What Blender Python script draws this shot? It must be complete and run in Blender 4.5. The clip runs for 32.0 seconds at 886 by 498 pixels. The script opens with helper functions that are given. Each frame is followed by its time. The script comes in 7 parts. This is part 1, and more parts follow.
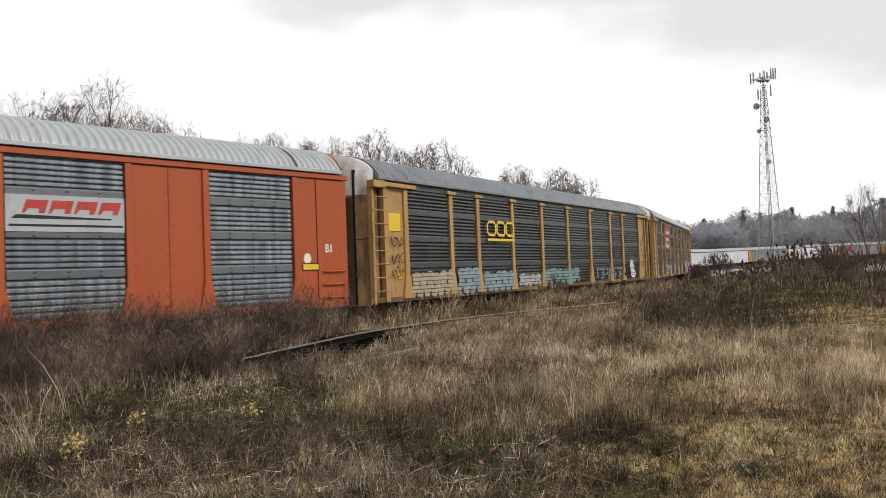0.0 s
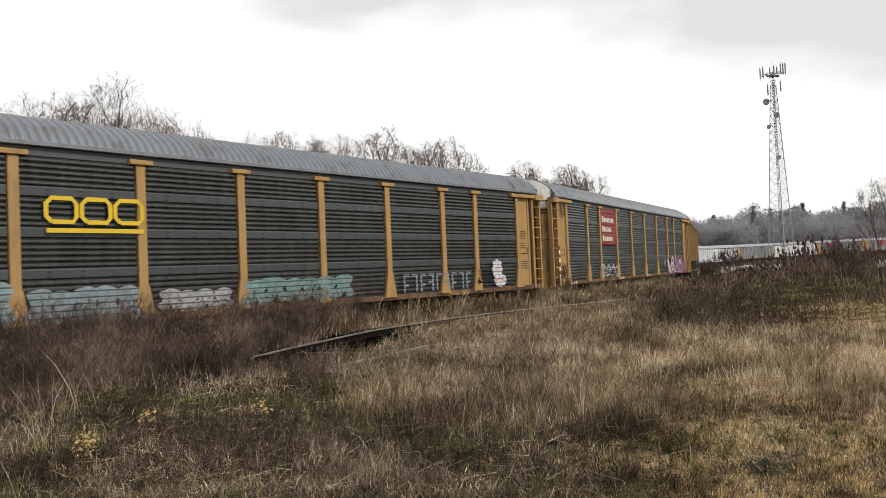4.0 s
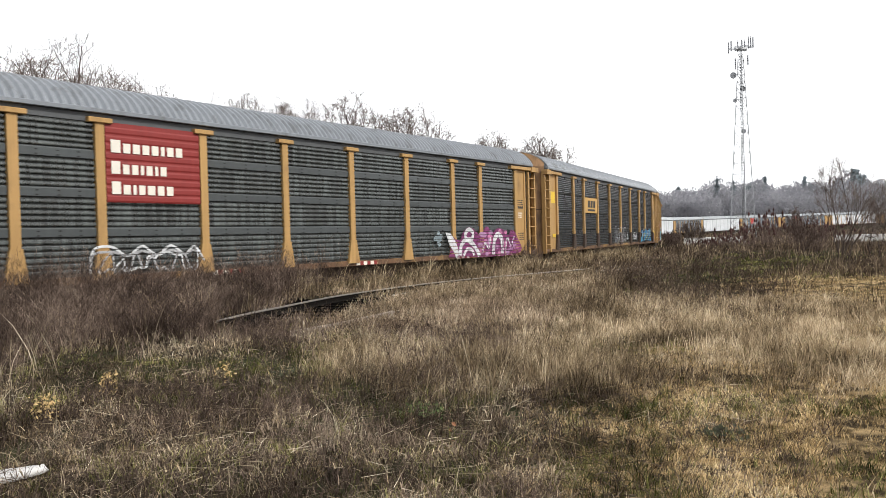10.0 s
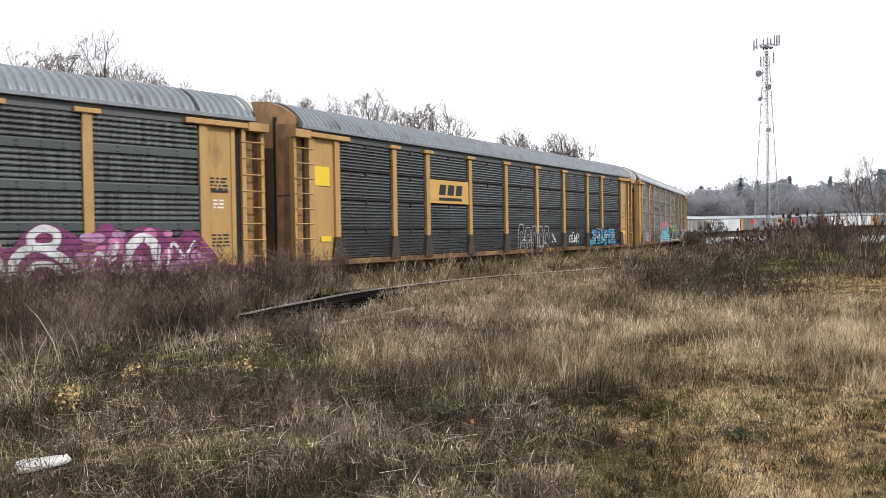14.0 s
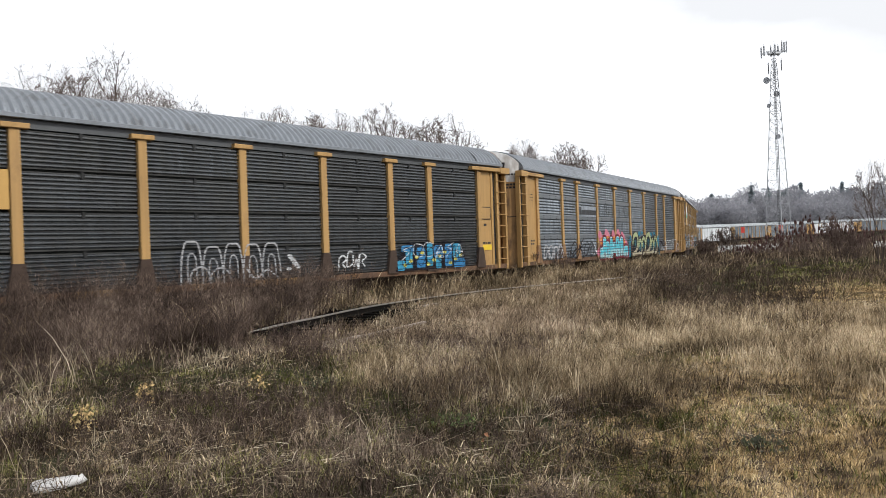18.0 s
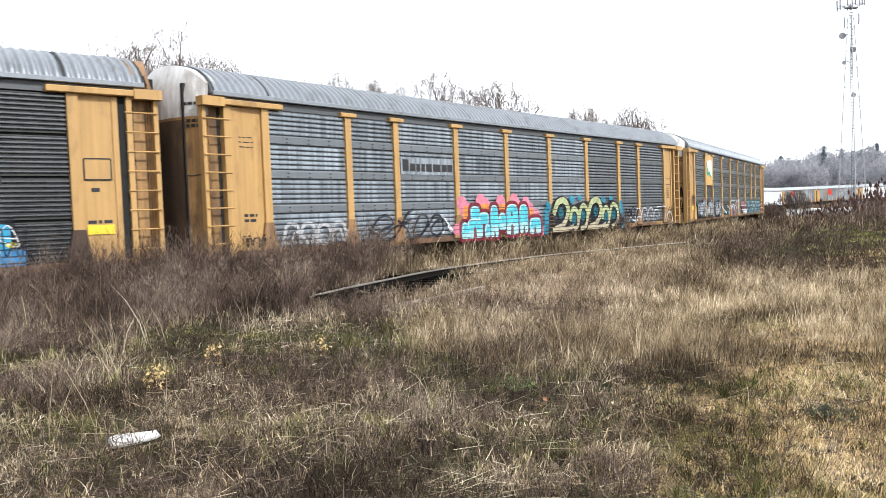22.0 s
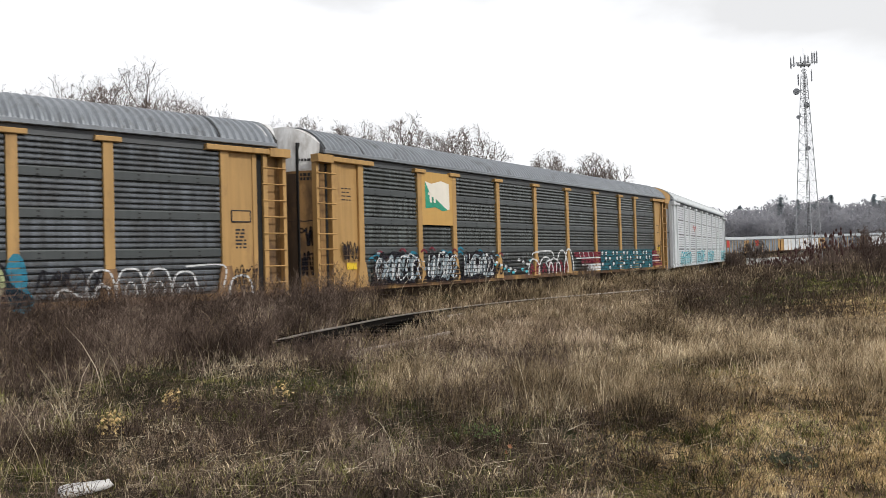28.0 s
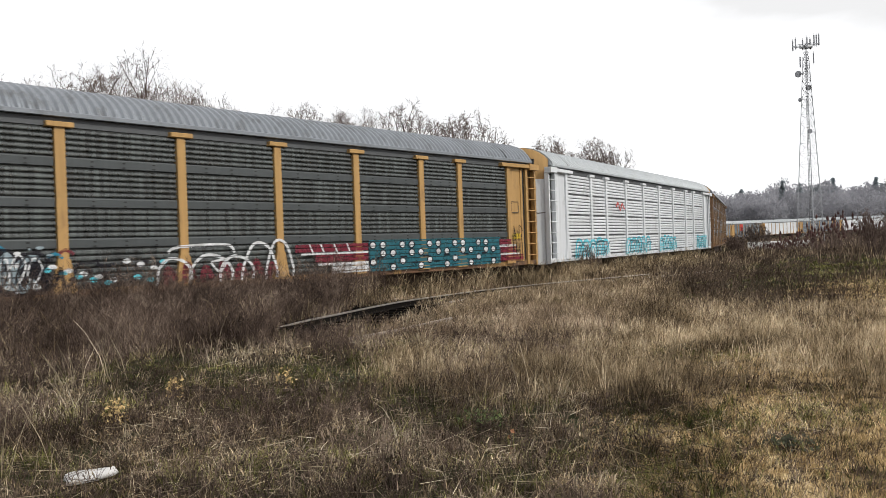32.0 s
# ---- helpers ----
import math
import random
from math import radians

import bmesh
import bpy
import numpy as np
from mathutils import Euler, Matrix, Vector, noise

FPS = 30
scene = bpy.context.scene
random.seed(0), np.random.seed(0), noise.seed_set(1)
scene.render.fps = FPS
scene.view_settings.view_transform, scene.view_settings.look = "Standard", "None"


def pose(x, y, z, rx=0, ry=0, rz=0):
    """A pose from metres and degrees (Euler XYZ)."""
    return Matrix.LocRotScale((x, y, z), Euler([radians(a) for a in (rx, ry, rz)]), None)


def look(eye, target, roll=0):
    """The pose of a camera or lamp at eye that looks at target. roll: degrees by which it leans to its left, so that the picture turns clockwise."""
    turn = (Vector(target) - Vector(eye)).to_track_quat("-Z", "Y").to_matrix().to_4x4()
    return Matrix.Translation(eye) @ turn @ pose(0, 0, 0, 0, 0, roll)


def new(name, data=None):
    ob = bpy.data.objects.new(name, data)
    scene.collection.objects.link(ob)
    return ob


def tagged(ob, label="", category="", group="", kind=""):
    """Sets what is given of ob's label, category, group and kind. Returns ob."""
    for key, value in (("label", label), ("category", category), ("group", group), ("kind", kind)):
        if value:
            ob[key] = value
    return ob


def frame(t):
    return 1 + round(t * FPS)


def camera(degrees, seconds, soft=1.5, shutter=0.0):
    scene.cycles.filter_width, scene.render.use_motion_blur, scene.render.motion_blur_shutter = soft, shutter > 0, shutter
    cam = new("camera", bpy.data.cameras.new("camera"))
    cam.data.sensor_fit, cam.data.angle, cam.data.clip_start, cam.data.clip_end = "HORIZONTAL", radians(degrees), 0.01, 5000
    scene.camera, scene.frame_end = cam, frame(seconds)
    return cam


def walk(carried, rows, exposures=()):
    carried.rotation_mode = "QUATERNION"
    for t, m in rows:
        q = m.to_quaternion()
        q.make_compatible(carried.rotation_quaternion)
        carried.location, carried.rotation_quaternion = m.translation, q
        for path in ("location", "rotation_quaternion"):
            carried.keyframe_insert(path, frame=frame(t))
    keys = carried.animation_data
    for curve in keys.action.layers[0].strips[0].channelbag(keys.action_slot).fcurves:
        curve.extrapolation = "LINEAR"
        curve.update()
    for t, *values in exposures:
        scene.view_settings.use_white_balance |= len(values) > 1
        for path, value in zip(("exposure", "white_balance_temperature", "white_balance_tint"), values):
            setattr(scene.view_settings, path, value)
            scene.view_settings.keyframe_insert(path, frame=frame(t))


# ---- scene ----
EYE = (0.0, 0.0, 1.867)
cam = camera(60.12, 32.0, soft=0.8, shutter=0.3)
# seconds, yaw, pitch, roll of the hand-held camera
PATH = [
    (0, -0.32, 1.79, 2.20), (0.5, -0.24, 2.03, 2.15), (1, -0.40, 2.07, 2.13),
    (1.5, -0.68, 2.19, 2.09), (2, -0.39, 2.04, 2.00), (2.5, 0.18, 1.68, 2.24),
    (4.5, 0.34, 1.64, 2.46), (5, 0.37, 1.98, 2.38), (5.5, -0.36, 2.25, 2.14),
    (6, -0.74, 1.79, 2.19), (6.5, -1.50, 1.32, 1.87), (7, -2.14, 1.36, 1.80),
    (7.5, -2.46, 1.38, 1.51), (8, -2.48, 1.30, 1.36), (8.5, -2.15, 1.13, 1.28),
    (9, -2.38, 0.09, 1.15), (9.5, -1.92, -0.71, 1.65), (10, -2.15, -0.93, 1.44),
    (10.5, -2.10, -0.96, 1.59), (11, -1.53, -1.16, 1.82), (11.5, 1.13, -1.73, 0.53),
    (12, 0.39, -1.63, 0.69), (12.5, -0.55, -1.43, 0.41), (13, 0.17, -1.32, 0.66),
    (13.5, -0.59, -1.56, 0.70), (14, -0.63, -1.12, 0.89), (14.5, -0.40, -1.29, 1.25),
    (16.5, -0.54, -0.28, 2.17), (17, -0.05, 0.24, 1.91), (17.5, 0.31, 0.04, 1.82),
    (18, 0.15, -0.11, 1.97), (18.5, 0.21, -0.14, 1.75), (19, 0.61, -0.85, 2.02),
    (19.5, 1.43, -1.16, 2.12), (20, 3.93, -2.24, 1.81), (20.5, 4.19, -2.81, 2.16),
    (21, 4.40, -2.96, 1.86), (21.5, 4.35, -2.86, 2.19), (22, 4.55, -2.58, 2.15),
    (22.5, 4.50, -1.87, 1.93), (23, 3.58, -1.31, 1.70), (23.5, 3.34, -1.18, 1.52),
    (24, 2.73, -0.91, 1.28), (24.5, 2.00, -0.68, 1.13), (25, 1.54, -0.90, 0.93),
    (25.5, 1.84, 0.20, 1.12), (27.5, 1.65, 0.60, 1.55), (28, 1.99, 0.72, 1.51),
    (28.5, 1.97, 0.54, 1.50), (29, 1.78, 0.43, 1.52), (29.5, 1.70, 0.20, 1.57),
    (30, 1.75, -0.03, 1.65), (30.5, 1.88, 0.05, 1.65), (31, 1.96, -0.31, 1.62),
    (31.5, 2.14, -0.33, 1.68), (32, 2.10, -0.32, 1.95),
]
EXPOSE = [(0, -0.48, 6550, 10), (2.5, -0.45, 6620, 10), (4.5, -0.56, 6650, 10), (6, -0.62, 6750, 10), (8, -0.55, 6750, 10), (9, -0.08, 6600, 10), (11, -0.02, 6300, 10), (13, -0.04, 6250, 10), (17, -0.27, 6250, 10), (19, -0.22, 6250, 10),
          (20, 0.36, 6150, 10), (22, 0.55, 6100, 9), (23, 0.2, 6200, 10), (25, -0.12, 6250, 10), (28, -0.40, 6400, 10), (32, -0.32, 6450, 10)]
walk(cam, [(t, pose(*EYE, 90 + p, r, y)) for t, y, p, r in PATH], exposures=EXPOSE)

# the railway line: heading (degrees right of ahead) by distance along it, and how far the train has come
KNOT_S = [-120.0, -40.0, -10.0, 20.0, 50.0, 80.0, 110.0, 140.0, 170.0, 200.0, 240.0, 440.0]
KNOT_PSI = [96.04, 63.76, 51.66, 39.55, 30.24, 18.92, 13.69, 13.41, 16.97, 23.3, 34.05, 90.77]
TRAIN_T = [0.0, 7.0, 14.0, 21.0, 28.0, 32.0]
TRAIN_U = [41.03, 11.09, -18.83, -48.14, -76.11, -92.14]
LINE_X0, LINE_Y0 = -21.83, 4.88
CAR_PITCH, BOGIE_GAP = 28.4, 20.1

SG = np.arange(-200.0, 560.0, 0.5)


def line_of_track():
    psi = np.radians(np.interp(SG, KNOT_S, KNOT_PSI))
    psi = np.convolve(np.pad(psi, 20, mode="edge"), np.ones(41) / 41, "valid")
    dx, dy = np.sin(psi), np.cos(psi)
    xs = np.concatenate([[0], np.cumsum((dx[1:] + dx[:-1]) / 2 * 0.5)])
    ys = np.concatenate([[0], np.cumsum((dy[1:] + dy[:-1]) / 2 * 0.5)])
    i = int(np.argmin(abs(SG)))
    return xs - xs[i] + LINE_X0, ys - ys[i] + LINE_Y0, psi


LX, LY, LPSI = line_of_track()


def on_line(s, off=0.0):
    """Place beside the line: off metres to its right (the camera's side)."""
    x, y, a = np.interp(s, SG, LX), np.interp(s, SG, LY), np.interp(s, SG, LPSI)
    return x + off * np.cos(a), y - off * np.sin(a)


def line_z(s):
    return np.maximum(0.0, 0.0135 * (np.asarray(s, float) - 240.0))


# ---- world, sun ----
world = bpy.data.worlds.new("overcast")
scene.world = world
world.use_nodes = True
wt = world.node_tree
for n in list(wt.nodes):
    wt.nodes.remove(n)
w_out = wt.nodes.new("ShaderNodeOutputWorld")
w_bg = wt.nodes.new("ShaderNodeBackground")
w_sky = wt.nodes.new("ShaderNodeTexSky")
w_sky.sky_type = "NISHITA"
w_sky.sun_disc = False
w_sky.sun_elevation, w_sky.sun_rotation = radians(41), radians(122)
w_sky.air_density, w_sky.dust_density = 1.0, 4.0
w_gain = wt.nodes.new("ShaderNodeVectorMath")
w_gain.operation = "SCALE"
w_gain.inputs["Scale"].default_value = 0.10
w_tc = wt.nodes.new("ShaderNodeTexCoord")
w_map = wt.nodes.new("ShaderNodeMapping")
w_map.inputs["Scale"].default_value = (1.0, 1.0, 2.6)
w_noise = wt.nodes.new("ShaderNodeTexNoise")
w_noise.inputs["Scale"].default_value = 3.2
w_noise.inputs["Detail"].default_value = 6.0
w_noise.inputs["Roughness"].default_value = 0.5
# the cloud deck is thin and bright low down and greyer overhead, most of all to the right
w_dot = wt.nodes.new("ShaderNodeVectorMath")
w_dot.operation = "DOT_PRODUCT"
w_dot.inputs[1].default_value = (0.22, 0.0, 1.0)
w_sum = wt.nodes.new("ShaderNodeMath")
w_sum.operation = "MULTIPLY_ADD"
w_sum.inputs[1].default_value = 0.30
w_ramp = wt.nodes.new("ShaderNodeValToRGB")
w_ramp.color_ramp.elements[0].position, w_ramp.color_ramp.elements[0].color = 0.44, (1.62, 1.62, 1.63, 1)
w_ramp.color_ramp.elements[1].position, w_ramp.color_ramp.elements[1].color = 0.50, (1.22, 1.21, 1.20, 1)
w_mix = wt.nodes.new("ShaderNodeMix")
w_mix.data_type = "RGBA"
w_mix.inputs["Factor"].default_value = 0.9
wt.links.new(w_tc.outputs["Generated"], w_map.inputs["Vector"])
wt.links.new(w_map.outputs["Vector"], w_noise.inputs["Vector"])
wt.links.new(w_noise.outputs["Fac"], w_sum.inputs[0])
wt.links.new(w_tc.outputs["Generated"], w_dot.inputs[0])
wt.links.new(w_dot.outputs["Value"], w_sum.inputs[2])
wt.links.new(w_sum.outputs["Value"], w_ramp.inputs["Fac"])
wt.links.new(w_sky.outputs["Color"], w_gain.inputs[0])
wt.links.new(w_gain.outputs["Vector"], w_mix.inputs["A"])
wt.links.new(w_ramp.outputs["Color"], w_mix.inputs["B"])
wt.links.new(w_mix.outputs["Result"], w_bg.inputs["Color"])
w_bg.inputs["Strength"].default_value = 1.0
wt.links.new(w_bg.outputs["Background"], w_out.inputs["Surface"])

sun_data = bpy.data.lights.new("sun", "SUN")
sun_data.energy, sun_data.angle, sun_data.color = 3.0, radians(4), (1.0, 0.96, 0.89)
sun = new("sun", sun_data)
sun.matrix_world = look((0, 0, 0), (-0.64, 0.40, -0.65))


# ---- materials ----
def mat(name, base, rough=0.7, metal=0.0, var=0.25, scale=3.0, streak=0.0, fine=40.0, bump=0.15, stain=None, stain_at=0.62,
        stain_amount=0.7, island=0.0, obj=0.0, spec=0.4, lines=0.0, second=None, second_at=0.5, second_scale=1.2):
    """A weathered surface: two scales of tone, streaks that run down, stains of another colour, fine relief."""
    m = bpy.data.materials.new(name)
    m.use_nodes = True
    nt = m.node_tree
    b = nt.nodes["Principled BSDF"]
    b.inputs["Roughness"].default_value, b.inputs["Metallic"].default_value = rough, metal
    b.inputs["Specular IOR Level"].default_value = spec
    if spec >= 0.8:
        b.inputs["IOR"].default_value = 1.65
    tc = nt.nodes.new("ShaderNodeTexCoord")
    oi = nt.nodes.new("ShaderNodeObjectInfo")
    shift = nt.nodes.new("ShaderNodeVectorMath")
    shift.operation = "MULTIPLY_ADD"
    shift.inputs[1].default_value = (37.0, 11.0, 23.0)
    nt.links.new(oi.outputs["Random"], shift.inputs[0])
    nt.links.new(tc.outputs["Object"], shift.inputs[2])
    place = shift.outputs["Vector"]

    def noise_node(sc, detail=4.0, stretch=None, rough_n=0.55):
        n = nt.nodes.new("ShaderNodeTexNoise")
        n.inputs["Scale"].default_value, n.inputs["Detail"].default_value, n.inputs["Roughness"].default_value = sc, detail, rough_n
        if stretch:
            mp = nt.nodes.new("ShaderNodeMapping")
            mp.inputs["Scale"].default_value = stretch
            nt.links.new(place, mp.inputs["Vector"])
            nt.links.new(mp.outputs["Vector"], n.inputs["Vector"])
        else:
            nt.links.new(place, n.inputs["Vector"])
        return n.outputs["Fac"]

    def mathn(op, a, b_, c=None):
        n = nt.nodes.new("ShaderNodeMath")
        n.operation = op
        for i, v in enumerate((a, b_, c)):
            if v is None:
                continue
            if isinstance(v, (int, float)):
                n.inputs[i].default_value = v
            else:
                nt.links.new(v, n.inputs[i])
        return n.outputs[0]

    def mixc(f, a, b_):
        n = nt.nodes.new("ShaderNodeMix")
        n.data_type = "RGBA"
        for key, v in (("Factor", f), ("A", a), ("B", b_)):
            if isinstance(v, (int, float)):
                n.inputs[key].default_value = v
            elif isinstance(v, tuple):
                n.inputs[key].default_value = (*v, 1)
            else:
                nt.links.new(v, n.inputs[key])
        return n.outputs["Result"]

    col = base
    if second:
        f = nt.nodes.new("ShaderNodeMapRange")
        nt.links.new(noise_node(second_scale, 5.0), f.inputs["Value"])
        f.inputs["From Min"].default_value, f.inputs["From Max"].default_value = second_at - 0.08, second_at + 0.08
        col = mixc(f.outputs["Result"], base, second)
    tone = mathn("MULTIPLY_ADD", noise_node(scale, 5.0), 2 * var, 1 - var)
    tone = mathn("MULTIPLY", tone, mathn("MULTIPLY_ADD", noise_node(fine, 2.0), var, 1 - var / 2))
    if streak:
        tone = mathn("MULTIPLY", tone, mathn("MULTIPLY_ADD", noise_node(1.0, 3.0, (9.0, 9.0, 0.35)), 2 * streak, 1 - streak))
    if lines:
        tone = mathn("MULTIPLY", tone, mathn("MULTIPLY_ADD", noise_node(1.0, 1.0, (6.5, 6.5, 0.10)), 2 * lines, 1 - lines))
    if island:
        g = nt.nodes.new("ShaderNodeNewGeometry")
        tone = mathn("MULTIPLY", tone, mathn("MULTIPLY_ADD", g.outputs["Random Per Island"], 2 * island, 1 - island))
    if obj:
        tone = mathn("MULTIPLY", tone, mathn("MULTIPLY_ADD", oi.outputs["Random"], 2 * obj, 1 - obj))
    sc = nt.nodes.new("ShaderNodeVectorMath")
    sc.operation = "SCALE"
    if isinstance(col, tuple):
        sc.inputs[0].default_value = col
    else:
        nt.links.new(col, sc.inputs[0])
    nt.links.new(tone, sc.inputs["Scale"])
    col = sc.outputs["Vector"]
    if stain:
        f = nt.nodes.new("ShaderNodeMapRange")
        nt.links.new(noise_node(1.0, 6.0, (2.2, 2.2, 0.9), 0.65), f.inputs["Value"])
        f.inputs["From Min"].default_value, f.inputs["From Max"].default_value = stain_at - 0.05, stain_at + 0.12
        f.inputs["To Max"].default_value = stain_amount
        col = mixc(f.outputs["Result"], col, stain)
    nt.links.new(col, b.inputs["Base Color"])
    if bump:
        bn = nt.nodes.new("ShaderNodeBump")
        bn.inputs["Strength"].default_value, bn.inputs["Distance"].default_value = bump, 0.01
        nt.links.new(noise_node(fine, 3.0), bn.inputs["Height"])
        nt.links.new(bn.outputs["Normal"], b.inputs["Normal"])
    return m


def thin_paint(m):
    """Sprayed paint: it misses most of the grooves between the ribs and is patchy at a fine scale."""
    nt = m.node_tree
    tc = nt.nodes.new("ShaderNodeTexCoord")
    sep = nt.nodes.new("ShaderNodeSeparateXYZ")
    nt.links.new(tc.outputs["Object"], sep.inputs[0])

    def mathn(op, a, b_):
        n = nt.nodes.new("ShaderNodeMath")
        n.operation = op
        for i, v in enumerate((a, b_)):
            if isinstance(v, (int, float)):
                n.inputs[i].default_value = v
            else:
                nt.links.new(v, n.inputs[i])
        return n.outputs[0]
    phase = mathn("FRACT", mathn("DIVIDE", mathn("SUBTRACT", 2.023, sep.outputs["Z"]), 0.1393), 0.0)
    groove = mathn("MULTIPLY", mathn("GREATER_THAN", phase, 0.78), mathn("LESS_THAN", sep.outputs["Z"], 2.05))
    n = nt.nodes.new("ShaderNodeTexNoise")
    n.inputs["Scale"].default_value, n.inputs["Detail"].default_value = 7.0, 4.0
    nt.links.new(tc.outputs["Object"], n.inputs["Vector"])
    patchy = mathn("MULTIPLY", mathn("SUBTRACT", n.outputs["Fac"], 0.30), 0.9)
    clear = mathn("MAXIMUM", mathn("MULTIPLY", groove, 0.72), patchy)
    mix = nt.nodes.new("ShaderNodeMixShader")
    tr = nt.nodes.new("ShaderNodeBsdfTransparent")
    nt.links.new(clear, mix.inputs[0])
    nt.links.new(nt.nodes["Principled BSDF"].outputs[0], mix.inputs[1])
    nt.links.new(tr.outputs[0], mix.inputs[2])
    nt.links.new(mix.outputs[0], nt.nodes["Material Output"].inputs["Surface"])
    return m


M = {}
M["yellow"] = mat("railcar_yellow_paint", (0.40, 0.24, 0.088), 0.55, var=0.14, scale=1.1, streak=0.3, stain=(0.14, 0.075, 0.04), stain_at=0.60, stain_amount=0.55)
M["brown_yellow"] = mat("rusty_brown_yellow_paint", (0.24, 0.135, 0.06), 0.6, var=0.2, scale=1.1, streak=0.5, stain=(0.075, 0.045, 0.03), stain_at=0.52)
M["red"] = mat("railcar_orange_red_paint", (0.36, 0.075, 0.022), 0.55, var=0.10, scale=1.3, streak=0.14, stain=(0.10, 0.03, 0.02), stain_at=0.66, stain_amount=0.5)
M["white"] = mat("railcar_white_paint", (0.60, 0.60, 0.60), 0.55, var=0.16, scale=1.6, streak=0.35, stain=(0.24, 0.21, 0.18), stain_at=0.52, stain_amount=0.65)
M["silver"] = mat("silver_grey_paint", (0.64, 0.66, 0.68), 0.5, 0.1, var=0.10, scale=1.0, streak=0.15, lines=0.10, stain=(0.22, 0.21, 0.20), stain_at=0.62, stain_amount=0.5, obj=0.06)
M["galv_dark"] = mat("dull_galvanised_screen", (0.052, 0.060, 0.058), 0.26, 0.12, var=0.14, scale=1.4, streak=0.25, lines=1.6, stain=(0.035, 0.035, 0.032), stain_at=0.56, stain_amount=0.6, obj=0.16, spec=1.0)
M["galv_grime"] = mat("grimy_galvanised_screen", (0.025, 0.028, 0.026), 0.27, 0.12, var=0.14, scale=1.4, streak=0.25, lines=1.5, stain=(0.025, 0.025, 0.023), stain_at=0.56, stain_amount=0.6, obj=0.16, spec=0.9)
M["galv_strip"] = mat("smooth_galvanised_strip", (0.068, 0.076, 0.078), 0.34, 0.2, var=0.12, scale=2.0, streak=0.2, stain=(0.06, 0.06, 0.058), stain_at=0.6, stain_amount=0.5, obj=0.10, spec=0.6)
M["strip_light"] = mat("pale_galvanised_strip", (0.135, 0.148, 0.160), 0.38, 0.2, var=0.12, scale=2.0, streak=0.2, obj=0.10, spec=0.6)
M["galv_mid"] = mat("weathered_galvanised_screen", (0.024, 0.028, 0.033), 0.23, 0.0, var=0.45, scale=1.4, streak=0.45, lines=0.8, stain=(0.04, 0.04, 0.038), stain_at=0.55, stain_amount=0.65, obj=0.34, spec=1.0)
M["galv_light"] = mat("bright_galvanised_screen", (0.190, 0.217, 0.245), 0.25, 0.2, var=0.16, scale=1.4, streak=0.25, lines=0.85, stain=(0.08, 0.085, 0.09), stain_at=0.57, stain_amount=0.6, obj=0.18, spec=0.8)
M["sill_rust"] = mat("rusty_side_sill", (0.14, 0.075, 0.04), 0.75, var=0.3, scale=2.2, streak=0.3, second=(0.36, 0.21, 0.06), second_at=0.60, second_scale=0.7, stain=(0.05, 0.03, 0.022), stain_at=0.5)
M["galv_blue"] = mat("stained_blue_grey_screen", (0.088, 0.100, 0.116), 0.28, 0.15, var=0.35, scale=1.4, streak=0.35, lines=1.0, stain=(0.035, 0.036, 0.036), stain_at=0.52, stain_amount=0.7, obj=0.2, spec=0.9)
M["bolt"] = mat("dark_bolt", (0.025, 0.025, 0.025), 0.6, 0.3, bump=0)
# groove colours, darker than the ribs: painted shade plus the dark perforations
M["slot_pale"] = mat("shaded_groove_grey", (0.085, 0.090, 0.096), 0.7, var=0.4, lines=0.6, bump=0)
M["slot"] = mat("shaded_groove_dark", (0.045, 0.045, 0.043), 0.8, var=0.3, lines=0.4, bump=0)
M["roof"] = mat("galvanised_roof_sheet", (0.220, 0.238, 0.262), 0.45, 0.3, var=0.16, scale=0.8, streak=0.12, stain=(0.09, 0.09, 0.088), stain_at=0.56, stain_amount=0.55)
M["roof_light"] = mat("pale_roof_sheet", (0.40, 0.425, 0.44), 0.5, 0.3, var=0.12, scale=0.8, stain=(0.2, 0.2, 0.2), stain_at=0.6, stain_amount=0.5)
M["eave"] = mat("dark_grey_top_plate", (0.10, 0.105, 0.11), 0.6, 0.4, var=0.15)
# shade put into colour: near-black for unlit depth behind screens and in gaps
M["inside"] = mat("unlit_depth_black", (0.015, 0.015, 0.015), 0.9, var=0.2, bump=0)
M["under"] = mat("rusty_underframe", (0.055, 0.035, 0.025), 0.85, var=0.35, scale=4.0)
M["wheel"] = mat("wheel_steel", (0.08, 0.06, 0.05), 0.6, 0.6, var=0.3)
M["board_red"] = mat("maroon_sign_paint", (0.22, 0.025, 0.022), 0.55, var=0.12, streak=0.12, stain=(0.09, 0.02, 0.02), stain_at=0.66)
M["board_yellow"] = mat("tan_sign_paint", (0.50, 0.30, 0.09), 0.55, var=0.12, streak=0.1)
M["cream"] = mat("cream_lettering", (0.72, 0.68, 0.60), 0.6, var=0.12, bump=0)
M["ink"] = mat("black_paint", (0.018, 0.017, 0.018), 0.6, var=0.3, bump=0)
M["sign_yellow"] = mat("bright_yellow_plate", (0.70, 0.48, 0.03), 0.5, var=0.1, bump=0)
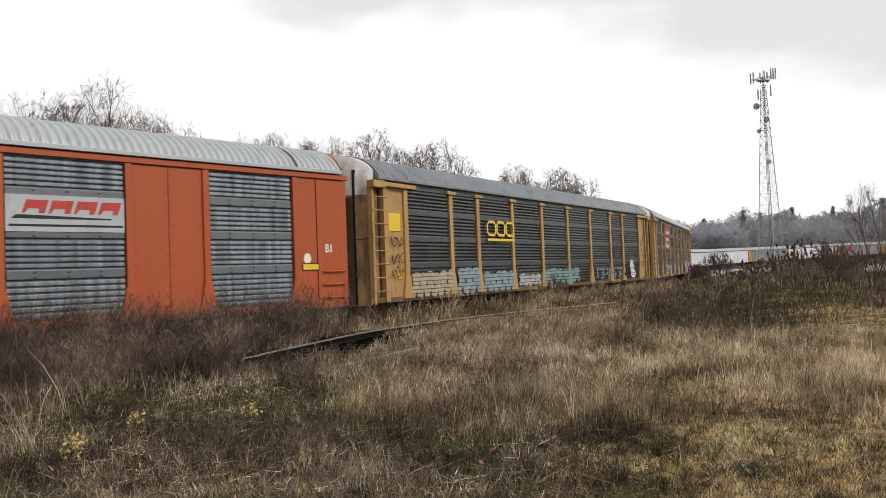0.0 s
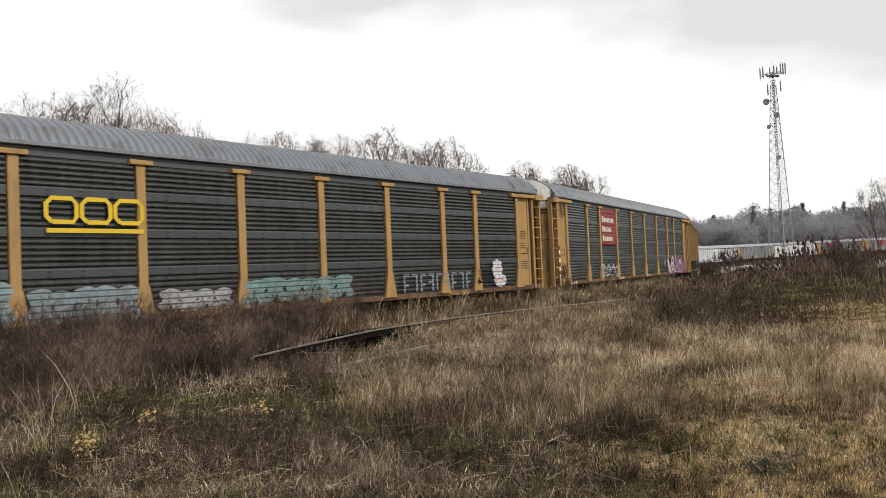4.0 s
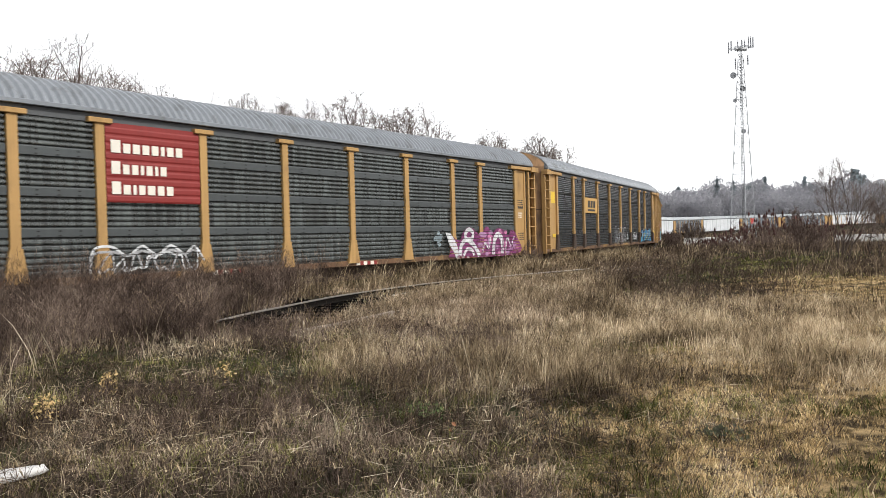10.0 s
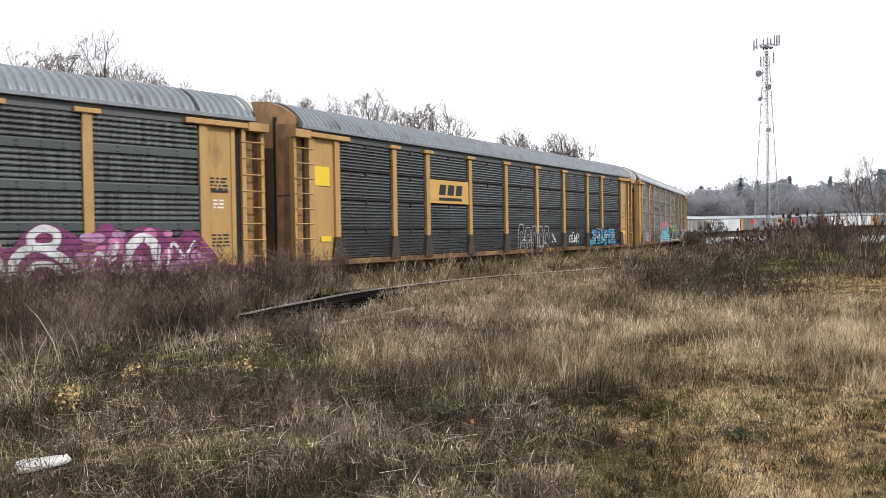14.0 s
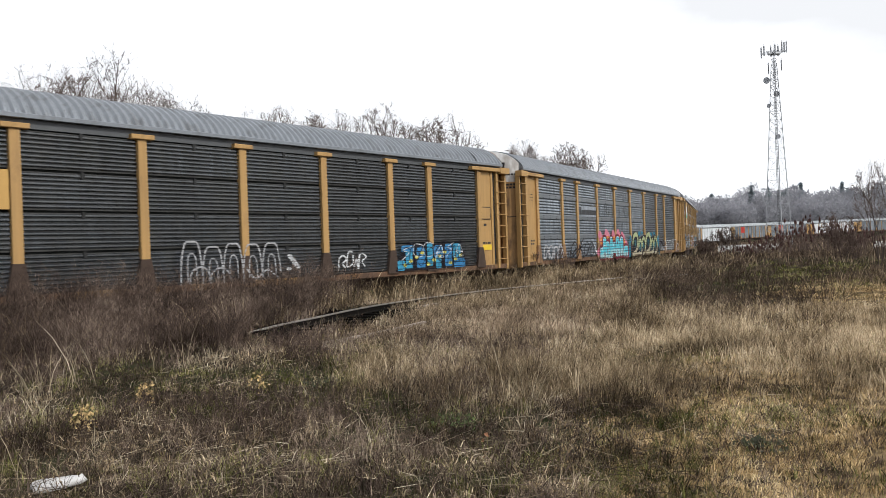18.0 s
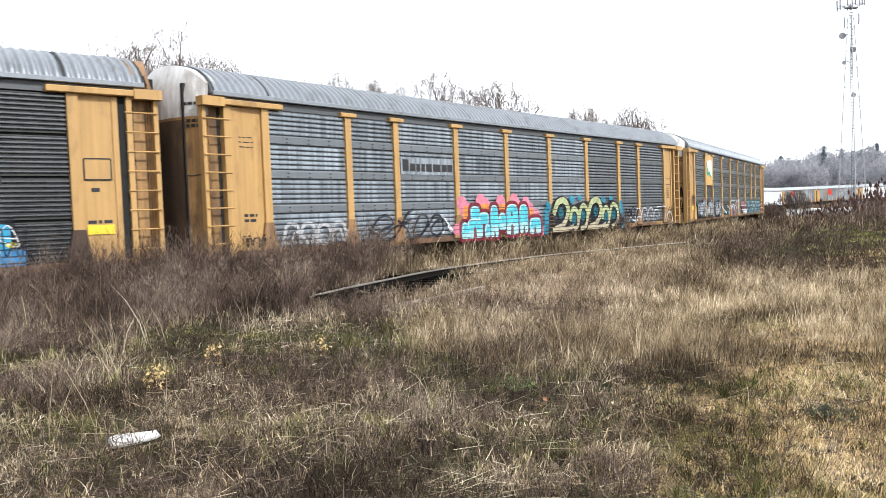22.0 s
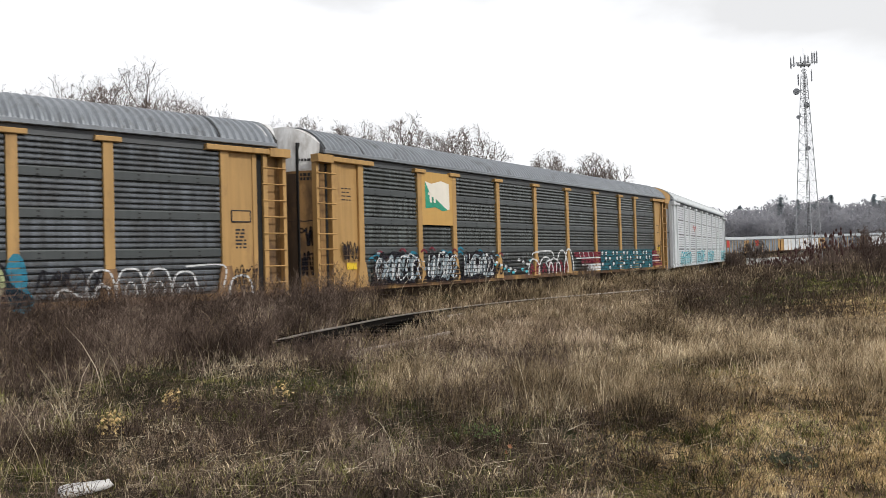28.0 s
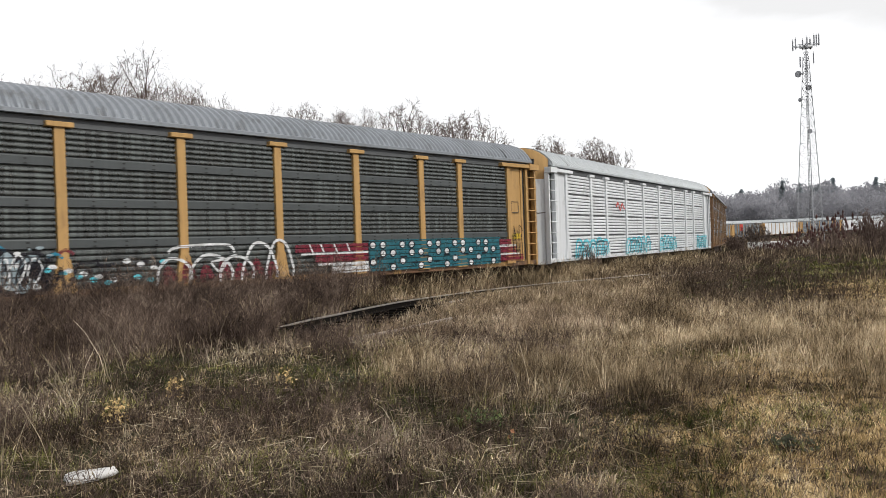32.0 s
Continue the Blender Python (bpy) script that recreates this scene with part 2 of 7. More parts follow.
for key, rgb in (("spray_white", (0.66, 0.67, 0.68)), ("spray_cream", (0.42, 0.37, 0.26)), ("spray_ice", (0.27, 0.33, 0.36)), ("spray_mint", (0.19, 0.30, 0.29)),
                 ("spray_pink", (0.48, 0.18, 0.32)), ("spray_purple", (0.20, 0.05, 0.14)), ("spray_blue", (0.05, 0.22, 0.45)), ("spray_cyan", (0.10, 0.50, 0.60)),
                 ("spray_teal", (0.025, 0.12, 0.15)), ("spray_maroon", (0.16, 0.02, 0.035)), ("spray_lime", (0.40, 0.44, 0.24)), ("spray_salmon", (0.62, 0.24, 0.20)),
                 ("spray_orange", (0.60, 0.25, 0.05)), ("spray_black", (0.014, 0.013, 0.018)), ("spray_grey", (0.40, 0.40, 0.41)), ("spray_green", (0.03, 0.30, 0.19)),
                 ("spray_azure", (0.055, 0.29, 0.46)), ("spray_rose", (0.58, 0.20, 0.27)), ("spray_aqua", (0.36, 0.58, 0.60)), ("spray_lilac", (0.42, 0.24, 0.40)), ("spray_deepblue", (0.03, 0.20, 0.30)), ("spray_red", (0.50, 0.06, 0.05)), ("spray_lemon", (0.66, 0.58, 0.10))):
    M[key] = thin_paint(mat(key + "_paint", rgb, 0.65, var=0.25, scale=4.0, bump=0, lines=0.15, spec=0.15))
M["rail"] = mat("worn_rail_steel", (0.55, 0.51, 0.47), 0.35, 0.8, var=0.2, scale=6.0)
M["rail_rusty"] = mat("rusty_rail_steel", (0.30, 0.25, 0.21), 0.6, 0.4, var=0.3, scale=6.0)
# near-black colour paints the shade below the rail head
M["web_shade"] = mat("shade_black_rail_side", (0.009, 0.008, 0.007), 0.9, var=0.35, scale=6.0, spec=0.03)
M["tie"] = mat("grey_weathered_timber", (0.085, 0.065, 0.05), 0.9, var=0.3, scale=5.0, obj=0.25, bump=0.5, spec=0.05)
M["ballast"] = mat("dirty_ballast", (0.13, 0.11, 0.09), 0.95, var=0.4, scale=7.0, fine=25.0, bump=0.8, spec=0.05)
M["galv_tower"] = mat("galvanised_tower_steel", (0.36, 0.37, 0.385), 0.55, 0.3, var=0.15, bump=0)
M["antenna"] = mat("grey_antenna_plastic", (0.30, 0.31, 0.33), 0.5, var=0.1, bump=0)
M["bark"] = mat("grey_brown_bark", (0.085, 0.066, 0.055), 0.9, var=0.3, scale=6.0, island=0.25, spec=0.05)
M["twig"] = mat("reddish_grey_twigs", (0.15, 0.12, 0.105), 0.9, var=0.2, island=0.35, bump=0, spec=0.05)
M["bark_dark"] = mat("dark_brown_bark", (0.065, 0.047, 0.04), 0.9, var=0.3, island=0.3, bump=0, spec=0.05)
M["bush_twig"] = mat("reddish_brown_bush_twigs", (0.13, 0.095, 0.08), 0.9, var=0.2, island=0.35, bump=0, spec=0.05)
M["seedhead"] = mat("dark_maroon_seedheads", (0.075, 0.042, 0.038), 0.9, var=0.3, island=0.3, bump=0, spec=0.05)


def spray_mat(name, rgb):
    """Far twigs and needles: thin, so that half of the light goes through. rgb carries the haze."""
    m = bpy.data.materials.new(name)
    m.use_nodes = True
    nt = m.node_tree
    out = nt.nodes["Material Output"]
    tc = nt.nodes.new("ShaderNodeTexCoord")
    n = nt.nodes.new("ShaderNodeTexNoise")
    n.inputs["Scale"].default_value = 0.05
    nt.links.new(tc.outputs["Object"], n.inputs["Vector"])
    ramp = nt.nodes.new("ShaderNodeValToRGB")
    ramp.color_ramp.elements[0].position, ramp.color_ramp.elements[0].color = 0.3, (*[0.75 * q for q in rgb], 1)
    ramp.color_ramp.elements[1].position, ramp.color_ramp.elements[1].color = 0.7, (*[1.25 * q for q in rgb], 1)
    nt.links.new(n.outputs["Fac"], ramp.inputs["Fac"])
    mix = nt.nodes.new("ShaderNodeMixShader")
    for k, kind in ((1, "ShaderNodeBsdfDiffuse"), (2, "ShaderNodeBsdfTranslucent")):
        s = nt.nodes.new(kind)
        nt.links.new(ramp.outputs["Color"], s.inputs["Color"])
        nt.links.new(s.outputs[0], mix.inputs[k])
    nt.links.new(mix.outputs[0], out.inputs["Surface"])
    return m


# distance haze painted in: base colours paled towards grey-blue
M["far_bare"] = spray_mat("hazy_bare_woods", (0.345, 0.345, 0.37))
M["far_pine"] = spray_mat("hazy_conifer_needles", (0.27, 0.31, 0.33))
M["ground"] = mat("meadow_soil_and_thatch", (0.032, 0.026, 0.019), 0.95, var=0.5, scale=1.4, fine=45.0, bump=1.0, second=(0.030, 0.034, 0.017), second_at=0.53, second_scale=0.35, stain=(0.15, 0.108, 0.058), stain_at=0.60, stain_amount=0.5, spec=0.0)


def blade_mat(name, dark, mid, light, patch=0.37, rough=0.9):
    """Dry blades: each one has its own tone, from decayed to bleached, and the tone drifts from patch to patch."""
    m = bpy.data.materials.new(name)
    m.use_nodes = True
    nt = m.node_tree
    b = nt.nodes["Principled BSDF"]
    b.inputs["Roughness"].default_value, b.inputs["Specular IOR Level"].default_value = rough, 0.04
    g = nt.nodes.new("ShaderNodeNewGeometry")
    tc = nt.nodes.new("ShaderNodeTexCoord")
    vals = []
    for sc, amt in ((1.1, patch * 6.0), (6.5, patch * 4.4)):
        n = nt.nodes.new("ShaderNodeTexNoise")
        n.inputs["Scale"].default_value, n.inputs["Detail"].default_value = sc, 3.0
        nt.links.new(tc.outputs["Object"], n.inputs["Vector"])
        k = nt.nodes.new("ShaderNodeMath")
        k.operation = "MULTIPLY_ADD"
        nt.links.new(n.outputs["Fac"], k.inputs[0])
        k.inputs[1].default_value, k.inputs[2].default_value = amt, -amt / 2
        vals.append(k.outputs[0])
    k = nt.nodes.new("ShaderNodeMath")
    k.operation = "MULTIPLY_ADD"
    nt.links.new(g.outputs["Random Per Island"], k.inputs[0])
    k.inputs[1].default_value, k.inputs[2].default_value = 0.46, 0.24
    f = k.outputs[0]
    for v in vals:
        k = nt.nodes.new("ShaderNodeMath")
        k.operation = "ADD"
        nt.links.new(f, k.inputs[0])
        nt.links.new(v, k.inputs[1])
        f = k.outputs[0]
    ramp = nt.nodes.new("ShaderNodeValToRGB")
    el = ramp.color_ramp.elements
    el[0].position, el[0].color = 0.05, (*dark, 1)
    el[1].position, el[1].color = 1.0, (*light, 1)
    e = el.new(0.62)
    e.color = (*mid, 1)
    nt.links.new(f, ramp.inputs["Fac"])
    nt.links.new(ramp.outputs["Color"], b.inputs["Base Color"])
    return m


M["grass_tan"] = blade_mat("dry_tan_grass", (0.034, 0.025, 0.016), (0.305, 0.228, 0.138), (0.74, 0.61, 0.42))
M["grass_brown"] = blade_mat("dead_brown_weeds", (0.028, 0.020, 0.017), (0.105, 0.077, 0.060), (0.30, 0.235, 0.175))
M["weed_brown"] = blade_mat("dead_reddish_weeds", (0.030, 0.021, 0.017), (0.122, 0.088, 0.071), (0.33, 0.255, 0.20))
M["field_brown"] = blade_mat("dead_brown_field_weeds", (0.034, 0.024, 0.018), (0.195, 0.142, 0.102), (0.52, 0.40, 0.28))
M["weed_field"] = blade_mat("dead_brown_field_weeds_dark", (0.028, 0.020, 0.015), (0.108, 0.078, 0.058), (0.29, 0.22, 0.16))
M["grass_pale"] = blade_mat("pale_bleached_grass", (0.085, 0.062, 0.037), (0.50, 0.385, 0.245), (0.84, 0.71, 0.51))
M["grass_green"] = blade_mat("dull_green_grass", (0.020, 0.026, 0.008), (0.150, 0.146, 0.046), (0.42, 0.39, 0.17))
M["grass_ochre"] = blade_mat("ochre_matted_grass", (0.085, 0.058, 0.027), (0.58, 0.42, 0.215), (0.86, 0.70, 0.43))
M["grass_rosy"] = blade_mat("pale_rosy_tan_grass", (0.085, 0.060, 0.043), (0.42, 0.315, 0.215), (0.78, 0.64, 0.48))
M["straw"] = blade_mat("pale_straw_stalks", (0.16, 0.125, 0.085), (0.44, 0.365, 0.25), (0.76, 0.67, 0.52))
M["leaf_yellow"] = mat("withered_yellow_leaves", (0.46, 0.33, 0.15), 0.8, var=0.2, island=0.5, bump=0)
M["leaf_red"] = mat("withered_russet_leaf", (0.26, 0.12, 0.06), 0.8, var=0.2, island=0.3, bump=0)
M["leaf_dark"] = mat("dark_green_leaves", (0.045, 0.048, 0.024), 0.8, var=0.3, island=0.5, bump=0)
M["leaf_green"] = mat("green_grass_leaves", (0.085, 0.115, 0.035), 0.8, var=0.3, island=0.5, bump=0)
# yellow darkened for the shade of ladder recess and car ends, with grime streaks
M["shaded_grime_yellow"] = mat("shaded_grimy_yellow_paint", (0.29, 0.165, 0.062), 0.65, var=0.3, scale=1.6, streak=0.5, stain=(0.05, 0.03, 0.022), stain_at=0.5)
# darkened for the shade between coupled cars as well as for soot
M["end_shade_grime"] = mat("shaded_sooty_end_door", (0.055, 0.034, 0.020), 0.8, var=0.4, scale=1.6, streak=0.5, stain=(0.16, 0.09, 0.04), stain_at=0.56, stain_amount=0.6)
# shade colour for the grooves between silver ribs
M["slot_silver"] = mat("shaded_groove_silver", (0.13, 0.13, 0.135), 0.6, var=0.2, bump=0)
# painted shade: near-black for the dark void under the siding rail
M["void_black"] = mat("shade_black_void", (0.006, 0.0055, 0.005), 0.95, var=0.4, scale=6.0, bump=0.8, spec=0.0)
M["thatch"] = mat("ochre_trodden_thatch", (0.31, 0.225, 0.12), 0.95, var=0.8, scale=9.0, fine=90.0, bump=1.0, second=(0.045, 0.034, 0.022), second_at=0.47, second_scale=3.5, spec=0.0)
M["foam"] = mat("dirty_white_foam", (0.60, 0.59, 0.58), 0.8, var=0.12, scale=9.0, bump=0.3)
M["pale_slab_mat"] = mat("pale_slab_surface", (0.60, 0.59, 0.57), 0.8, var=0.15, scale=2.0)


# ---- mesh tools ----
class Build:
    """Gathers vertices and faces for one mesh."""

    def __init__(self):
        self.v, self.f, self.mi = [], [], []

    def add(self, verts, faces, mi=0):
        o = len(self.v)
        self.v.extend(verts)
        self.f.extend([tuple(i + o for i in f) for f in faces])
        self.mi.extend([mi] * len(faces))
        return self

    def box(self, x0, x1, y0, y1, z0, z1, mi=0, ch=0.0):
        if ch:
            prof = [(y0 + ch, z0), (y1 - ch, z0), (y1, z0 + ch), (y1, z1 - ch), (y1 - ch, z1), (y0 + ch, z1), (y0, z1 - ch), (y0, z0 + ch)]
            return self.prism_x(prof, x0, x1, mi)
        v = [(x, y, z) for x in (x0, x1) for y in (y0, y1) for z in (z0, z1)]
        return self.add(v, [(0, 1, 3, 2), (4, 6, 7, 5), (0, 4, 5, 1), (2, 3, 7, 6), (0, 2, 6, 4), (1, 5, 7, 3)], mi)

    def prism_x(self, prof, x0, x1, mi=0):
        n = len(prof)
        v = [(x0, y, z) for y, z in prof] + [(x1, y, z) for y, z in prof]
        f = [(i, (i + 1) % n, n + (i + 1) % n, n + i) for i in range(n)] + [tuple(range(n - 1, -1, -1)), tuple(range(n, 2 * n))]
        return self.add(v, f, mi)

    def prism_y(self, prof, y0, y1, mi=0):
        n = len(prof)
        v = [(x, y0, z) for x, z in prof] + [(x, y1, z) for x, z in prof]
        f = [(i, n + i, n + (i + 1) % n, (i + 1) % n) for i in range(n)] + [tuple(range(n)), tuple(range(2 * n - 1, n - 1, -1))]
        return self.add(v, f, mi)

    def tube(self, a, b, ra, rb=None, k=5, mi=0, caps=True):
        rb = ra if rb is None else rb
        a, b = Vector(a), Vector(b)
        d = (b - a).normalized()
        u = d.orthogonal().normalized()
        w = d.cross(u)
        v = [tuple(p + (u * math.cos(t) + w * math.sin(t)) * r) for p, r in ((a, ra), (b, rb)) for t in [2 * math.pi * i / k for i in range(k)]]
        f = [(i, (i + 1) % k, k + (i + 1) % k, k + i) for i in range(k)]
        if caps:
            f += [tuple(range(k - 1, -1, -1)), tuple(range(k, 2 * k))]
        return self.add(v, f, mi)
    # web and foot carry the painted shade under the head

    def mesh(self, name, *materials, smooth=False):
        me = bpy.data.meshes.new(name)
        me.from_pydata(self.v, [], self.f)
        for m in materials:
            me.materials.append(m)
        if len(materials) > 1:
            me.polygons.foreach_set("material_index", self.mi)
        if smooth:
            me.polygons.foreach_set("use_smooth", [True] * len(me.polygons))
        me.update()
        return me


def part(name, me, parent, label="", kind=""):
    ob = new(name, me)
    ob.parent = parent
    return tagged(ob, label=label, kind=kind)


def thing(name, label, category, group="", kind="", m=None):
    ob = new(name)
    ob.empty_display_size = 0.2
    if m is not None:
        ob.matrix_basis = m
    return tagged(ob, label, category, group, kind)


def spline(pts, n=8):
    """A smooth line through the points."""
    p = [pts[0], *pts, pts[-1]]
    out = []
    for i in range(1, len(p) - 2):
        a, b, c, d = (np.array(q, float) for q in p[i - 1:i + 3])
        for t in np.linspace(0, 1, n, endpoint=False):
            out.append(0.5 * (2 * b + (c - a) * t + (2 * a - 5 * b + 4 * c - d) * t ** 2 + (3 * b - a - 3 * c + d) * t ** 3))
    out.append(np.array(pts[-1], float))
    return out


GY = -1.640


def ribbon(bd, pts, width, y=GY, mi=0, smooth=True):
    """A painted stroke on a car's side: points are (along, up)."""
    p = spline(pts) if smooth and len(pts) > 2 else [np.array(q, float) for q in pts]
    v = []
    for i, q in enumerate(p):
        d = p[min(i + 1, len(p) - 1)] - p[max(i - 1, 0)]
        d = d / (np.linalg.norm(d) + 1e-9)
        n = np.array((-d[1], d[0])) * width / 2
        v += [(q[0] + n[0], y, q[1] + n[1]), (q[0] - n[0], y, q[1] - n[1])]
    f = [(2 * i, 2 * i + 1, 2 * i + 3, 2 * i + 2) for i in range(len(p) - 1)]
    bd.add(v, f, mi)


def blob(bd, pts, y=GY + 0.004, mi=0, smooth=True):
    """A filled painted outline."""
    p = spline(list(pts) + [pts[0]], 5)[:-1] if smooth else [np.array(q, float) for q in pts]
    bd.add([(q[0], y, q[1]) for q in p], [tuple(range(len(p)))], mi)


def oval(bd, x, z, rx, rz, y=GY + 0.004, mi=0, k=14):
    bd.add([(x + rx * math.cos(2 * math.pi * i / k), y, z + rz * math.sin(2 * math.pi * i / k)) for i in range(k)], [tuple(range(k))], mi)


def bar(bd, x0, x1, z0, z1, y=GY, mi=0):
    bd.add([(x0, y, z0), (x1, y, z0), (x1, y, z1), (x0, y, z1)], [(0, 1, 2, 3)], mi)


def letters(text, x, z, height, y=GY, squeeze=1.0, bold=0.0):
    """Flat lettering on a car's side, in the built-in font."""
    cu = bpy.data.curves.new("lettering", "FONT")
    cu.body, cu.size, cu.offset = text, height * 1.38, bold
    ob = bpy.data.objects.new("lettering", cu)
    me = bpy.data.meshes.new_from_object(ob)
    bpy.data.objects.remove(ob)
    me.transform(Matrix(((squeeze, 0, 0, x), (0, 0, 1, y), (0, 1, 0, z), (0, 0, 0, 1))))
    me.materials.clear()
    return me


# ---- the autorack cars ----
BAY_W, BAY_N, POST_W = 2.874, 1.959, 0.22
HALF = 2.5 * BAY_W
POSTS = [-HALF - BAY_N, -HALF, -HALF + BAY_W, -HALF + 2 * BAY_W, -HALF + 3 * BAY_W, -HALF + 4 * BAY_W, HALF, HALF + BAY_N]
DOOR_POST = 12.0
Z_SILL, Z_TOP = 1.08, 4.82
EDGES = [4.72, 3.84, 2.95, 2.05, 1.16]
cache = {}


def keep(key, make):
    if key not in cache:
        cache[key] = make()
    return cache[key]


def screen_panel(width, height, style, mat_key):
    """One ribbed side screen, hung by its top edge at the origin of the car's side plane."""
    def make():
        bd = Build()
        ridges, strip, depth, slot = {"plain": (5, 0.20, 0.045, 0.24), "last": (6, 0.0, 0.045, 0.24), "fine": (8, 0.0, 0.034, 0.30), "bold": (6, 0.0, 0.06, 0.22)}[style]
        y_in, back = -1.505, -1.47
        z = height / 2
        pitch = (height - strip - 0.05) / ridges
        x0, x1 = -width / 2, width / 2
        z -= 0.025
        # tone 2 marks the groove faces that get the shade colour
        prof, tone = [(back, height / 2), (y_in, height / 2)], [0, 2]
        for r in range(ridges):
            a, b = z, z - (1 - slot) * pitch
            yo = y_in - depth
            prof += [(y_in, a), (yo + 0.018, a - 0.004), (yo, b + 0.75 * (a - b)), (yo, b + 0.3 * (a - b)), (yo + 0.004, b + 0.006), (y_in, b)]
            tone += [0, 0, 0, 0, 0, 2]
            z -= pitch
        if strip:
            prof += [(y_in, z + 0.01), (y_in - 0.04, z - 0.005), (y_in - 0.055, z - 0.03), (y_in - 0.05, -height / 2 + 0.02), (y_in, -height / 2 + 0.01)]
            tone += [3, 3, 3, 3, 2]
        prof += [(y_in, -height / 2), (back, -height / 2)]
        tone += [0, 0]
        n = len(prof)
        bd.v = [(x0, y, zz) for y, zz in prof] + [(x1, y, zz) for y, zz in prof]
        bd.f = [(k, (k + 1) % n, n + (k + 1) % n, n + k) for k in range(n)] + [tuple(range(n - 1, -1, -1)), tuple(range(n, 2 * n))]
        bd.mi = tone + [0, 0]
        if strip:
            for i in (-0.28, 0.0, 0.28):
                for dz in (0.05, 0.15):
                    x, zc = i * width, -height / 2 + dz
                    bd.box(x - 0.03, x + 0.03, y_in - 0.062, y_in - 0.045, zc - 0.014, zc + 0.014, 1)
        elif style == "fine":
            bd.box(-0.035, 0.035, y_in - 0.055, y_in - 0.01, height / 2 - 0.13, height / 2 + 0.03, 1)
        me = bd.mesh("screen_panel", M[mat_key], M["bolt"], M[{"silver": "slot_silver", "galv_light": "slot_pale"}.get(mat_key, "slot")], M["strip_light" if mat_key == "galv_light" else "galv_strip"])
        return me
    return keep(("panel", round(width, 2), round(height, 2), style, mat_key), make)


def post_mesh(mat_key, wide=POST_W, flare=""):
    def make():
        bd = Build()
        w = wide / 2
        bd.prism_y([(-w, 1.83), (w, 1.83), (w, 4.74), (-w, 4.74)], -1.61, -1.47)
        bd.prism_y([(-0.26, Z_SILL), (0.26, Z_SILL), (w + 0.02, 1.83), (-w - 0.02, 1.83)], -1.625, -1.47, 1 if flare else 0)
        return bd.mesh("post", M[mat_key], *([M[flare]] if flare else []))
    return keep(("post", mat_key, wide, flare), make)


def cap_mesh(mat_key):
    def make():
        bd = Build()
        bd.box(-0.29, 0.29, -1.67, -1.47, 4.70, Z_TOP, 0, 0.015)
        return bd.mesh("post_cap", M[mat_key])
    return keep(("cap", mat_key), make)


def roof_z(y):
    t = min(1.0, abs(y) / 1.60)
    return 4.98 + 0.80 * max(0.0, 1 - t ** 2.3) ** 0.75


def roof_mesh(mat_key, rib=0.208, depth=0.045):
    def make():
        ys = [1.60 * math.sin(a) for a in np.linspace(-math.pi / 2, math.pi / 2, 15)]
        xs = np.arange(-13.5, 13.51, rib / 4)
        v, f = [], []
        for i, x in enumerate(xs):
            up = depth * (0, 1, 1, 0)[i % 4]
            for y in ys:
                v.append((x, y * (1 + up / 1.6), roof_z(y) + up))
        n = len(ys)
        for i in range(len(xs) - 1):
            for j in range(n - 1):
                f.append((i * n + j, i * n + j + 1, (i + 1) * n + j + 1, (i + 1) * n + j))
        bd = Build().add(v, f)
        bd.add([(x, s * 1.60, z) for x in (-13.5, 13.5) for s in (-1, 1) for z in (4.93, 4.99)],
               [(0, 1, 5, 4), (2, 3, 7, 6)])
        bd.add([(-13.5, y, roof_z(y)) for y in ys], [tuple(range(n))])
        bd.add([(13.5, y, roof_z(y)) for y in ys], [tuple(range(n - 1, -1, -1))])
        return bd.mesh("roof", M[mat_key])
    return keep(("roof", mat_key, rib), make)


def end_shell(sign, low_key, high_key, z_split):
    """The bulging end doors: lower sheet and the pale hood above it."""
    def sheet(hood):
        bd = Build()
        ys = np.linspace(-1.46, 1.46, 17)
        v, f = [], []
        for layer, inset in enumerate((0.0, 0.06)):
            for y in ys:
                bulge = 13.62 + 0.42 * (1 - (abs(y) / 1.46) ** 2.6) - inset
                top = roof_z(y) + 0.01
                levels = [z_split, (z_split + top) / 2, top] if hood else [0.92, 2.6, 2.63, z_split]
                for k, z in enumerate(levels):
                    lean = 0.25 * max(0.0, (z - 5.0)) if hood else 0.0
                    v.append((sign * (bulge - lean), y, max(z, z_split - 0.02) if hood else z))
        k = 3 if hood else 4
        n = len(ys)
        for layer in range(2):
            o = layer * n * k
            for i in range(n - 1):
                for j in range(k - 1):
                    f.append((o + i * k + j, o + (i + 1) * k + j, o + (i + 1) * k + j + 1, o + i * k + j + 1))
        bd.add(v, f)
        if hood:
            # hood skin back to the roof
            for i in range(n - 1):
                y0, y1 = ys[i], ys[i + 1]
                b0, b1 = (13.62 + 0.42 * (1 - (abs(y) / 1.46) ** 2.6) - 0.25 * max(0.0, roof_z(y) + 0.01 - 5.0) for y in (y0, y1))
                bd.add([(sign * b0, y0, roof_z(y0) + 0.01), (sign * b1, y1, roof_z(y1) + 0.01), (sign * 13.3, y1, roof_z(y1) + 0.012), (sign * 13.3, y0, roof_z(y0) + 0.012)], [(0, 1, 2, 3)])
        return bd
    low = keep(("endlow", sign, low_key, z_split), lambda: sheet(False).mesh("end_door", M[low_key], smooth=True))
    high = keep(("endhigh", sign, high_key, z_split), lambda: sheet(True).mesh("end_hood", M[high_key], smooth=True))
    return low, high


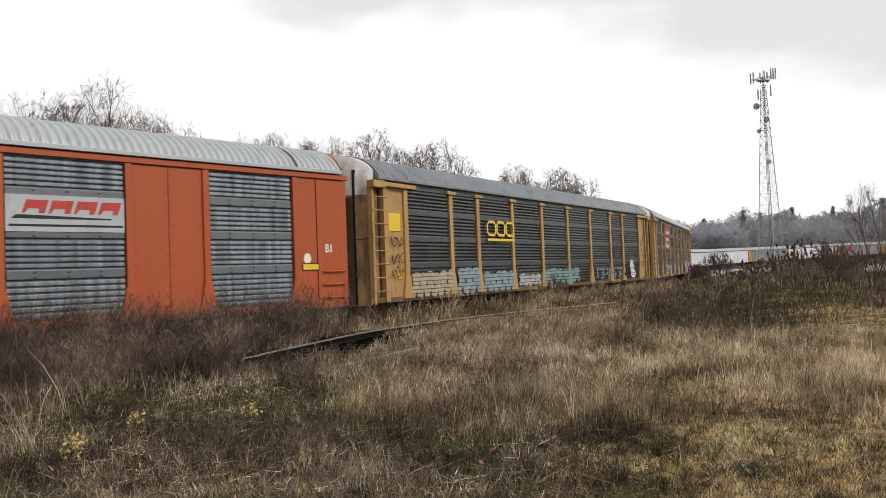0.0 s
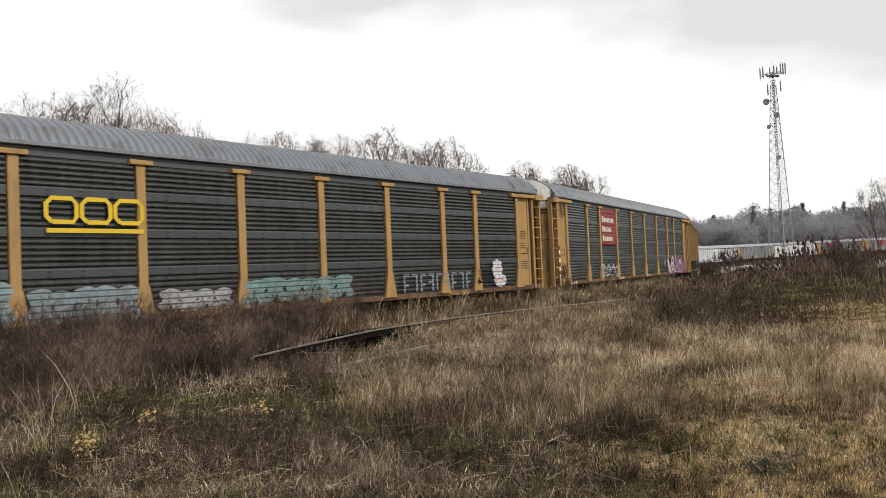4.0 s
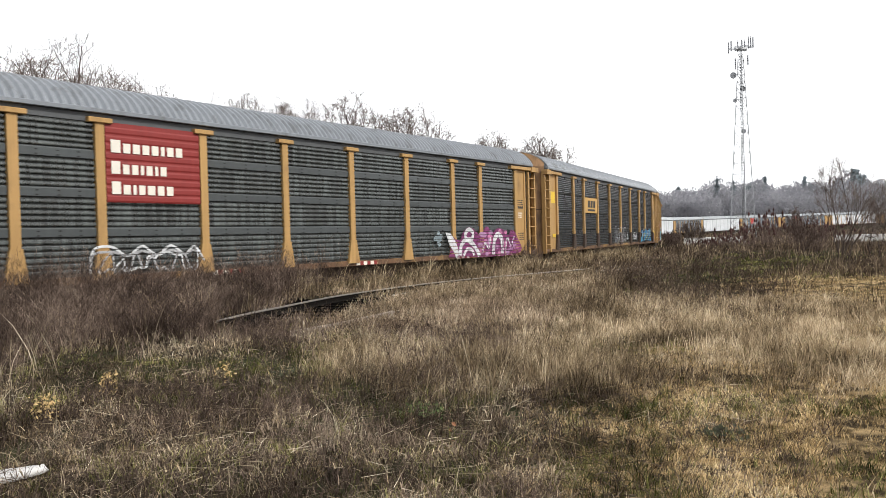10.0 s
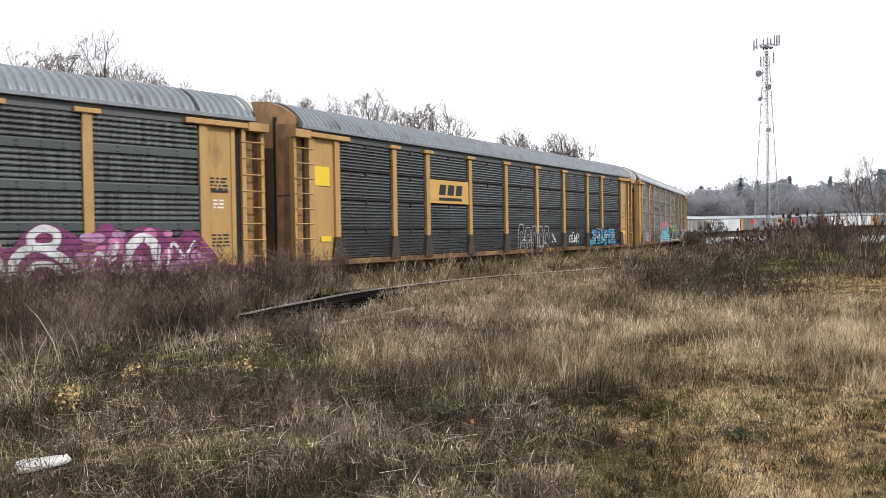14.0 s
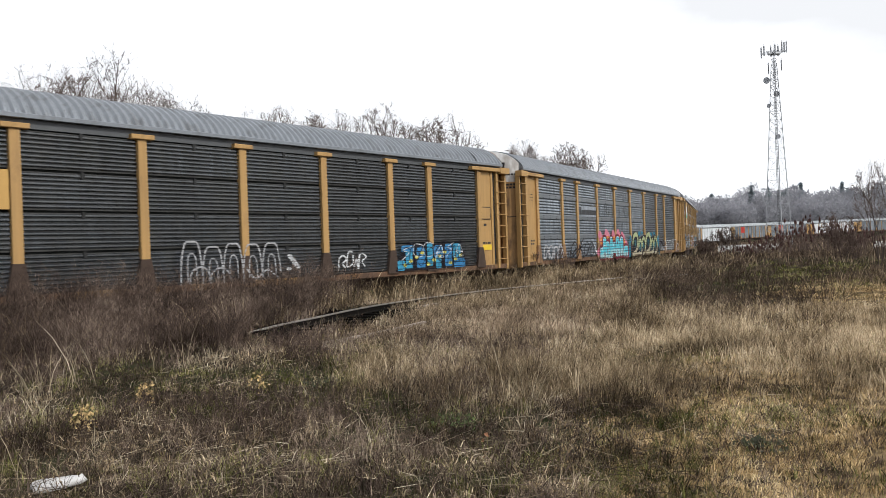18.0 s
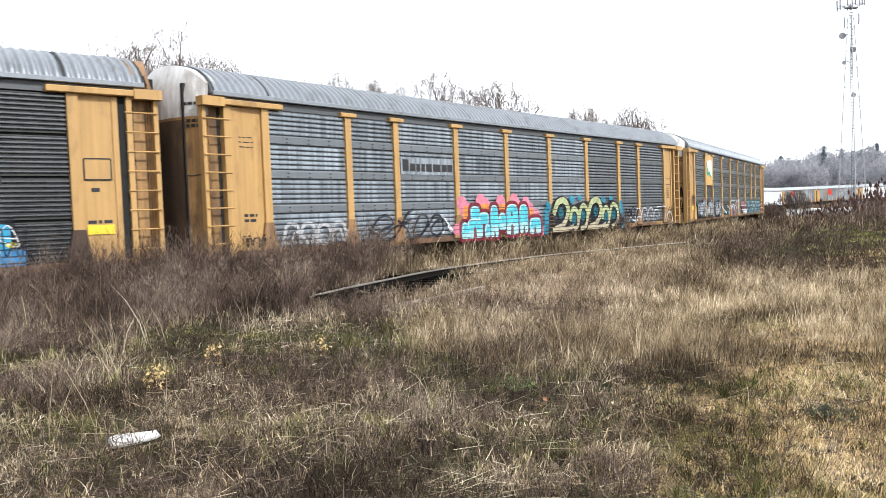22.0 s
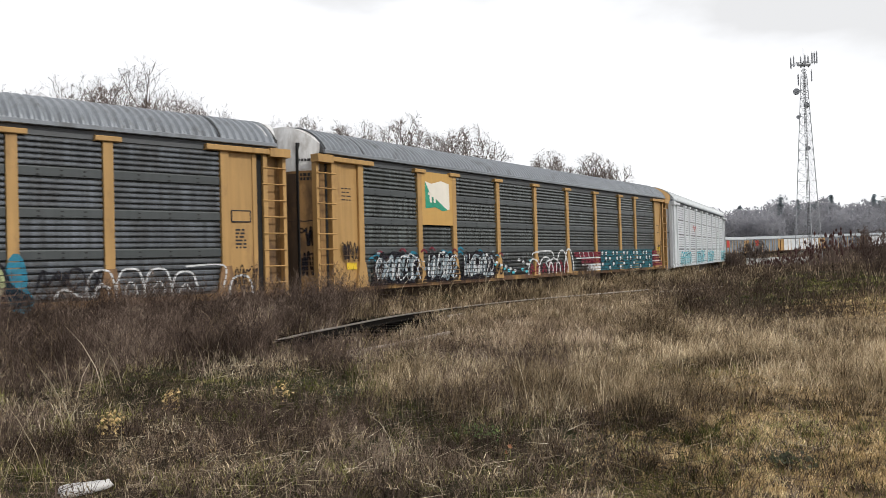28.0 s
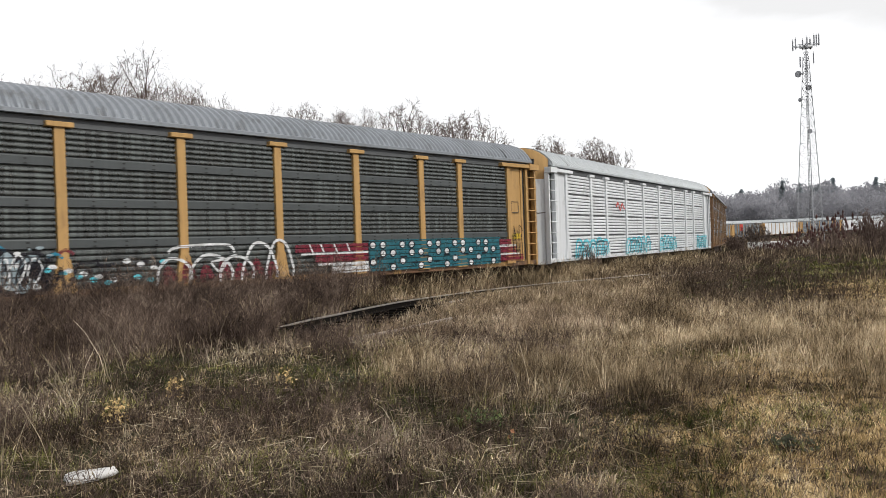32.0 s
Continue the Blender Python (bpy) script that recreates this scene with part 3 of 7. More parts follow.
def ladder_parts(car, sign, paint):
    """End bay: side door sheet, black strip painting the shaded slot, ladder with stiles and rungs, and the bar along
    the top.
    """
    s = sign

    def bx(*a, ch=0.0):
        x0, x1 = sorted((s * a[0], s * a[1]))
        return Build().box(x0, x1, *a[2:], ch=ch)
    part("side_door", keep(("sd", s, paint), lambda: bx(12.10, 12.86, -1.53, -1.44, 1.14, 4.72, ch=0.01).mesh("side_door", M[paint])), car)
    part("door_edge", keep(("de", s, paint), lambda: bx(12.80, 12.92 if s > 0 else 13.02, -1.56, -1.44, 1.14, 4.70, ch=0.01).mesh("door_edge", M[paint])), car)
    # recessed bay of yellow cars gets the shade-darkened, grimy yellow
    bay = "shaded_grime_yellow" if paint in ("yellow", "brown_yellow") else paint
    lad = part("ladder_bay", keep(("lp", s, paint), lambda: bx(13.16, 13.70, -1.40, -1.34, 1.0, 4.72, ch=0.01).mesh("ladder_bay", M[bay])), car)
    # black strip filling the gap, in place of its shade
    part("door_gap", keep(("dg", s), lambda: bx(12.93 if s > 0 else 13.0, 13.10 if s > 0 else 13.02, -1.50, -1.42, 1.1, 4.70).mesh("door_gap", M["inside"])), car)
    part("stile", keep(("st1", s, paint), lambda: bx(13.10 if s > 0 else 13.02, 13.22, -1.60, -1.42, 1.0, 4.72, ch=0.012).mesh("stile", M[paint])), lad)
    part("stile", keep(("st2", s, paint), lambda: bx(13.70, 13.80, -1.58, -1.40, 0.95, 4.72, ch=0.012).mesh("stile", M[paint])), lad)
    rung = keep(("rung", s, paint), lambda: Build().tube((s * 13.06, -1.61, 0), (s * 13.78, -1.61, 0), 0.017, k=6).mesh("rung", M[paint]))
    for i in range(8):
        r = part("rung", rung, lad)
        r.location = (0, 0, 1.36 + 0.43 * i)
    part("top_bar", keep(("tb", s, paint), lambda: bx(11.49, 13.86, -1.70, -1.46, 4.71, 4.85, ch=0.015).box(*sorted((s * 13.25, s * 13.86)), -1.73, -1.44, 4.66, 4.88).mesh("top_bar", M[paint])), car)


def bulge_x(y):
    return 13.62 + 0.42 * (1 - (abs(y) / 1.46) ** 2.6)


def on_end(bd, sign=-1, lift=0.012):
    """Lay strokes drawn as (across, up) on the bulging end of a car."""
    bd.v = [(sign * (bulge_x(v[0]) + lift), v[0], v[2]) for v in bd.v]
    return bd


def end_details(car, s):
    """The slit beside the end door, the lip across it and the dark band where the roof's end sheet begins."""
    def slit():
        bd = Build()
        for y0, y1 in ((-0.98, -0.90), (0.90, 0.98)):
            x = bulge_x(y0)
            bd.box(*sorted((s * (x - 0.12), s * (x + 0.035))), y0, y1, 0.95, 5.25)
        return bd.mesh("end_slit", M["inside"])

    def lip():
        bd = Build()
        ribbon(bd, [(-1.44 + 0.16 * i, 3.02 + 0.02 * (i % 2)) for i in range(19)], 0.035, smooth=False)
        return on_end(bd, s, 0.014).mesh("end_lip", M["under"])

    def band():
        ys = [1.60 * math.sin(a) for a in np.linspace(-math.pi / 2, math.pi / 2, 15)]
        bd = Build()
        for x in (11.85, 13.46):
            v = [(s * (x + e), y * 1.026, roof_z(y) + 0.040) for y in ys for e in (0.0, 0.05)]
            bd.add(v, [(2 * i, 2 * i + 1, 2 * i + 3, 2 * i + 2) for i in range(14)])
        return bd.mesh("roof_joint", M["bolt"])
    # added sheet on the end: painted shade of the car gap, plus grime
    def inner():
        bd = Build()
        for i in range(12):
            ya = -0.90 + 0.15 * i
            bd.add([(ya, GY, 0.97), (ya + 0.15, GY, 0.97), (ya + 0.15, GY, 4.38), (ya, GY, 4.38)], [(0, 1, 2, 3)])
        return on_end(bd, s, 0.010).mesh("inner_end_door", M["end_shade_grime"])
    part("inner_end_door", keep(("inner", s), inner), car, "sheet on the end door, blackened for shade between cars and grime")
    part("end_slit", keep(("slit", s), slit), car)
    part("end_lip", keep(("lip", s), lip), car)
    part("roof_joint", keep(("band", s), band), car)


def bogie(car, x):
    bg = part("bogie", keep("bogie", lambda: Build().box(-1.5, 1.5, -1.15, -0.98, 0.42, 0.66).box(-1.5, 1.5, 0.98, 1.15, 0.42, 0.66).box(-0.35, 0.35, -1.2, 1.2, 0.35, 0.75)
                            .box(-1.15, -0.7, -1.18, -0.95, 0.3, 0.5).box(0.7, 1.15, -1.18, -0.95, 0.3, 0.5).mesh("bogie", M["under"])), car)
    bg.location = (x, 0, 0)

    def wheel():
        bd = Build()
        bd.tube((0, -0.07, 0), (0, 0.07, 0), 0.42, k=20)
        bd.tube((0, 0.05 * 0, 0), (0, 0.09, 0), 0.455, 0.45, k=20)
        bd.tube((0, -0.12, 0), (0, -0.06, 0), 0.12, k=10)
        return bd.mesh("wheel", M["wheel"])
    for wx in (-0.9, 0.9):
        for sy in (-1, 1):
            w = part("wheel", keep("wheel", wheel), bg)
            w.matrix_basis = pose(wx, sy * 0.75, 0.42, 0, 0, 0 if sy < 0 else 180)


def far_side(car, paint, mat_key, roofless=False):
    """The side turned away, in one mesh."""
    def make():
        bd = Build()
        for i in range(24):
            z = 1.16 + i * 0.148
            bd.prism_x([(1.47, z), (1.505, z), (1.54, z + 0.05), (1.54, z + 0.10), (1.505, z + 0.148), (1.47, z + 0.148)], -12.0, 12.0)
        for x in [*POSTS, -DOOR_POST, DOOR_POST]:
            bd.box(x - 0.11, x + 0.11, 1.47, 1.61, Z_SILL, Z_TOP, 1)
        for s in (-1, 1):
            bd.box(*sorted((s * 12.1, s * 13.75)), 1.40, 1.50, 1.0, 4.72, 1)
        return bd.mesh("off_side", M[mat_key], M[paint])
    part("off_side", keep(("off", paint, mat_key), make), car)


def base_car(name, label, paint, screen, roof="roof", hood="white", split=4.45, style="plain", group="autoracks of the train", low=None):
    car = thing(name, label, "railway car", group)
    # solid near-black box paints the shade of the hollow interior
    part("body", keep("core", lambda: Build().box(-13.3, 13.3, -1.42, 1.42, 1.12, 4.9).mesh("body", M["inside"])), car, "near-black box painting the shade inside the car behind its screens")
    part("underframe", keep("under", lambda: Build().box(-13.4, 13.4, -0.5, 0.5, 0.55, 1.0).box(-13.2, 13.2, -1.40, 1.40, 0.98, 1.13).box(-14.2, 14.2, -0.13, 0.13, 0.78, 0.98)
                             .box(-4.0, 4.0, -1.2, 1.2, 0.5, 0.98).mesh("underframe", M["under"])), car)
    part("side_sill", keep(("sill", paint), lambda: Build().box(-13.7, 13.7, -1.56, -1.38, 0.98, 1.15, 0, 0.012).mesh("side_sill", M["sill_rust" if paint in ("yellow", "brown_yellow") else paint])), car)
    part("top_plate", keep("eave", lambda: Build().box(-13.5, 13.5, -1.53, -1.40, 4.725, 4.965).box(-13.5, 13.5, 1.40, 1.53, 4.725, 4.965).mesh("top_plate", M["eave"])), car)
    part("roof", roof_mesh(roof), car)
    part("gutter", keep(("gutter", roof), lambda: Build().box(-13.5, 13.5, -1.655, -1.58, 4.925, 5.035, 0, 0.012).box(-13.5, 13.5, 1.58, 1.655, 4.925, 5.035).mesh("gutter", M[roof])), car)
    for s in (-1, 1):
        # ends of yellow cars use the same shade-darkened yellow
        lo, hi = end_shell(s, low or ("shaded_grime_yellow" if paint == "yellow" else paint), hood, split)
        part("end_door", lo, car)
        part("end_hood", hi, car)
        bogie(car, s * BOGIE_GAP / 2)
        end_details(car, s)
    far_side(car, paint, screen)
    return car


def fill_bay(car, x0, x1, style, screen, skip=()):
    w = x1 - x0 - POST_W - 0.03
    for i in range(4):
        if i in skip:
            continue
        h = EDGES[i] - EDGES[i + 1] - (0.055 if style == "fine" else 0.004)
        st = "last" if (style == "plain" and i == 3) else style
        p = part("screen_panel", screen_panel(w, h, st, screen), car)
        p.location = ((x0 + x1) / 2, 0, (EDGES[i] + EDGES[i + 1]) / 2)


def autorack(name, label, paint, screen, style="plain", skip=None, flare="", tail=None, **kw):
    car = base_car(name, label, paint, screen, style=style, **kw)
    xs = [-DOOR_POST, *POSTS, DOOR_POST]
    for i in range(9):
        fill_bay(car, xs[i], xs[i + 1], style, (tail or {}).get(i, screen), (skip or {}).get(i, ()))
    for x in xs:
        po = part("post", post_mesh(paint, POST_W, flare), car)
        po.location.x = x
        if abs(x) < 11.9:
            part("post_cap", cap_mesh(paint), po)
    for s in (-1, 1):
        ladder_parts(car, s, paint)
    return car


def small_marks(car, x, z0, rows, width, key="ink", h=0.045, pitch=0.09, seed=1):
    """Rows of small lettering too fine to read."""
    rnd = random.Random(seed)
    bd = Build()
    for i in range(rows):
        z, xx = z0 - i * pitch, x
        while xx < x + width - 0.05:
            w = rnd.uniform(0.06, 0.2)
            bar(bd, xx, min(xx + w, x + width), z - h, z, y=-1.536)
            xx += w + 0.04
    part("small_lettering", bd.mesh("small_lettering", M[key]), car, kind="stuff")


def end_marks(car, rows, seed=1):
    """Dark lettering too fine to read, on the visible end."""
    rnd = random.Random(seed)
    bd = Build()
    for y0, y1, z0, z1 in rows:
        y = y0
        while y < y1 - 0.03:
            w = min(rnd.uniform(0.05, 0.12), y1 - y)
            bar(bd, y, y + w, z0, z1)
            y += w + 0.025
    part("small_lettering", on_end(bd).mesh("small_lettering", M["ink"]), car, kind="stuff")


def plate(car, x0, x1, z0, z1, key, name="data_plate", y=-1.54, frame_key="", label=""):
    bd = Build().box(x0, x1, y - 0.004, y + 0.01, z0, z1)
    p = part(name, bd.mesh(name, M[key]), car, label)
    if frame_key:
        fb = Build()
        for a in ((x0, x1, z0 - 0.02, z0 + 0.01), (x0, x1, z1 - 0.01, z1 + 0.02), (x0 - 0.02, x0 + 0.01, z0, z1), (x1 - 0.01, x1 + 0.02, z0, z1)):
            fb.box(a[0], a[1], y - 0.009, y + 0.008, a[2], a[3])
        part("plate_border", fb.mesh("plate_border", M[frame_key]), p)
    return p


def spray(car, bd, *keys, label="", name="graffiti"):
    return part(name, bd.mesh(name, *[M[k] for k in keys]), car, label, "stuff")


def bubble_word(x0, x1, z0, z1, n, seed, fill=0, line=1, shine=2, lw=0.06):
    """A row of fat overlapping painted letters-like lobes, outlined."""
    rnd = random.Random(seed)
    bd = Build()
    step = (x1 - x0) / n
    for i in range(n):
        cx, w, y = x0 + (i + 0.5) * step, step * 0.62, GY + 0.008 - 0.0012 * i
        top, bot = z1 - rnd.uniform(0, 0.12) * (z1 - z0), z0 + rnd.uniform(0, 0.12) * (z1 - z0)
        mid = (top + bot) / 2
        k = rnd.uniform(-0.15, 0.15) * step
        pts = [(cx - w + k, top - 0.08), (cx + k, top), (cx + w * 0.9, top - 0.15 * (z1 - z0)), (cx + w * 0.55, mid), (cx + w, bot + 0.1), (cx + w * 0.4, bot),
               (cx + 0.05 * step, bot + 0.25 * (z1 - z0)), (cx - w * 0.5, bot), (cx - w, bot + 0.12), (cx - w * 0.6, mid)]
        blob(bd, pts, y, fill)
        ribbon(bd, pts + [pts[0]], lw, y - 0.001, line)
        if shine is not None:
            ribbon(bd, [(cx - w * 0.4, top - 0.16), (cx, top - 0.12), (cx + w * 0.35, top - 0.2)], 0.04, y - 0.0008, shine)
    return bd


def scribble(bd, x0, x1, z0, z1, seed, n=9, lw=0.05, mi=0, turns=1):
    rnd = random.Random(seed)
    for _ in range(turns):
        pts = [(x0 + (x1 - x0) * (i + rnd.uniform(-0.6, 0.6)) / (n - 1), rnd.choice((rnd.uniform(z0, z0 + 0.3 * (z1 - z0)), rnd.uniform(z1 - 0.3 * (z1 - z0), z1)))) for i in range(n)]
        ribbon(bd, pts, lw, GY - 0.002, mi)


def loops(bd, x0, x1, z0, z1, n, lw=0.07, mi=0, seed=3, double=True):
    """Round-topped outline letters: hoops standing side by side."""
    rnd = random.Random(seed)
    w = (x1 - x0) / n
    for i in range(n):
        a, b = x0 + i * w, x0 + (i + 1) * w * 1.0
        t = z1 - rnd.uniform(0, 0.15)
        ribbon(bd, [(a, z0), (a + 0.02, (z0 + t) / 2), (a + 0.2 * w, t - 0.06), (a + 0.5 * w, t), (b - 0.2 * w, t - 0.06), (b - 0.03, (z0 + t) / 2), (b, z0 + rnd.uniform(0, 0.2))], lw, GY - 0.002, mi)
        if double:
            ribbon(bd, [(a + 0.3 * w, z0 + 0.05), (a + 0.34 * w, t - 0.42), (a + 0.52 * w, t - 0.3), (b - 0.3 * w, t - 0.45), (b - 0.27 * w, z0 + 0.1)], lw * 0.8, GY - 0.002, mi)


def lobe(bd, x0, x1, z0, z1, y, mi, e=0.0, sq=3.0):
    """A sprayed letter stroke: a rounded block, fuller at its top; e widens it for an outline."""
    cx, cz, rx, rz = (x0 + x1) / 2, (z0 + z1) / 2, (x1 - x0) / 2 + e, (z1 - z0) / 2 + e
    pts = []
    for k in range(20):
        a = 2 * math.pi * k / 20
        c, s_ = math.cos(a), math.sin(a)
        q = sq if s_ > 0 else sq + 4
        pts.append((cx + rx * math.copysign(abs(c) ** (2 / q), c), cz + rz * math.copysign(abs(s_) ** (2 / q), s_)))
    blob(bd, pts, y, mi, smooth=False)


def wild_word(bd, x0, x1, z0, z1, n, seed, lw, mi, y=GY - 0.003, slant=0.12):
    """Quick handwriting that cannot be read: arcs, bars, loops and zigzags side by side."""
    rg = random.Random(seed)
    w, h = (x1 - x0) / n, z1 - z0
    shapes = ([(0.1, 0), (0.05, 0.6), (0.4, 1.0), (0.8, 0.7), (0.5, 0.45), (0.9, 0.1)], [(0.8, 0.9), (0.3, 1.0), (0.1, 0.5), (0.4, 0.0), (0.9, 0.2)],
              [(0.1, 1.0), (0.2, 0.1), (0.5, 0.6), (0.8, 0.05), (0.9, 1.0)], [(0.15, 0.0), (0.5, 1.0), (0.85, 0.0), (0.3, 0.4), (0.75, 0.4)],
              [(0.5, 0.0), (0.1, 0.4), (0.4, 0.95), (0.85, 0.6), (0.5, 0.02)], [(0.85, 1.0), (0.2, 0.75), (0.7, 0.45), (0.1, 0.0)])
    for k in range(n):
        zt, zb = z1 - rg.uniform(0, 0.18) * h, z0 + rg.uniform(0, 0.15) * h
        pts = [(x0 + w * (k - 0.12 + 1.25 * (u + rg.uniform(-0.1, 0.1))) + slant * v * h, zb + (zt - zb) * min(1.05, max(-0.05, v + rg.uniform(-0.08, 0.08)))) for u, v in rg.choice(shapes)]
        ribbon(bd, pts, lw * rg.uniform(0.8, 1.2), y - 0.0002 * k, mi)


cars = []

# the red car at the head of what is seen
A = base_car("red_autorack_car", "orange-red autorack car with pale galvanised screens and ribbed roof", "red", "galv_light", roof="roof_light", hood="red", split=4.45, low="roof_light")
RED_BAYS = [(-11.78, -9.0), (-6.98, -4.18), (-4.18, -1.4), (-1.4, 1.4), (1.4, 4.18), (4.18, 6.98), (9.0, 11.78)]
for x0, x1 in RED_BAYS:
    fill_bay(A, x0, x1, "plain", "galv_light")
for x in (-11.8, -9.0, -6.98, -4.18, -1.4, 1.4, 4.18, 6.98, 9.0, 11.8):
    part("post", post_mesh("red", 0.17), A).location.x = x
for c in (-7.99, 7.99):
    for dx, w in ((-0.47, 0.92), (0.47, 0.92)):
        part("wall_sheet", keep(("rs", w), lambda: Build().box(-w / 2, w / 2, -1.545, -1.44, 1.1, 4.74, 0, 0.012).mesh("wall_sheet", M["red"])), A).location.x = c + dx
    bd = Build()
    for i in range(14):
        for xx in (c - 0.88, c - 0.08, c + 0.08, c + 0.88):
            bd.box(xx - 0.02, xx + 0.02, -1.552, -1.54, 1.3 + i * 0.25, 1.33 + i * 0.25)
    part("rivet_row", bd.mesh("rivet_row", M["board_red"]), A, kind="stuff")
for s in (-1, 1):
    for x0, x1 in ((11.89, 12.55), (12.59, 13.70)):
        part("wall_sheet", Build().box(*sorted((s * x0, s * x1)), -1.545, -1.44, 1.05, 4.74, 0, 0.012).mesh("wall_sheet", M["red"]), A)
part("top_rail", Build().box(-13.75, 13.75, -1.60, -1.5, 4.76, 4.90, 0, 0.012).mesh("top_rail", M["red"]), A)
part("foot_rail", Build().box(-13.6, 13.6, -1.60, -1.5, 0.98, 1.14, 0, 0.012).mesh("foot_rail", M["red"]), A)
part("name_board", Build().box(4.30, 6.86, -1.575, -1.55, 3.10, 3.90).mesh("name_board", M["roof_light"]), A, "pale board with an orange and black emblem")
bd = Build()
for i in range(4):
    x = 4.62 + i * 0.54
    blob(bd, [(x, 3.50), (x + 0.06, 3.50), (x + 0.14, 3.60), (x + 0.36, 3.60), (x + 0.34, 3.50), (x + 0.47, 3.50), (x + 0.56, 3.79), (x + 0.10, 3.79)], y=-1.580, smooth=False)
blob(bd, [(4.40, 3.38), (4.52, 3.47), (6.55, 3.41), (6.55, 3.38)], y=-1.580, mi=1, smooth=False)
bar(bd, 4.36, 6.82, 3.21, 3.26, y=-1.580, mi=1)
part("emblem", bd.mesh("emblem", M["spray_red"], M["ink"]), A)
bd = Build()
oval(bd, 12.20, 2.43, 0.13, 0.15, y=-1.552)
part("round_label", bd.mesh("round_label", M["cream"]), A, "round white label")
plate(A, 12.02, 12.60, 2.10, 2.28, "sign_yellow", y=-1.555, frame_key="ink", label="yellow warning plate")
small_marks(A, 11.95, 3.62, 4, 0.55, seed=4)
small_marks(A, 11.95, 2.80, 3, 0.55, seed=5)
bi = Build()
bar(bi, 12.86, 12.91, 2.60, 2.84, y=-1.554)
for z0, z1, w in ((2.60, 2.73, 0.13), (2.71, 2.84, 0.115)):
    ribbon(bi, [(12.88, z0 + 0.02), (12.86 + w * 0.7, z0 + 0.02), (12.86 + w, (z0 + z1) / 2), (12.86 + w * 0.7, z1 - 0.02), (12.88, z1 - 0.02)], 0.038, -1.556)
bar(bi, 13.05, 13.10, 2.60, 2.84, y=-1.554)
bi = bi.mesh("lettering", M["cream"])
part("lettering", bi, A, "white capital letters BI", "stuff")
for z in (1.28, 1.66, 2.04):
    part("step_rung", Build().tube((12.78, -1.60, z), (13.55, -1.60, z), 0.022, k=6).box(12.76, 12.80, -1.60, -1.54, z - 0.02, z + 0.02).box(13.53, 13.57, -1.60, -1.54, z - 0.02, z + 0.02).mesh("step_rung", M["red"]), A)
cars.append(A)

# yellow car with the gold emblem and pale sprayed blocks along its foot
B = autorack("yellow_autorack_car", "weathered yellow autorack car, dark screens, gold emblem, pale graffiti", "yellow", "galv_grime")
bd = Build()
for i, w in enumerate((0.66, 0.66, 0.66)):
    x = -6.55 + i * 0.78
    ring = [(x + 0.12, 3.30), (x + w - 0.08, 3.30), (x + w, 3.42), (x + w, 3.70), (x + w - 0.10, 3.82), (x + 0.12, 3.82), (x, 3.70), (x, 3.42), (x + 0.12, 3.30)]
    ribbon(bd, ring, 0.10, smooth=False)
bar(bd, -6.55, -4.30, 3.06, 3.16)
part("emblem", bd.mesh("emblem", M["sign_yellow"]), B, "gold painted emblem with an underline")
plate(B, -12.92, -12.30, 3.30, 3.88, "sign_yellow", y=-1.56, label="yellow notice plate")
small_marks(B, -12.85, 3.80, 3, 0.48, seed=7, pitch=0.17, h=0.08)
plate(B, -12.55, -12.30, 1.72, 1.90, "sign_yellow", y=-1.56)
bd = Build()
for z in (2.95, 2.38, 1.92):
    scribble(bd, -12.95, -12.3, z - 0.16, z + 0.18, int(z * 10), 8, 0.035, turns=2)
spray(B, bd, "spray_black", name="painted_tag", label="black scrawled tags")
spray(B, bubble_word(-11.8, -9.2, 1.05, 1.95, 6, 11), "spray_cream", "spray_cream", "spray_grey")
spray(B, bubble_word(-8.85, -7.3, 1.05, 2.05, 3, 12), "spray_ice", "spray_ice", "spray_mint")
spray(B, bubble_word(-6.95, -4.5, 1.05, 1.85, 5, 13), "spray_ice", "spray_ice", "spray_mint")
spray(B, bubble_word(-3.9, -1.9, 1.15, 1.7, 4, 14), "spray_grey", "spray_grey", "spray_ice")
spray(B, bubble_word(-1.4, 2.5, 1.15, 1.9, 6, 15), "spray_mint", "spray_mint", "spray_ice")
bd = Build()
for i in range(9):
    x = 4.9 + i * 0.43
    bar(bd, x, x + 0.3, 1.72, 1.80)
    bar(bd, x + (i % 2) * 0.2, x + (i % 2) * 0.2 + 0.08, 1.2, 1.76)
    if i % 3 != 1:
        bar(bd, x, x + 0.26, 1.4 + 0.06 * (i % 2), 1.48 + 0.06 * (i % 2))
spray(B, bd, "spray_ice", label="pale blue sprayed letters")
bd = Build()
oval(bd, 10.36, 1.86, 0.28, 0.30)
oval(bd, 10.55, 1.42, 0.42, 0.26)
for a in range(8):
    oval(bd, 10.36 + 0.27 * math.cos(a * 0.785), 1.86 + 0.29 * math.sin(a * 0.785), 0.10, 0.10, y=GY + 0.002)
ribbon(bd, [(10.22, 1.80), (10.32, 1.90), (10.42, 1.84), (10.36, 1.76)], 0.05, GY - 0.002, 1)
ribbon(bd, [(10.2, 1.36), (10.5, 1.5), (10.8, 1.4), (10.9, 1.3)], 0.05, GY - 0.002, 1)
spray(B, bd, "spray_white", "spray_salmon", label="white sprayed round shape")
bd = Build()
scribble(bd, 9.2, 10.0, 1.35, 1.9, 21, 9, 0.05, turns=2)
spray(B, bd, "spray_black", name="painted_tag")
small_marks(B, 12.18, 3.36, 4, 0.5, seed=8)
small_marks(B, 12.18, 2.88, 3, 0.4, seed=9)
plate(B, 12.18, 12.72, 2.45, 2.66, "yellow", y=-1.545, frame_key="ink")
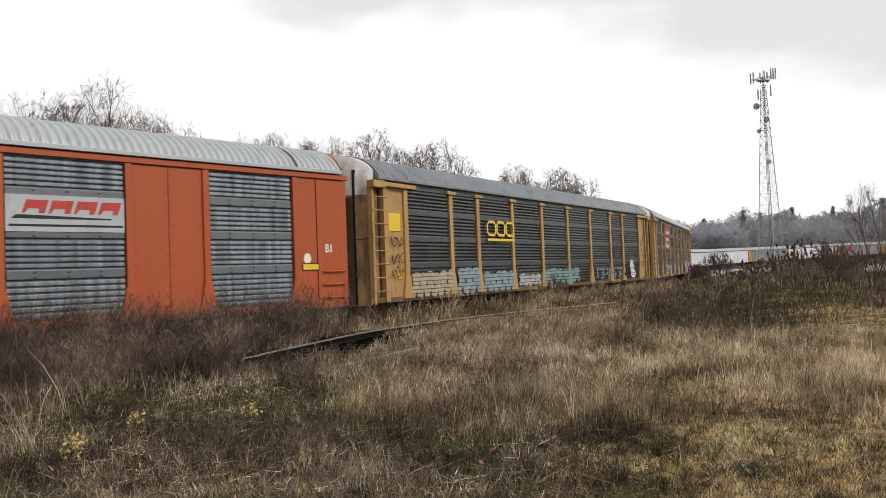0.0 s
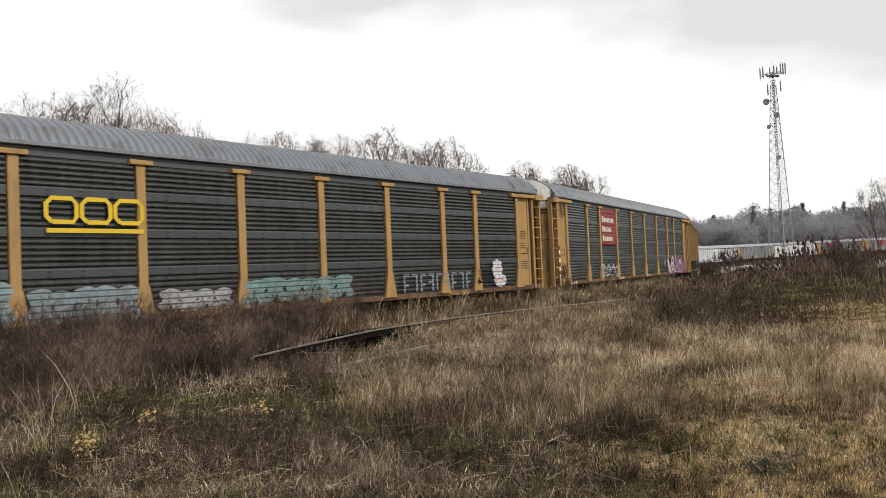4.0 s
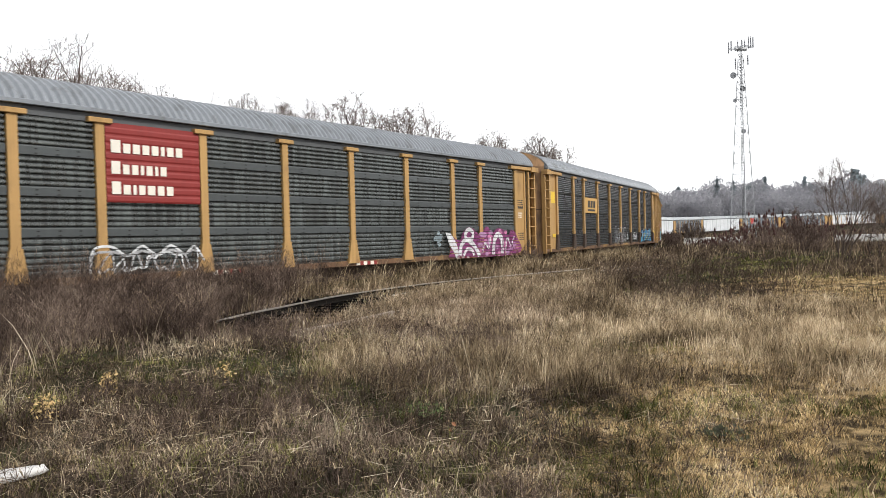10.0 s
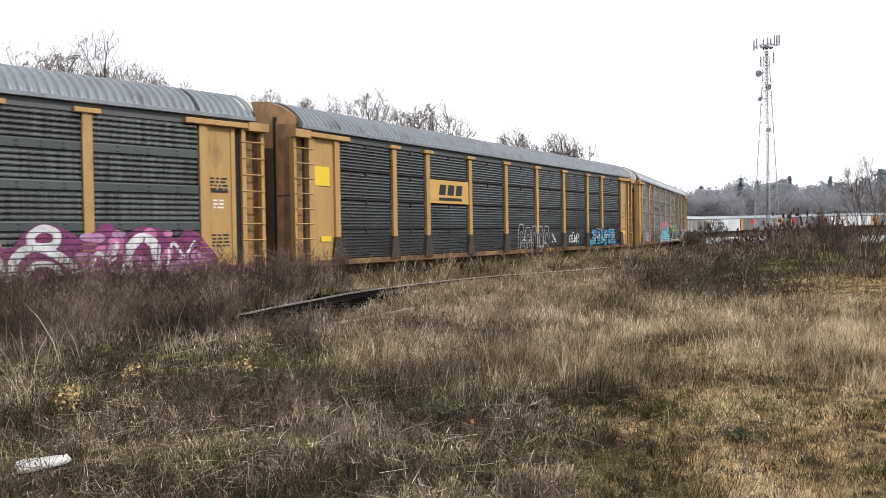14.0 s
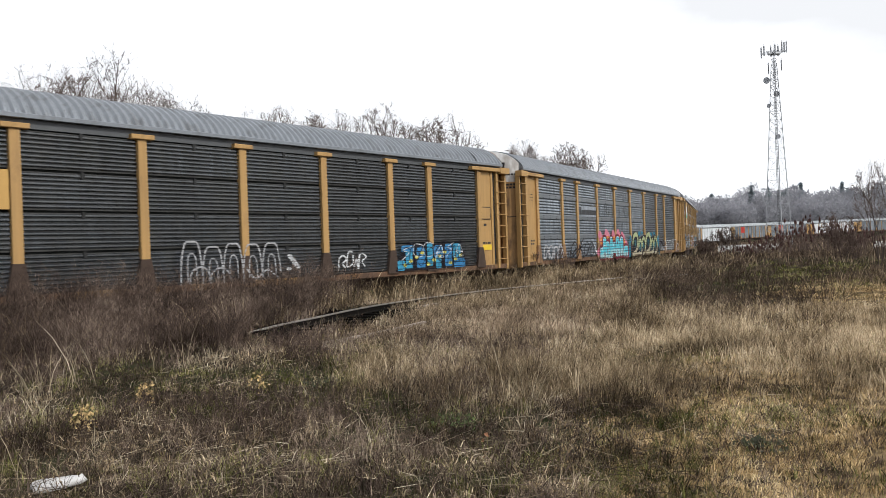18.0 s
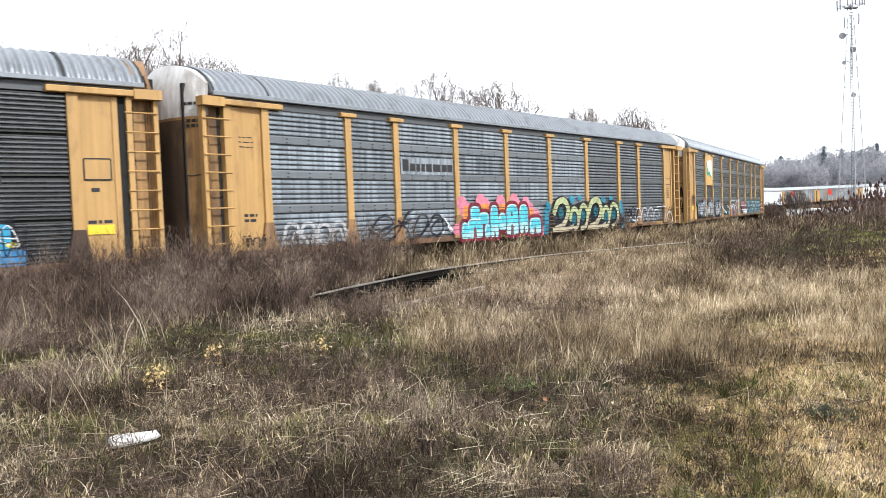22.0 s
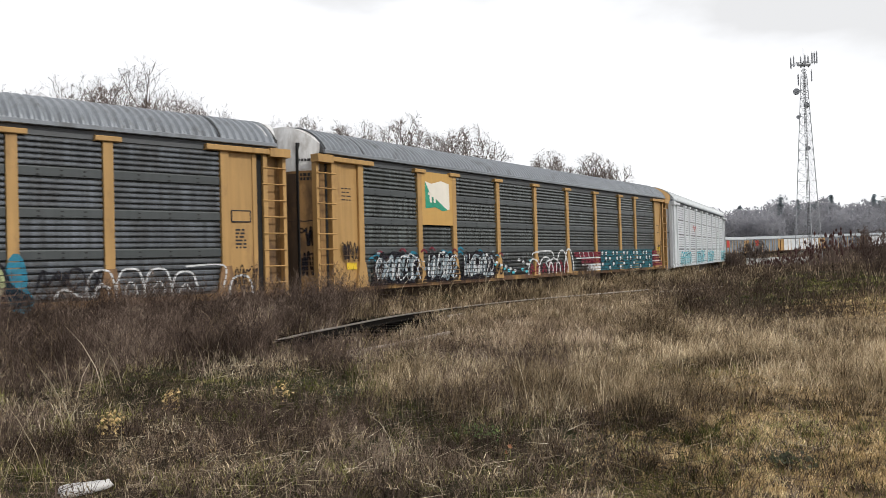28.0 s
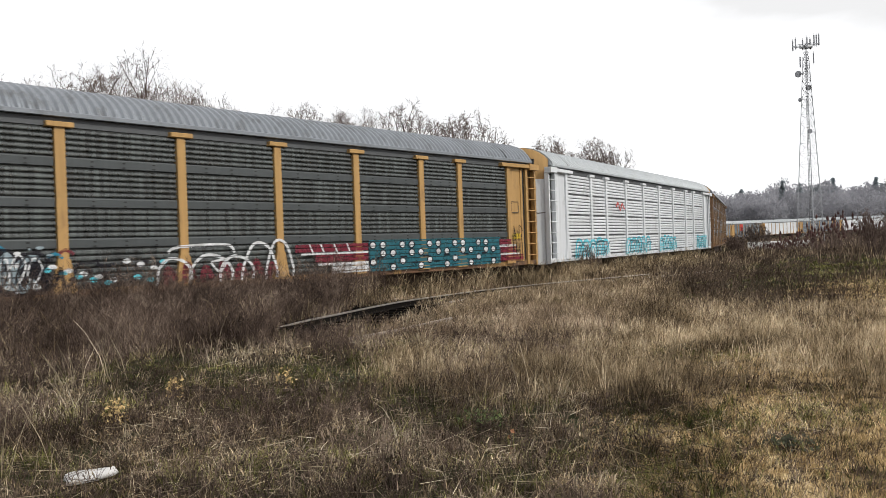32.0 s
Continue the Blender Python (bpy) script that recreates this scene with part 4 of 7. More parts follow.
small_marks(B, 12.20, 2.14, 4, 0.5, seed=10)
bd = Build()
oval(bd, 9.15, 1.42, 0.11, 0.13)
spray(B, bd, "spray_black", name="round_mark")
cars.append(B)

# yellow car with the maroon board
C = autorack("yellow_autorack_car", "yellow autorack car, maroon board, pink and white graffiti", "yellow", "galv_dark")
prof = [(-1.545, 4.74), (-1.545, 2.86)]
for i in range(9):
    prof += [(-1.592, 2.87 + i * 0.2), (-1.607, 2.91 + i * 0.2), (-1.607, 3.00 + i * 0.2), (-1.592, 3.04 + i * 0.2)]
board = part("name_board", Build().prism_x(prof + [(-1.592, 4.74)], -7.05, -4.45).mesh("name_board", M["board_red"]), C, "maroon board with cream lettering bars")
bd = Build()
for z, words in ((4.04, (0.30, 0.24, 0.24, 0.24, 0.24, 0.16, 0.24, 0.24)), (3.54, (0.28, 0.22, 0.22, 0.14, 0.22, 0.14, 0.22)), (3.06, (0.28, 0.24, 0.14, 0.22, 0.26, 0.24, 0.24))):
    x = -6.93
    for i, w in enumerate(words):
        h = 0.30 if i == 0 else 0.23
        bar(bd, x, x + w - 0.055, z, z + h, y=-1.625)
        x += w + 0.015
part("lettering", bd.mesh("lettering", M["cream"]), board, "rows of cream bars", "stuff")
bd = Build()
for k in range(2):
    ribbon(bd, [(-7.55, 1.2 + 0.1 * k), (-7.45, 1.75 - 0.1 * k), (-7.0, 1.82 - 0.12 * k), (-6.6, 1.60), (-6.2, 1.82 - 0.12 * k), (-5.8, 1.60), (-5.4, 1.82 - 0.12 * k), (-5.0, 1.60), (-4.7, 1.78 - 0.1 * k), (-4.4, 1.4)], 0.06, GY, k)
    scribble(bd, -7.3, -4.6, 1.2, 1.65, 31 + k, 22, 0.05, k)
spray(C, bd, "spray_white", "spray_grey", label="white and grey wavy spray lines")
bd = Build()
scribble(bd, -12.95, -12.40, 4.10, 4.62, 41, 10, 0.03, turns=3)
scribble(bd, -12.95, -12.35, 1.40, 1.95, 43, 10, 0.04, turns=3)
ribbon(bd, [(-12.85, 4.02), (-12.5, 4.02)], 0.02)
spray(C, bd, "spray_black", name="painted_tag", label="black scrawled tags")
plate(C, -12.94, -12.36, 2.36, 2.58, "yellow", y=-1.545, frame_key="ink")
small_marks(C, -12.85, 2.53, 1, 0.42, seed=51, h=0.10)
for i in range(8):
    plate(C, -13.22, -13.04, 1.30 + i * 0.18, 1.48 + i * 0.18, ("cream", "board_red")[i % 2], "reflector_stripe", y=-1.605)
bd = Build()
for i in range(14):
    a = i * 0.45
    oval(bd, 6.1 + 0.25 * math.cos(a) * (i % 3) / 2, 1.78 + 0.22 * math.sin(a) * (i % 4) / 3, 0.10, 0.07)
spray(C, bd, "spray_ice", label="pale sprayed cloud")
bd = Build()
blob(bd, [(6.75, 1.05), (6.95, 1.55), (7.0, 1.85), (7.5, 1.7), (7.75, 2.0), (8.15, 2.22), (8.6, 2.1), (9.0, 1.9), (9.5, 2.25), (9.9, 1.95), (10.3, 2.15), (10.8, 2.1), (11.2, 1.85), (11.5, 2.1), (11.95, 1.8), (11.95, 1.05)], GY + 0.012, 0)
for k in range(26):
    rg = random.Random(600 + k)
    oval(bd, rg.uniform(8.9, 11.9), rg.uniform(1.1, 2.0), rg.uniform(0.10, 0.22), rg.uniform(0.06, 0.16), GY + 0.008 - 0.0001 * k, 1 + k % 2)
spray(C, bd, "spray_purple", "spray_lilac", "spray_pink", label="plum and lilac cloud of spray paint")
bd = Build()
blob(bd, [(6.55, 2.02), (6.9, 1.95), (7.25, 1.6), (7.4, 1.2), (7.25, 1.02), (7.05, 1.3), (6.8, 1.55)], GY, 0)
ribbon(bd, [(7.5, 1.12), (7.6, 1.5), (7.95, 1.72), (8.4, 1.55), (8.75, 1.25), (8.9, 1.05)], 0.20, GY, 0)
ribbon(bd, [(7.95, 1.68), (7.9, 1.95), (8.15, 2.12), (8.42, 2.0), (8.35, 1.75), (8.0, 1.72)], 0.17, GY - 0.001, 0)
ribbon(bd, [(7.75, 1.1), (8.0, 1.35), (8.35, 1.3), (8.5, 1.08)], 0.13, GY - 0.001, 0)
ribbon(bd, [(9.95, 1.08), (10.02, 1.6), (10.3, 1.88), (10.62, 1.75), (10.68, 1.4), (10.66, 1.1)], 0.24, GY, 0)
ribbon(bd, [(9.1, 1.15), (9.3, 1.55), (9.6, 1.35), (9.75, 1.8)], 0.09, GY - 0.001, 0)
ribbon(bd, [(10.95, 1.2), (11.1, 1.75), (11.4, 1.45), (11.7, 1.8)], 0.08, GY - 0.001, 0)
oval(bd, 8.18, 1.90, 0.09, 0.08, GY - 0.003, 1)
wild_word(bd, 9.0, 11.9, 1.1, 1.9, 7, 63, 0.035, 1)
spray(C, bd, "spray_white", "spray_purple", label="white curling letters with plum outlines")
for x0 in (-11.75, -4.1, 1.6, 7.4):
    for i in range(6):
        plate(C, x0 + 0.17 * i, x0 + 0.17 * (i + 1), 1.0, 1.12, ("cream", "board_red")[i % 2], "reflector_stripe", y=-1.562)
small_marks(C, 12.20, 3.40, 4, 0.5, seed=63)
plate(C, 12.22, 12.70, 3.02, 3.08, "ink")
small_marks(C, 12.28, 2.84, 3, 0.3, "cream", seed=64)
small_marks(C, 12.22, 1.95, 4, 0.5, seed=65)
end_marks(C, [(-1.38, -1.02, 4.30, 4.38), (-1.38, -1.02, 4.18, 4.26), (-1.38, -1.0, 4.72, 4.79)], 6)
cars.append(C)

# brown-yellow car with finely ribbed screens
D = autorack("yellow_autorack_car", "grimy yellow autorack car, finely ribbed screens, blue graffiti", "yellow", "galv_mid", style="fine", hood="brown_yellow", low="brown_yellow", split=5.05, flare="under")
part("name_board", Build().box(-7.05, -4.45, -1.585, -1.54, 2.98, 3.82).mesh("name_board", M["board_yellow"]), D, "tan board with a dark emblem")
bd = Build()
for i in range(3):
    x = -6.50 + i * 0.56
    blob(bd, [(x, 3.28), (x + 0.42, 3.28), (x + 0.50, 3.66), (x + 0.08, 3.66)], -1.592, 0, smooth=False)
bar(bd, -6.5, -4.95, 3.08, 3.19, y=-1.592)
part("emblem", bd.mesh("emblem", M["ink"]), D)
plate(D, -12.95, -12.32, 3.34, 3.90, "sign_yellow", y=-1.56, label="yellow notice plate")
small_marks(D, -12.9, 3.82, 3, 0.5, seed=71, pitch=0.18, h=0.08)
plate(D, -12.72, -12.28, 1.70, 1.86, "sign_yellow", y=-1.56)
bd = Build()
loops(bd, -0.55, 2.55, 1.15, 2.24, 5, 0.045, 0, 72)
loops(bd, -0.3, 0.9, 1.15, 1.62, 2, 0.045, 0, 73, False)
ribbon(bd, [(1.4, 1.5), (1.7, 1.2), (2.1, 1.42), (2.5, 1.15)], 0.05, GY - 0.002)
spray(D, bd, "spray_grey", label="white outline graffiti of hoops")
bd = Build()
for i in range(9):
    oval(bd, 2.85 + 0.36 * ((i * 37) % 10) / 10, 1.42 + 0.4 * ((i * 53) % 10) / 10, 0.09, 0.05)
wild_word(bd, 4.75, 5.85, 1.25, 1.85, 4, 74, 0.05, 0)
spray(D, bd, "spray_white", name="painted_tag", label="white scrawled tag")
bd = Build()
blob(bd, [(7.25, 1.12), (7.5, 1.7), (7.9, 2.1), (8.5, 1.98), (8.9, 2.15), (9.3, 2.0), (9.8, 2.14), (10.3, 2.0), (10.75, 2.12), (10.85, 1.7), (11.2, 1.15)], GY + 0.010, 0, smooth=False)
for k, (x0, x1, z0, z1) in enumerate(((7.55, 8.2, 1.75, 1.98), (7.75, 8.1, 1.2, 1.8), (8.3, 8.75, 1.2, 1.92), (8.85, 9.15, 1.25, 2.05), (9.2, 9.7, 1.55, 1.95), (9.3, 9.6, 1.15, 1.6), (9.8, 10.2, 1.2, 2.0), (10.25, 10.7, 1.5, 2.0), (10.3, 10.95, 1.15, 1.5), (7.35, 7.7, 1.15, 1.5))):
    lobe(bd, x0, x1, z0, z1, GY + 0.006 - 0.0003 * k, 1 + k % 2, 0.0, 5.0)
for k in range(11):
    oval(bd, 7.7 + k * 0.3, 1.32 + 0.13 * (k % 4), 0.10, 0.06, GY, 3)
wild_word(bd, 7.5, 10.9, 1.2, 1.98, 8, 76, 0.035, 0)
wild_word(bd, 7.5, 10.9, 1.5, 2.05, 6, 78, 0.025, 4)
spray(D, bd, "spray_black", "spray_blue", "spray_azure", "spray_lemon", "spray_white", label="blue and black graffiti with yellow flecks")
plate(D, 12.18, 12.72, 2.90, 3.34, "yellow", y=-1.545, frame_key="ink")
small_marks(D, 12.3, 2.72, 1, 0.25, seed=77, h=0.09)
plate(D, 12.18, 12.74, 1.72, 1.92, "sign_yellow", y=-1.55)
small_marks(D, 12.2, 2.02, 1, 0.5, seed=78, h=0.07)
cars.append(D)

# yellow car with the brightest screens and the largest graffiti
E_car = autorack("yellow_autorack_car", "yellow autorack car, bright grey screens, cyan and lime graffiti", "yellow", "galv_light", flare="brown_yellow", tail={6: "galv_blue", 7: "galv_blue", 8: "galv_blue"})
bd = Build()
part("name_strip", Build().box(-7.0, -4.5, -1.575, -1.545, 3.14, 3.66).mesh("name_strip", M["galv_light"]), E_car)
for i, w in enumerate((0.30, 0.27, 0.20, 0.20, 0.30, 0.40, 0.28, 0.28)):
    x = -6.92 + (0, 0.33, 0.63, 0.86, 1.09, 1.42, 1.85, 2.14)[i]
    bar(bd, x, x + w - 0.03, 3.24, 3.60 if i == 0 else 3.48, y=-1.580)
part("lettering", bd.mesh("lettering", M["ink"]), E_car, "dark bars of lettering", "stuff")
bd = Build()
loops(bd, -11.6, -9.4, 1.2, 1.85, 4, 0.10, 0, 81, False)
scribble(bd, -11.6, -9.4, 1.2, 1.6, 82, 14, 0.08)
spray(E_car, bd, "spray_grey", label="faded pale graffiti")
bd = Build()
for pts in ([(-8.6, 1.2), (-8.2, 1.75), (-7.8, 1.9), (-7.5, 1.65), (-7.9, 1.5), (-8.2, 1.3), (-7.7, 1.15), (-7.3, 1.4), (-6.9, 1.9), (-6.6, 2.05)], [(-7.3, 1.75), (-6.9, 1.45), (-6.7, 1.15), (-6.5, 1.6), (-6.2, 1.9), (-5.9, 1.7), (-6.2, 1.3), (-6.5, 1.25)],
            [(-6.3, 1.25), (-5.9, 1.55), (-5.6, 1.85), (-5.3, 1.8), (-5.2, 1.4), (-5.5, 1.2), (-5.8, 1.4), (-5.3, 1.75), (-4.95, 1.5)], [(-8.5, 1.5), (-8.0, 1.3), (-7.4, 1.55), (-6.7, 1.75)]):
    ribbon(bd, pts, 0.085, GY - 0.002)
spray(E_car, bd, "spray_black", name="painted_tag", label="black scrawled graffiti")
bd = Build()
for i in range(14):
    oval(bd, -5.2 + 0.5 * ((i * 37) % 10) / 10, 1.3 + 0.5 * ((i * 53) % 10) / 10, 0.09, 0.05)
spray(E_car, bd, "spray_white")
bd = Build()
for x, z, r in ((-4.15, 2.22, 0.24), (-3.95, 1.98, 0.28), (-3.1, 2.28, 0.26), (-2.85, 2.16, 0.24), (-1.95, 2.24, 0.25), (-1.1, 2.30, 0.24), (-0.95, 2.2, 0.2), (-0.35, 2.2, 0.22), (-0.1, 1.95, 0.26), (0.3, 1.7, 0.25), (-4.45, 1.35, 0.2), (0.65, 1.1, 0.2)):
    for k in range(6):
        oval(bd, x + 0.55 * r * math.cos(k * 1.05), z + 0.5 * r * math.sin(k * 1.05), 0.62 * r, 0.55 * r, GY + 0.0145 - 0.0001 * k, 0)
for x0, x1, z0, z1 in ((-4.1, -3.7, 1.65, 2.12), (-3.2, -2.6, 1.85, 2.18), (-2.1, -1.6, 1.85, 2.16), (-0.3, 0.15, 1.6, 1.98), (-1.0, -0.75, 1.9, 2.2)):
    lobe(bd, x0, x1, z0, z1, GY + 0.0125, 1)
spray(E_car, bd, "spray_rose", "spray_orange", label="rose and orange puffs behind the letters")
LOBES = ((-4.22, -3.86, 1.02, 1.58), (-3.92, -3.05, 1.02, 1.70), (-3.72, -3.2, 1.68, 2.12), (-3.28, -2.68, 1.48, 1.90), (-2.95, -2.62, 1.02, 1.5), (-2.60, -2.12, 1.0, 2.14), (-2.10, -1.66, 1.25, 1.86), (-1.64, -0.88, 1.04, 2.16), (-0.82, -0.24, 1.08, 2.14), (-0.16, 0.62, 1.02, 1.64))
bd = Build()
for k, q in enumerate(LOBES):
    lobe(bd, *q, GY + 0.009 - 0.0002 * k, 0, 0.12)
for k, q in enumerate(LOBES):
    lobe(bd, *q, GY + 0.004 - 0.0002 * k, 1)
    if q[2] < 1.3:
        lobe(bd, q[0] + 0.03, q[1] - 0.03, q[2] + 0.01, q[2] + 0.38 * (q[3] - q[2]), GY + 0.0012 - 0.0002 * k, 2, 0.0, 4.0)
    ribbon(bd, [(q[0] + 0.04, q[3] - 0.28), (q[0] + 0.10, q[3] - 0.09), ((q[0] + q[1]) / 2, q[3] - 0.03), (q[1] - 0.10, q[3] - 0.08)], 0.035, GY - 0.002, 3)
for x, z, w, h in ((-3.5, 1.02, 0.2, 0.42), (-1.3, 1.04, 0.2, 0.4), (-0.52, 1.06, 0.14, 0.3), (0.2, 1.02, 0.16, 0.28), (-1.3, 1.72, 0.12, 0.16), (-2.36, 1.0, 0.10, 0.24)):
    blob(bd, [(x - w / 2, z), (x - w * 0.35, z + h * 0.8), (x, z + h), (x + w * 0.35, z + h * 0.8), (x + w / 2, z)], GY - 0.003, 0, smooth=False)
spray(E_car, bd, "spray_maroon", "spray_cyan", "spray_aqua", "spray_white", label="cyan block letters with maroon outlines")
bd = Build()
for x, z, rx, rz in ((1.05, 1.5, 0.16, 0.55), (1.2, 2.0, 0.2, 0.22), (3.0, 2.28, 0.22, 0.16), (3.6, 2.34, 0.16, 0.12), (5.6, 2.24, 0.2, 0.15), (6.3, 2.3, 0.18, 0.12), (7.22, 1.6, 0.22, 0.62), (7.35, 1.2, 0.2, 0.25), (1.0, 1.15, 0.22, 0.2)):
    oval(bd, x, z, rx, rz, GY + 0.014, 1)
blob(bd, [(1.15, 1.05), (1.3, 1.75), (1.55, 2.2), (2.1, 2.42), (2.7, 2.3), (3.0, 2.05), (3.4, 2.12), (3.9, 2.2), (4.4, 2.2), (4.9, 2.42), (5.4, 2.22), (5.8, 2.08), (6.4, 2.25), (6.9, 2.05), (7.12, 1.6), (7.1, 1.05)], GY + 0.011, 0)
for x, z in ((2.1, 1.75), (3.1, 1.5), (3.85, 1.6), (4.9, 1.75), (5.8, 1.5), (6.5, 1.6)):
    oval(bd, x, z, 0.2, 0.22, GY + 0.008, 2)
spray(E_car, bd, "spray_black", "spray_deepblue", "spray_teal", label="black and teal backing of the number")
bd = Build()
TWO = [(0.0, 0.62), (0.28, 1.06), (0.76, 1.18), (1.08, 0.9), (1.02, 0.52), (0.66, 0.2), (0.1, 0.06)]
for dx in (1.56, 4.28):
    ribbon(bd, [(dx + u, 1.07 + v) for u, v in TWO[:5]], 0.25, GY + 0.003, 0)
    ribbon(bd, [(dx + u, 1.07 + v) for u, v in TWO[4:]], 0.23, GY + 0.002, 1)
    ribbon(bd, [(dx - 0.1, 1.10), (dx + 0.9, 1.10), (dx + 1.5, 1.2)], 0.16, GY + 0.001, 1)
for pts in ([(2.78, 1.42), (2.92, 1.78), (3.15, 1.90), (3.40, 1.74), (3.46, 1.45)], [(3.50, 1.50), (3.66, 1.92), (3.95, 2.02), (4.2, 1.75), (4.15, 1.4)],
            [(5.45, 1.42), (5.60, 1.80), (5.85, 1.92), (6.05, 1.70), (6.10, 1.42)], [(6.14, 1.5), (6.26, 1.88), (6.52, 2.05), (6.84, 1.86), (6.92, 1.5)]):
    ribbon(bd, pts, 0.20, GY + 0.0025, 0)
for pts in ([(3.46, 1.5), (3.36, 1.2), (3.05, 1.08)], [(4.15, 1.42), (4.0, 1.16), (3.6, 1.08)], [(6.10, 1.45), (5.98, 1.18), (5.6, 1.08)], [(6.92, 1.52), (6.72, 1.18), (6.3, 1.08)]):
    ribbon(bd, pts, 0.18, GY + 0.002, 1)
spray(E_car, bd, "spray_lime", "spray_cream", label="large rounded lime and cream number 2020")
bd = Build()
loops(bd, 8.6, 11.2, 1.15, 1.84, 4, 0.045, 0, 85)
ribbon(bd, [(10.9, 1.84), (11.9, 1.84), (11.88, 1.3)], 0.045)
loops(bd, 12.05, 12.7, 1.1, 1.7, 1, 0.06, 0, 86, False)
scribble(bd, 8.0, 9.2, 1.2, 1.45, 87, 8, 0.05)
spray(E_car, bd, "spray_white", label="white outline graffiti")
bd = Build()
scribble(bd, 7.6, 9.0, 1.4, 1.85, 88, 12, 0.06, turns=2)
scribble(bd, 12.2, 12.8, 1.2, 1.8, 89, 10, 0.04, turns=2)
scribble(bd, -12.85, -12.2, 1.22, 1.52, 90, 10, 0.06)
spray(E_car, bd, "spray_black", name="painted_tag")
small_marks(E_car, -12.78, 3.98, 3, 0.42, seed=91, h=0.025, pitch=0.12)
small_marks(E_car, -12.72, 2.06, 2, 0.4, seed=92, h=0.07, pitch=0.13)
plate(E_car, 12.2, 12.72, 2.95, 3.22, "yellow", y=-1.545, frame_key="ink")
small_marks(E_car, 12.24, 3.18, 3, 0.44, seed=93)
small_marks(E_car, 12.3, 2.76, 6, 0.3, seed=94)
end_marks(E_car, [(-1.38, -1.02, 4.30, 4.38), (-1.38, -1.02, 4.18, 4.26), (-1.38, -1.0, 4.72, 4.79)], 5)
cars.append(E_car)

# yellow car with the green and white flag board
F = autorack("yellow_autorack_car", "yellow autorack car, green flag board, graffiti along its foot", "yellow", "galv_dark", skip={1: (0, 1)})
part("name_board", Build().box(-9.05, -7.28, -1.60, -1.545, 3.0, 4.76).mesh("name_board", M["board_yellow"]), F, "tan board with a green and white flag")
bd = Build()
blob(bd, [(-8.85, 3.55), (-8.85, 4.45), (-8.5, 4.38), (-7.95, 4.50), (-7.5, 4.42), (-7.48, 3.55), (-7.9, 3.50), (-8.3, 3.62)], y=-1.606, mi=0, smooth=False)
blob(bd, [(-8.85, 3.55), (-8.85, 4.45), (-8.55, 3.98), (-8.2, 3.85), (-7.8, 3.62), (-7.6, 3.52), (-7.9, 3.48), (-8.3, 3.60)], y=-1.610, mi=1, smooth=False)
bar(bd, -8.62, -8.5, 3.75, 4.05, y=-1.613)
bar(bd, -8.40, -8.28, 3.75, 4.02, y=-1.613)
bar(bd, -8.70, -8.2, 4.0, 4.08, y=-1.613)
part("flag_emblem", bd.mesh("flag_emblem", M["cream"], M["spray_green"]), F, "green and white painted flag")
for i, (x0, x1) in enumerate(((-11.4, -9.4), (-8.8, -7.3), (-6.7, -4.9))):
    bd = Build()
    blob(bd, [(x0 - 0.35, 1.1), (x0 - 0.1, 1.45), (x0 - 0.2, 1.7), (x0 + 0.1, 1.75), (x0 + 0.15, 2.1), (x0 + 0.55, 2.02), (x0 + 0.75, 2.14), (x1 - 0.5, 2.08), (x1 - 0.4, 1.96), (x1 + 0.1, 2.05), (x1 + 0.05, 1.7), (x1 + 0.3, 1.5), (x1 + 0.2, 1.1)], GY + 0.010, 0, smooth=False)
    rf = random.Random(160 + i)
    wild_word(bd, x0, x1, 1.22, 2.0, 5 if i == 0 else 4, 170 + i, 0.13, 1, GY + 0.002)
    wild_word(bd, x0 - 0.1, x1 + 0.1, 1.18, 2.05, 6, 180 + i, 0.045, 2, GY - 0.002)
    wild_word(bd, x0 - 0.2, x1 + 0.2, 1.12, 2.0, 7, 190 + i, 0.04, 0, GY - 0.004)
    for q in range(7):
        xx, zz = rf.uniform(x0 - 0.5, x1 + 0.5), rf.uniform(1.85, 2.2)
        ribbon(bd, [(xx, zz), (xx + 0.15, zz + 0.08), (xx + 0.32, zz - 0.02)], 0.07, GY + 0.013, 3 + q % 2)
    for q in range(16):
        oval(bd, rf.uniform(x0 - 0.3, x1 + 0.4), rf.uniform(1.1, 2.1), rf.uniform(0.03, 0.10), rf.uniform(0.02, 0.06), GY - 0.001, rf.choice((0, 0, 1, 2)))
    spray(F, bd, "spray_black", "spray_ice", "spray_white", "spray_deepblue", "spray_maroon", label="white and ice-blue scrawl on a black cloud")
bd = Build()
for i in range(26):
    oval(bd, -4.9 + 3.0 * ((i * 37) % 100) / 100, 1.25 + 0.5 * ((i * 61) % 100) / 100, 0.10, 0.06, mi=i % 3)
scribble(bd, -4.9, -3.2, 1.2, 1.8, 120, 12, 0.07, 1)
spray(F, bd, "spray_white", "spray_black", "spray_cyan")
bd = Build()
for q in range(7):
    ribbon(bd, [(-2.0 + 0.5 * q, 1.15), (-1.9 + 0.5 * q, 1.5 + 0.1 * (q % 2)), (-1.7 + 0.5 * q, 1.2)], 0.16, GY + 0.006, 0)
for x, w, z1 in ((-2.2, 0.9, 1.75), (-1.35, 1.2, 1.8), (-0.5, 1.0, 1.75), (0.15, 1.1, 2.05), (0.9, 0.9, 2.1)):
    ribbon(bd, [(x, 1.12), (x + 0.06 * w, 1.5), (x + 0.35 * w, z1), (x + 0.75 * w, z1 - 0.06), (x + w, 1.45), (x + w, 1.15)], 0.075, GY - 0.002, 1)
ribbon(bd, [(-1.9, 1.9), (-1.6, 2.03), (-0.3, 2.06), (-0.05, 1.85)], 0.07, GY - 0.002, 1)
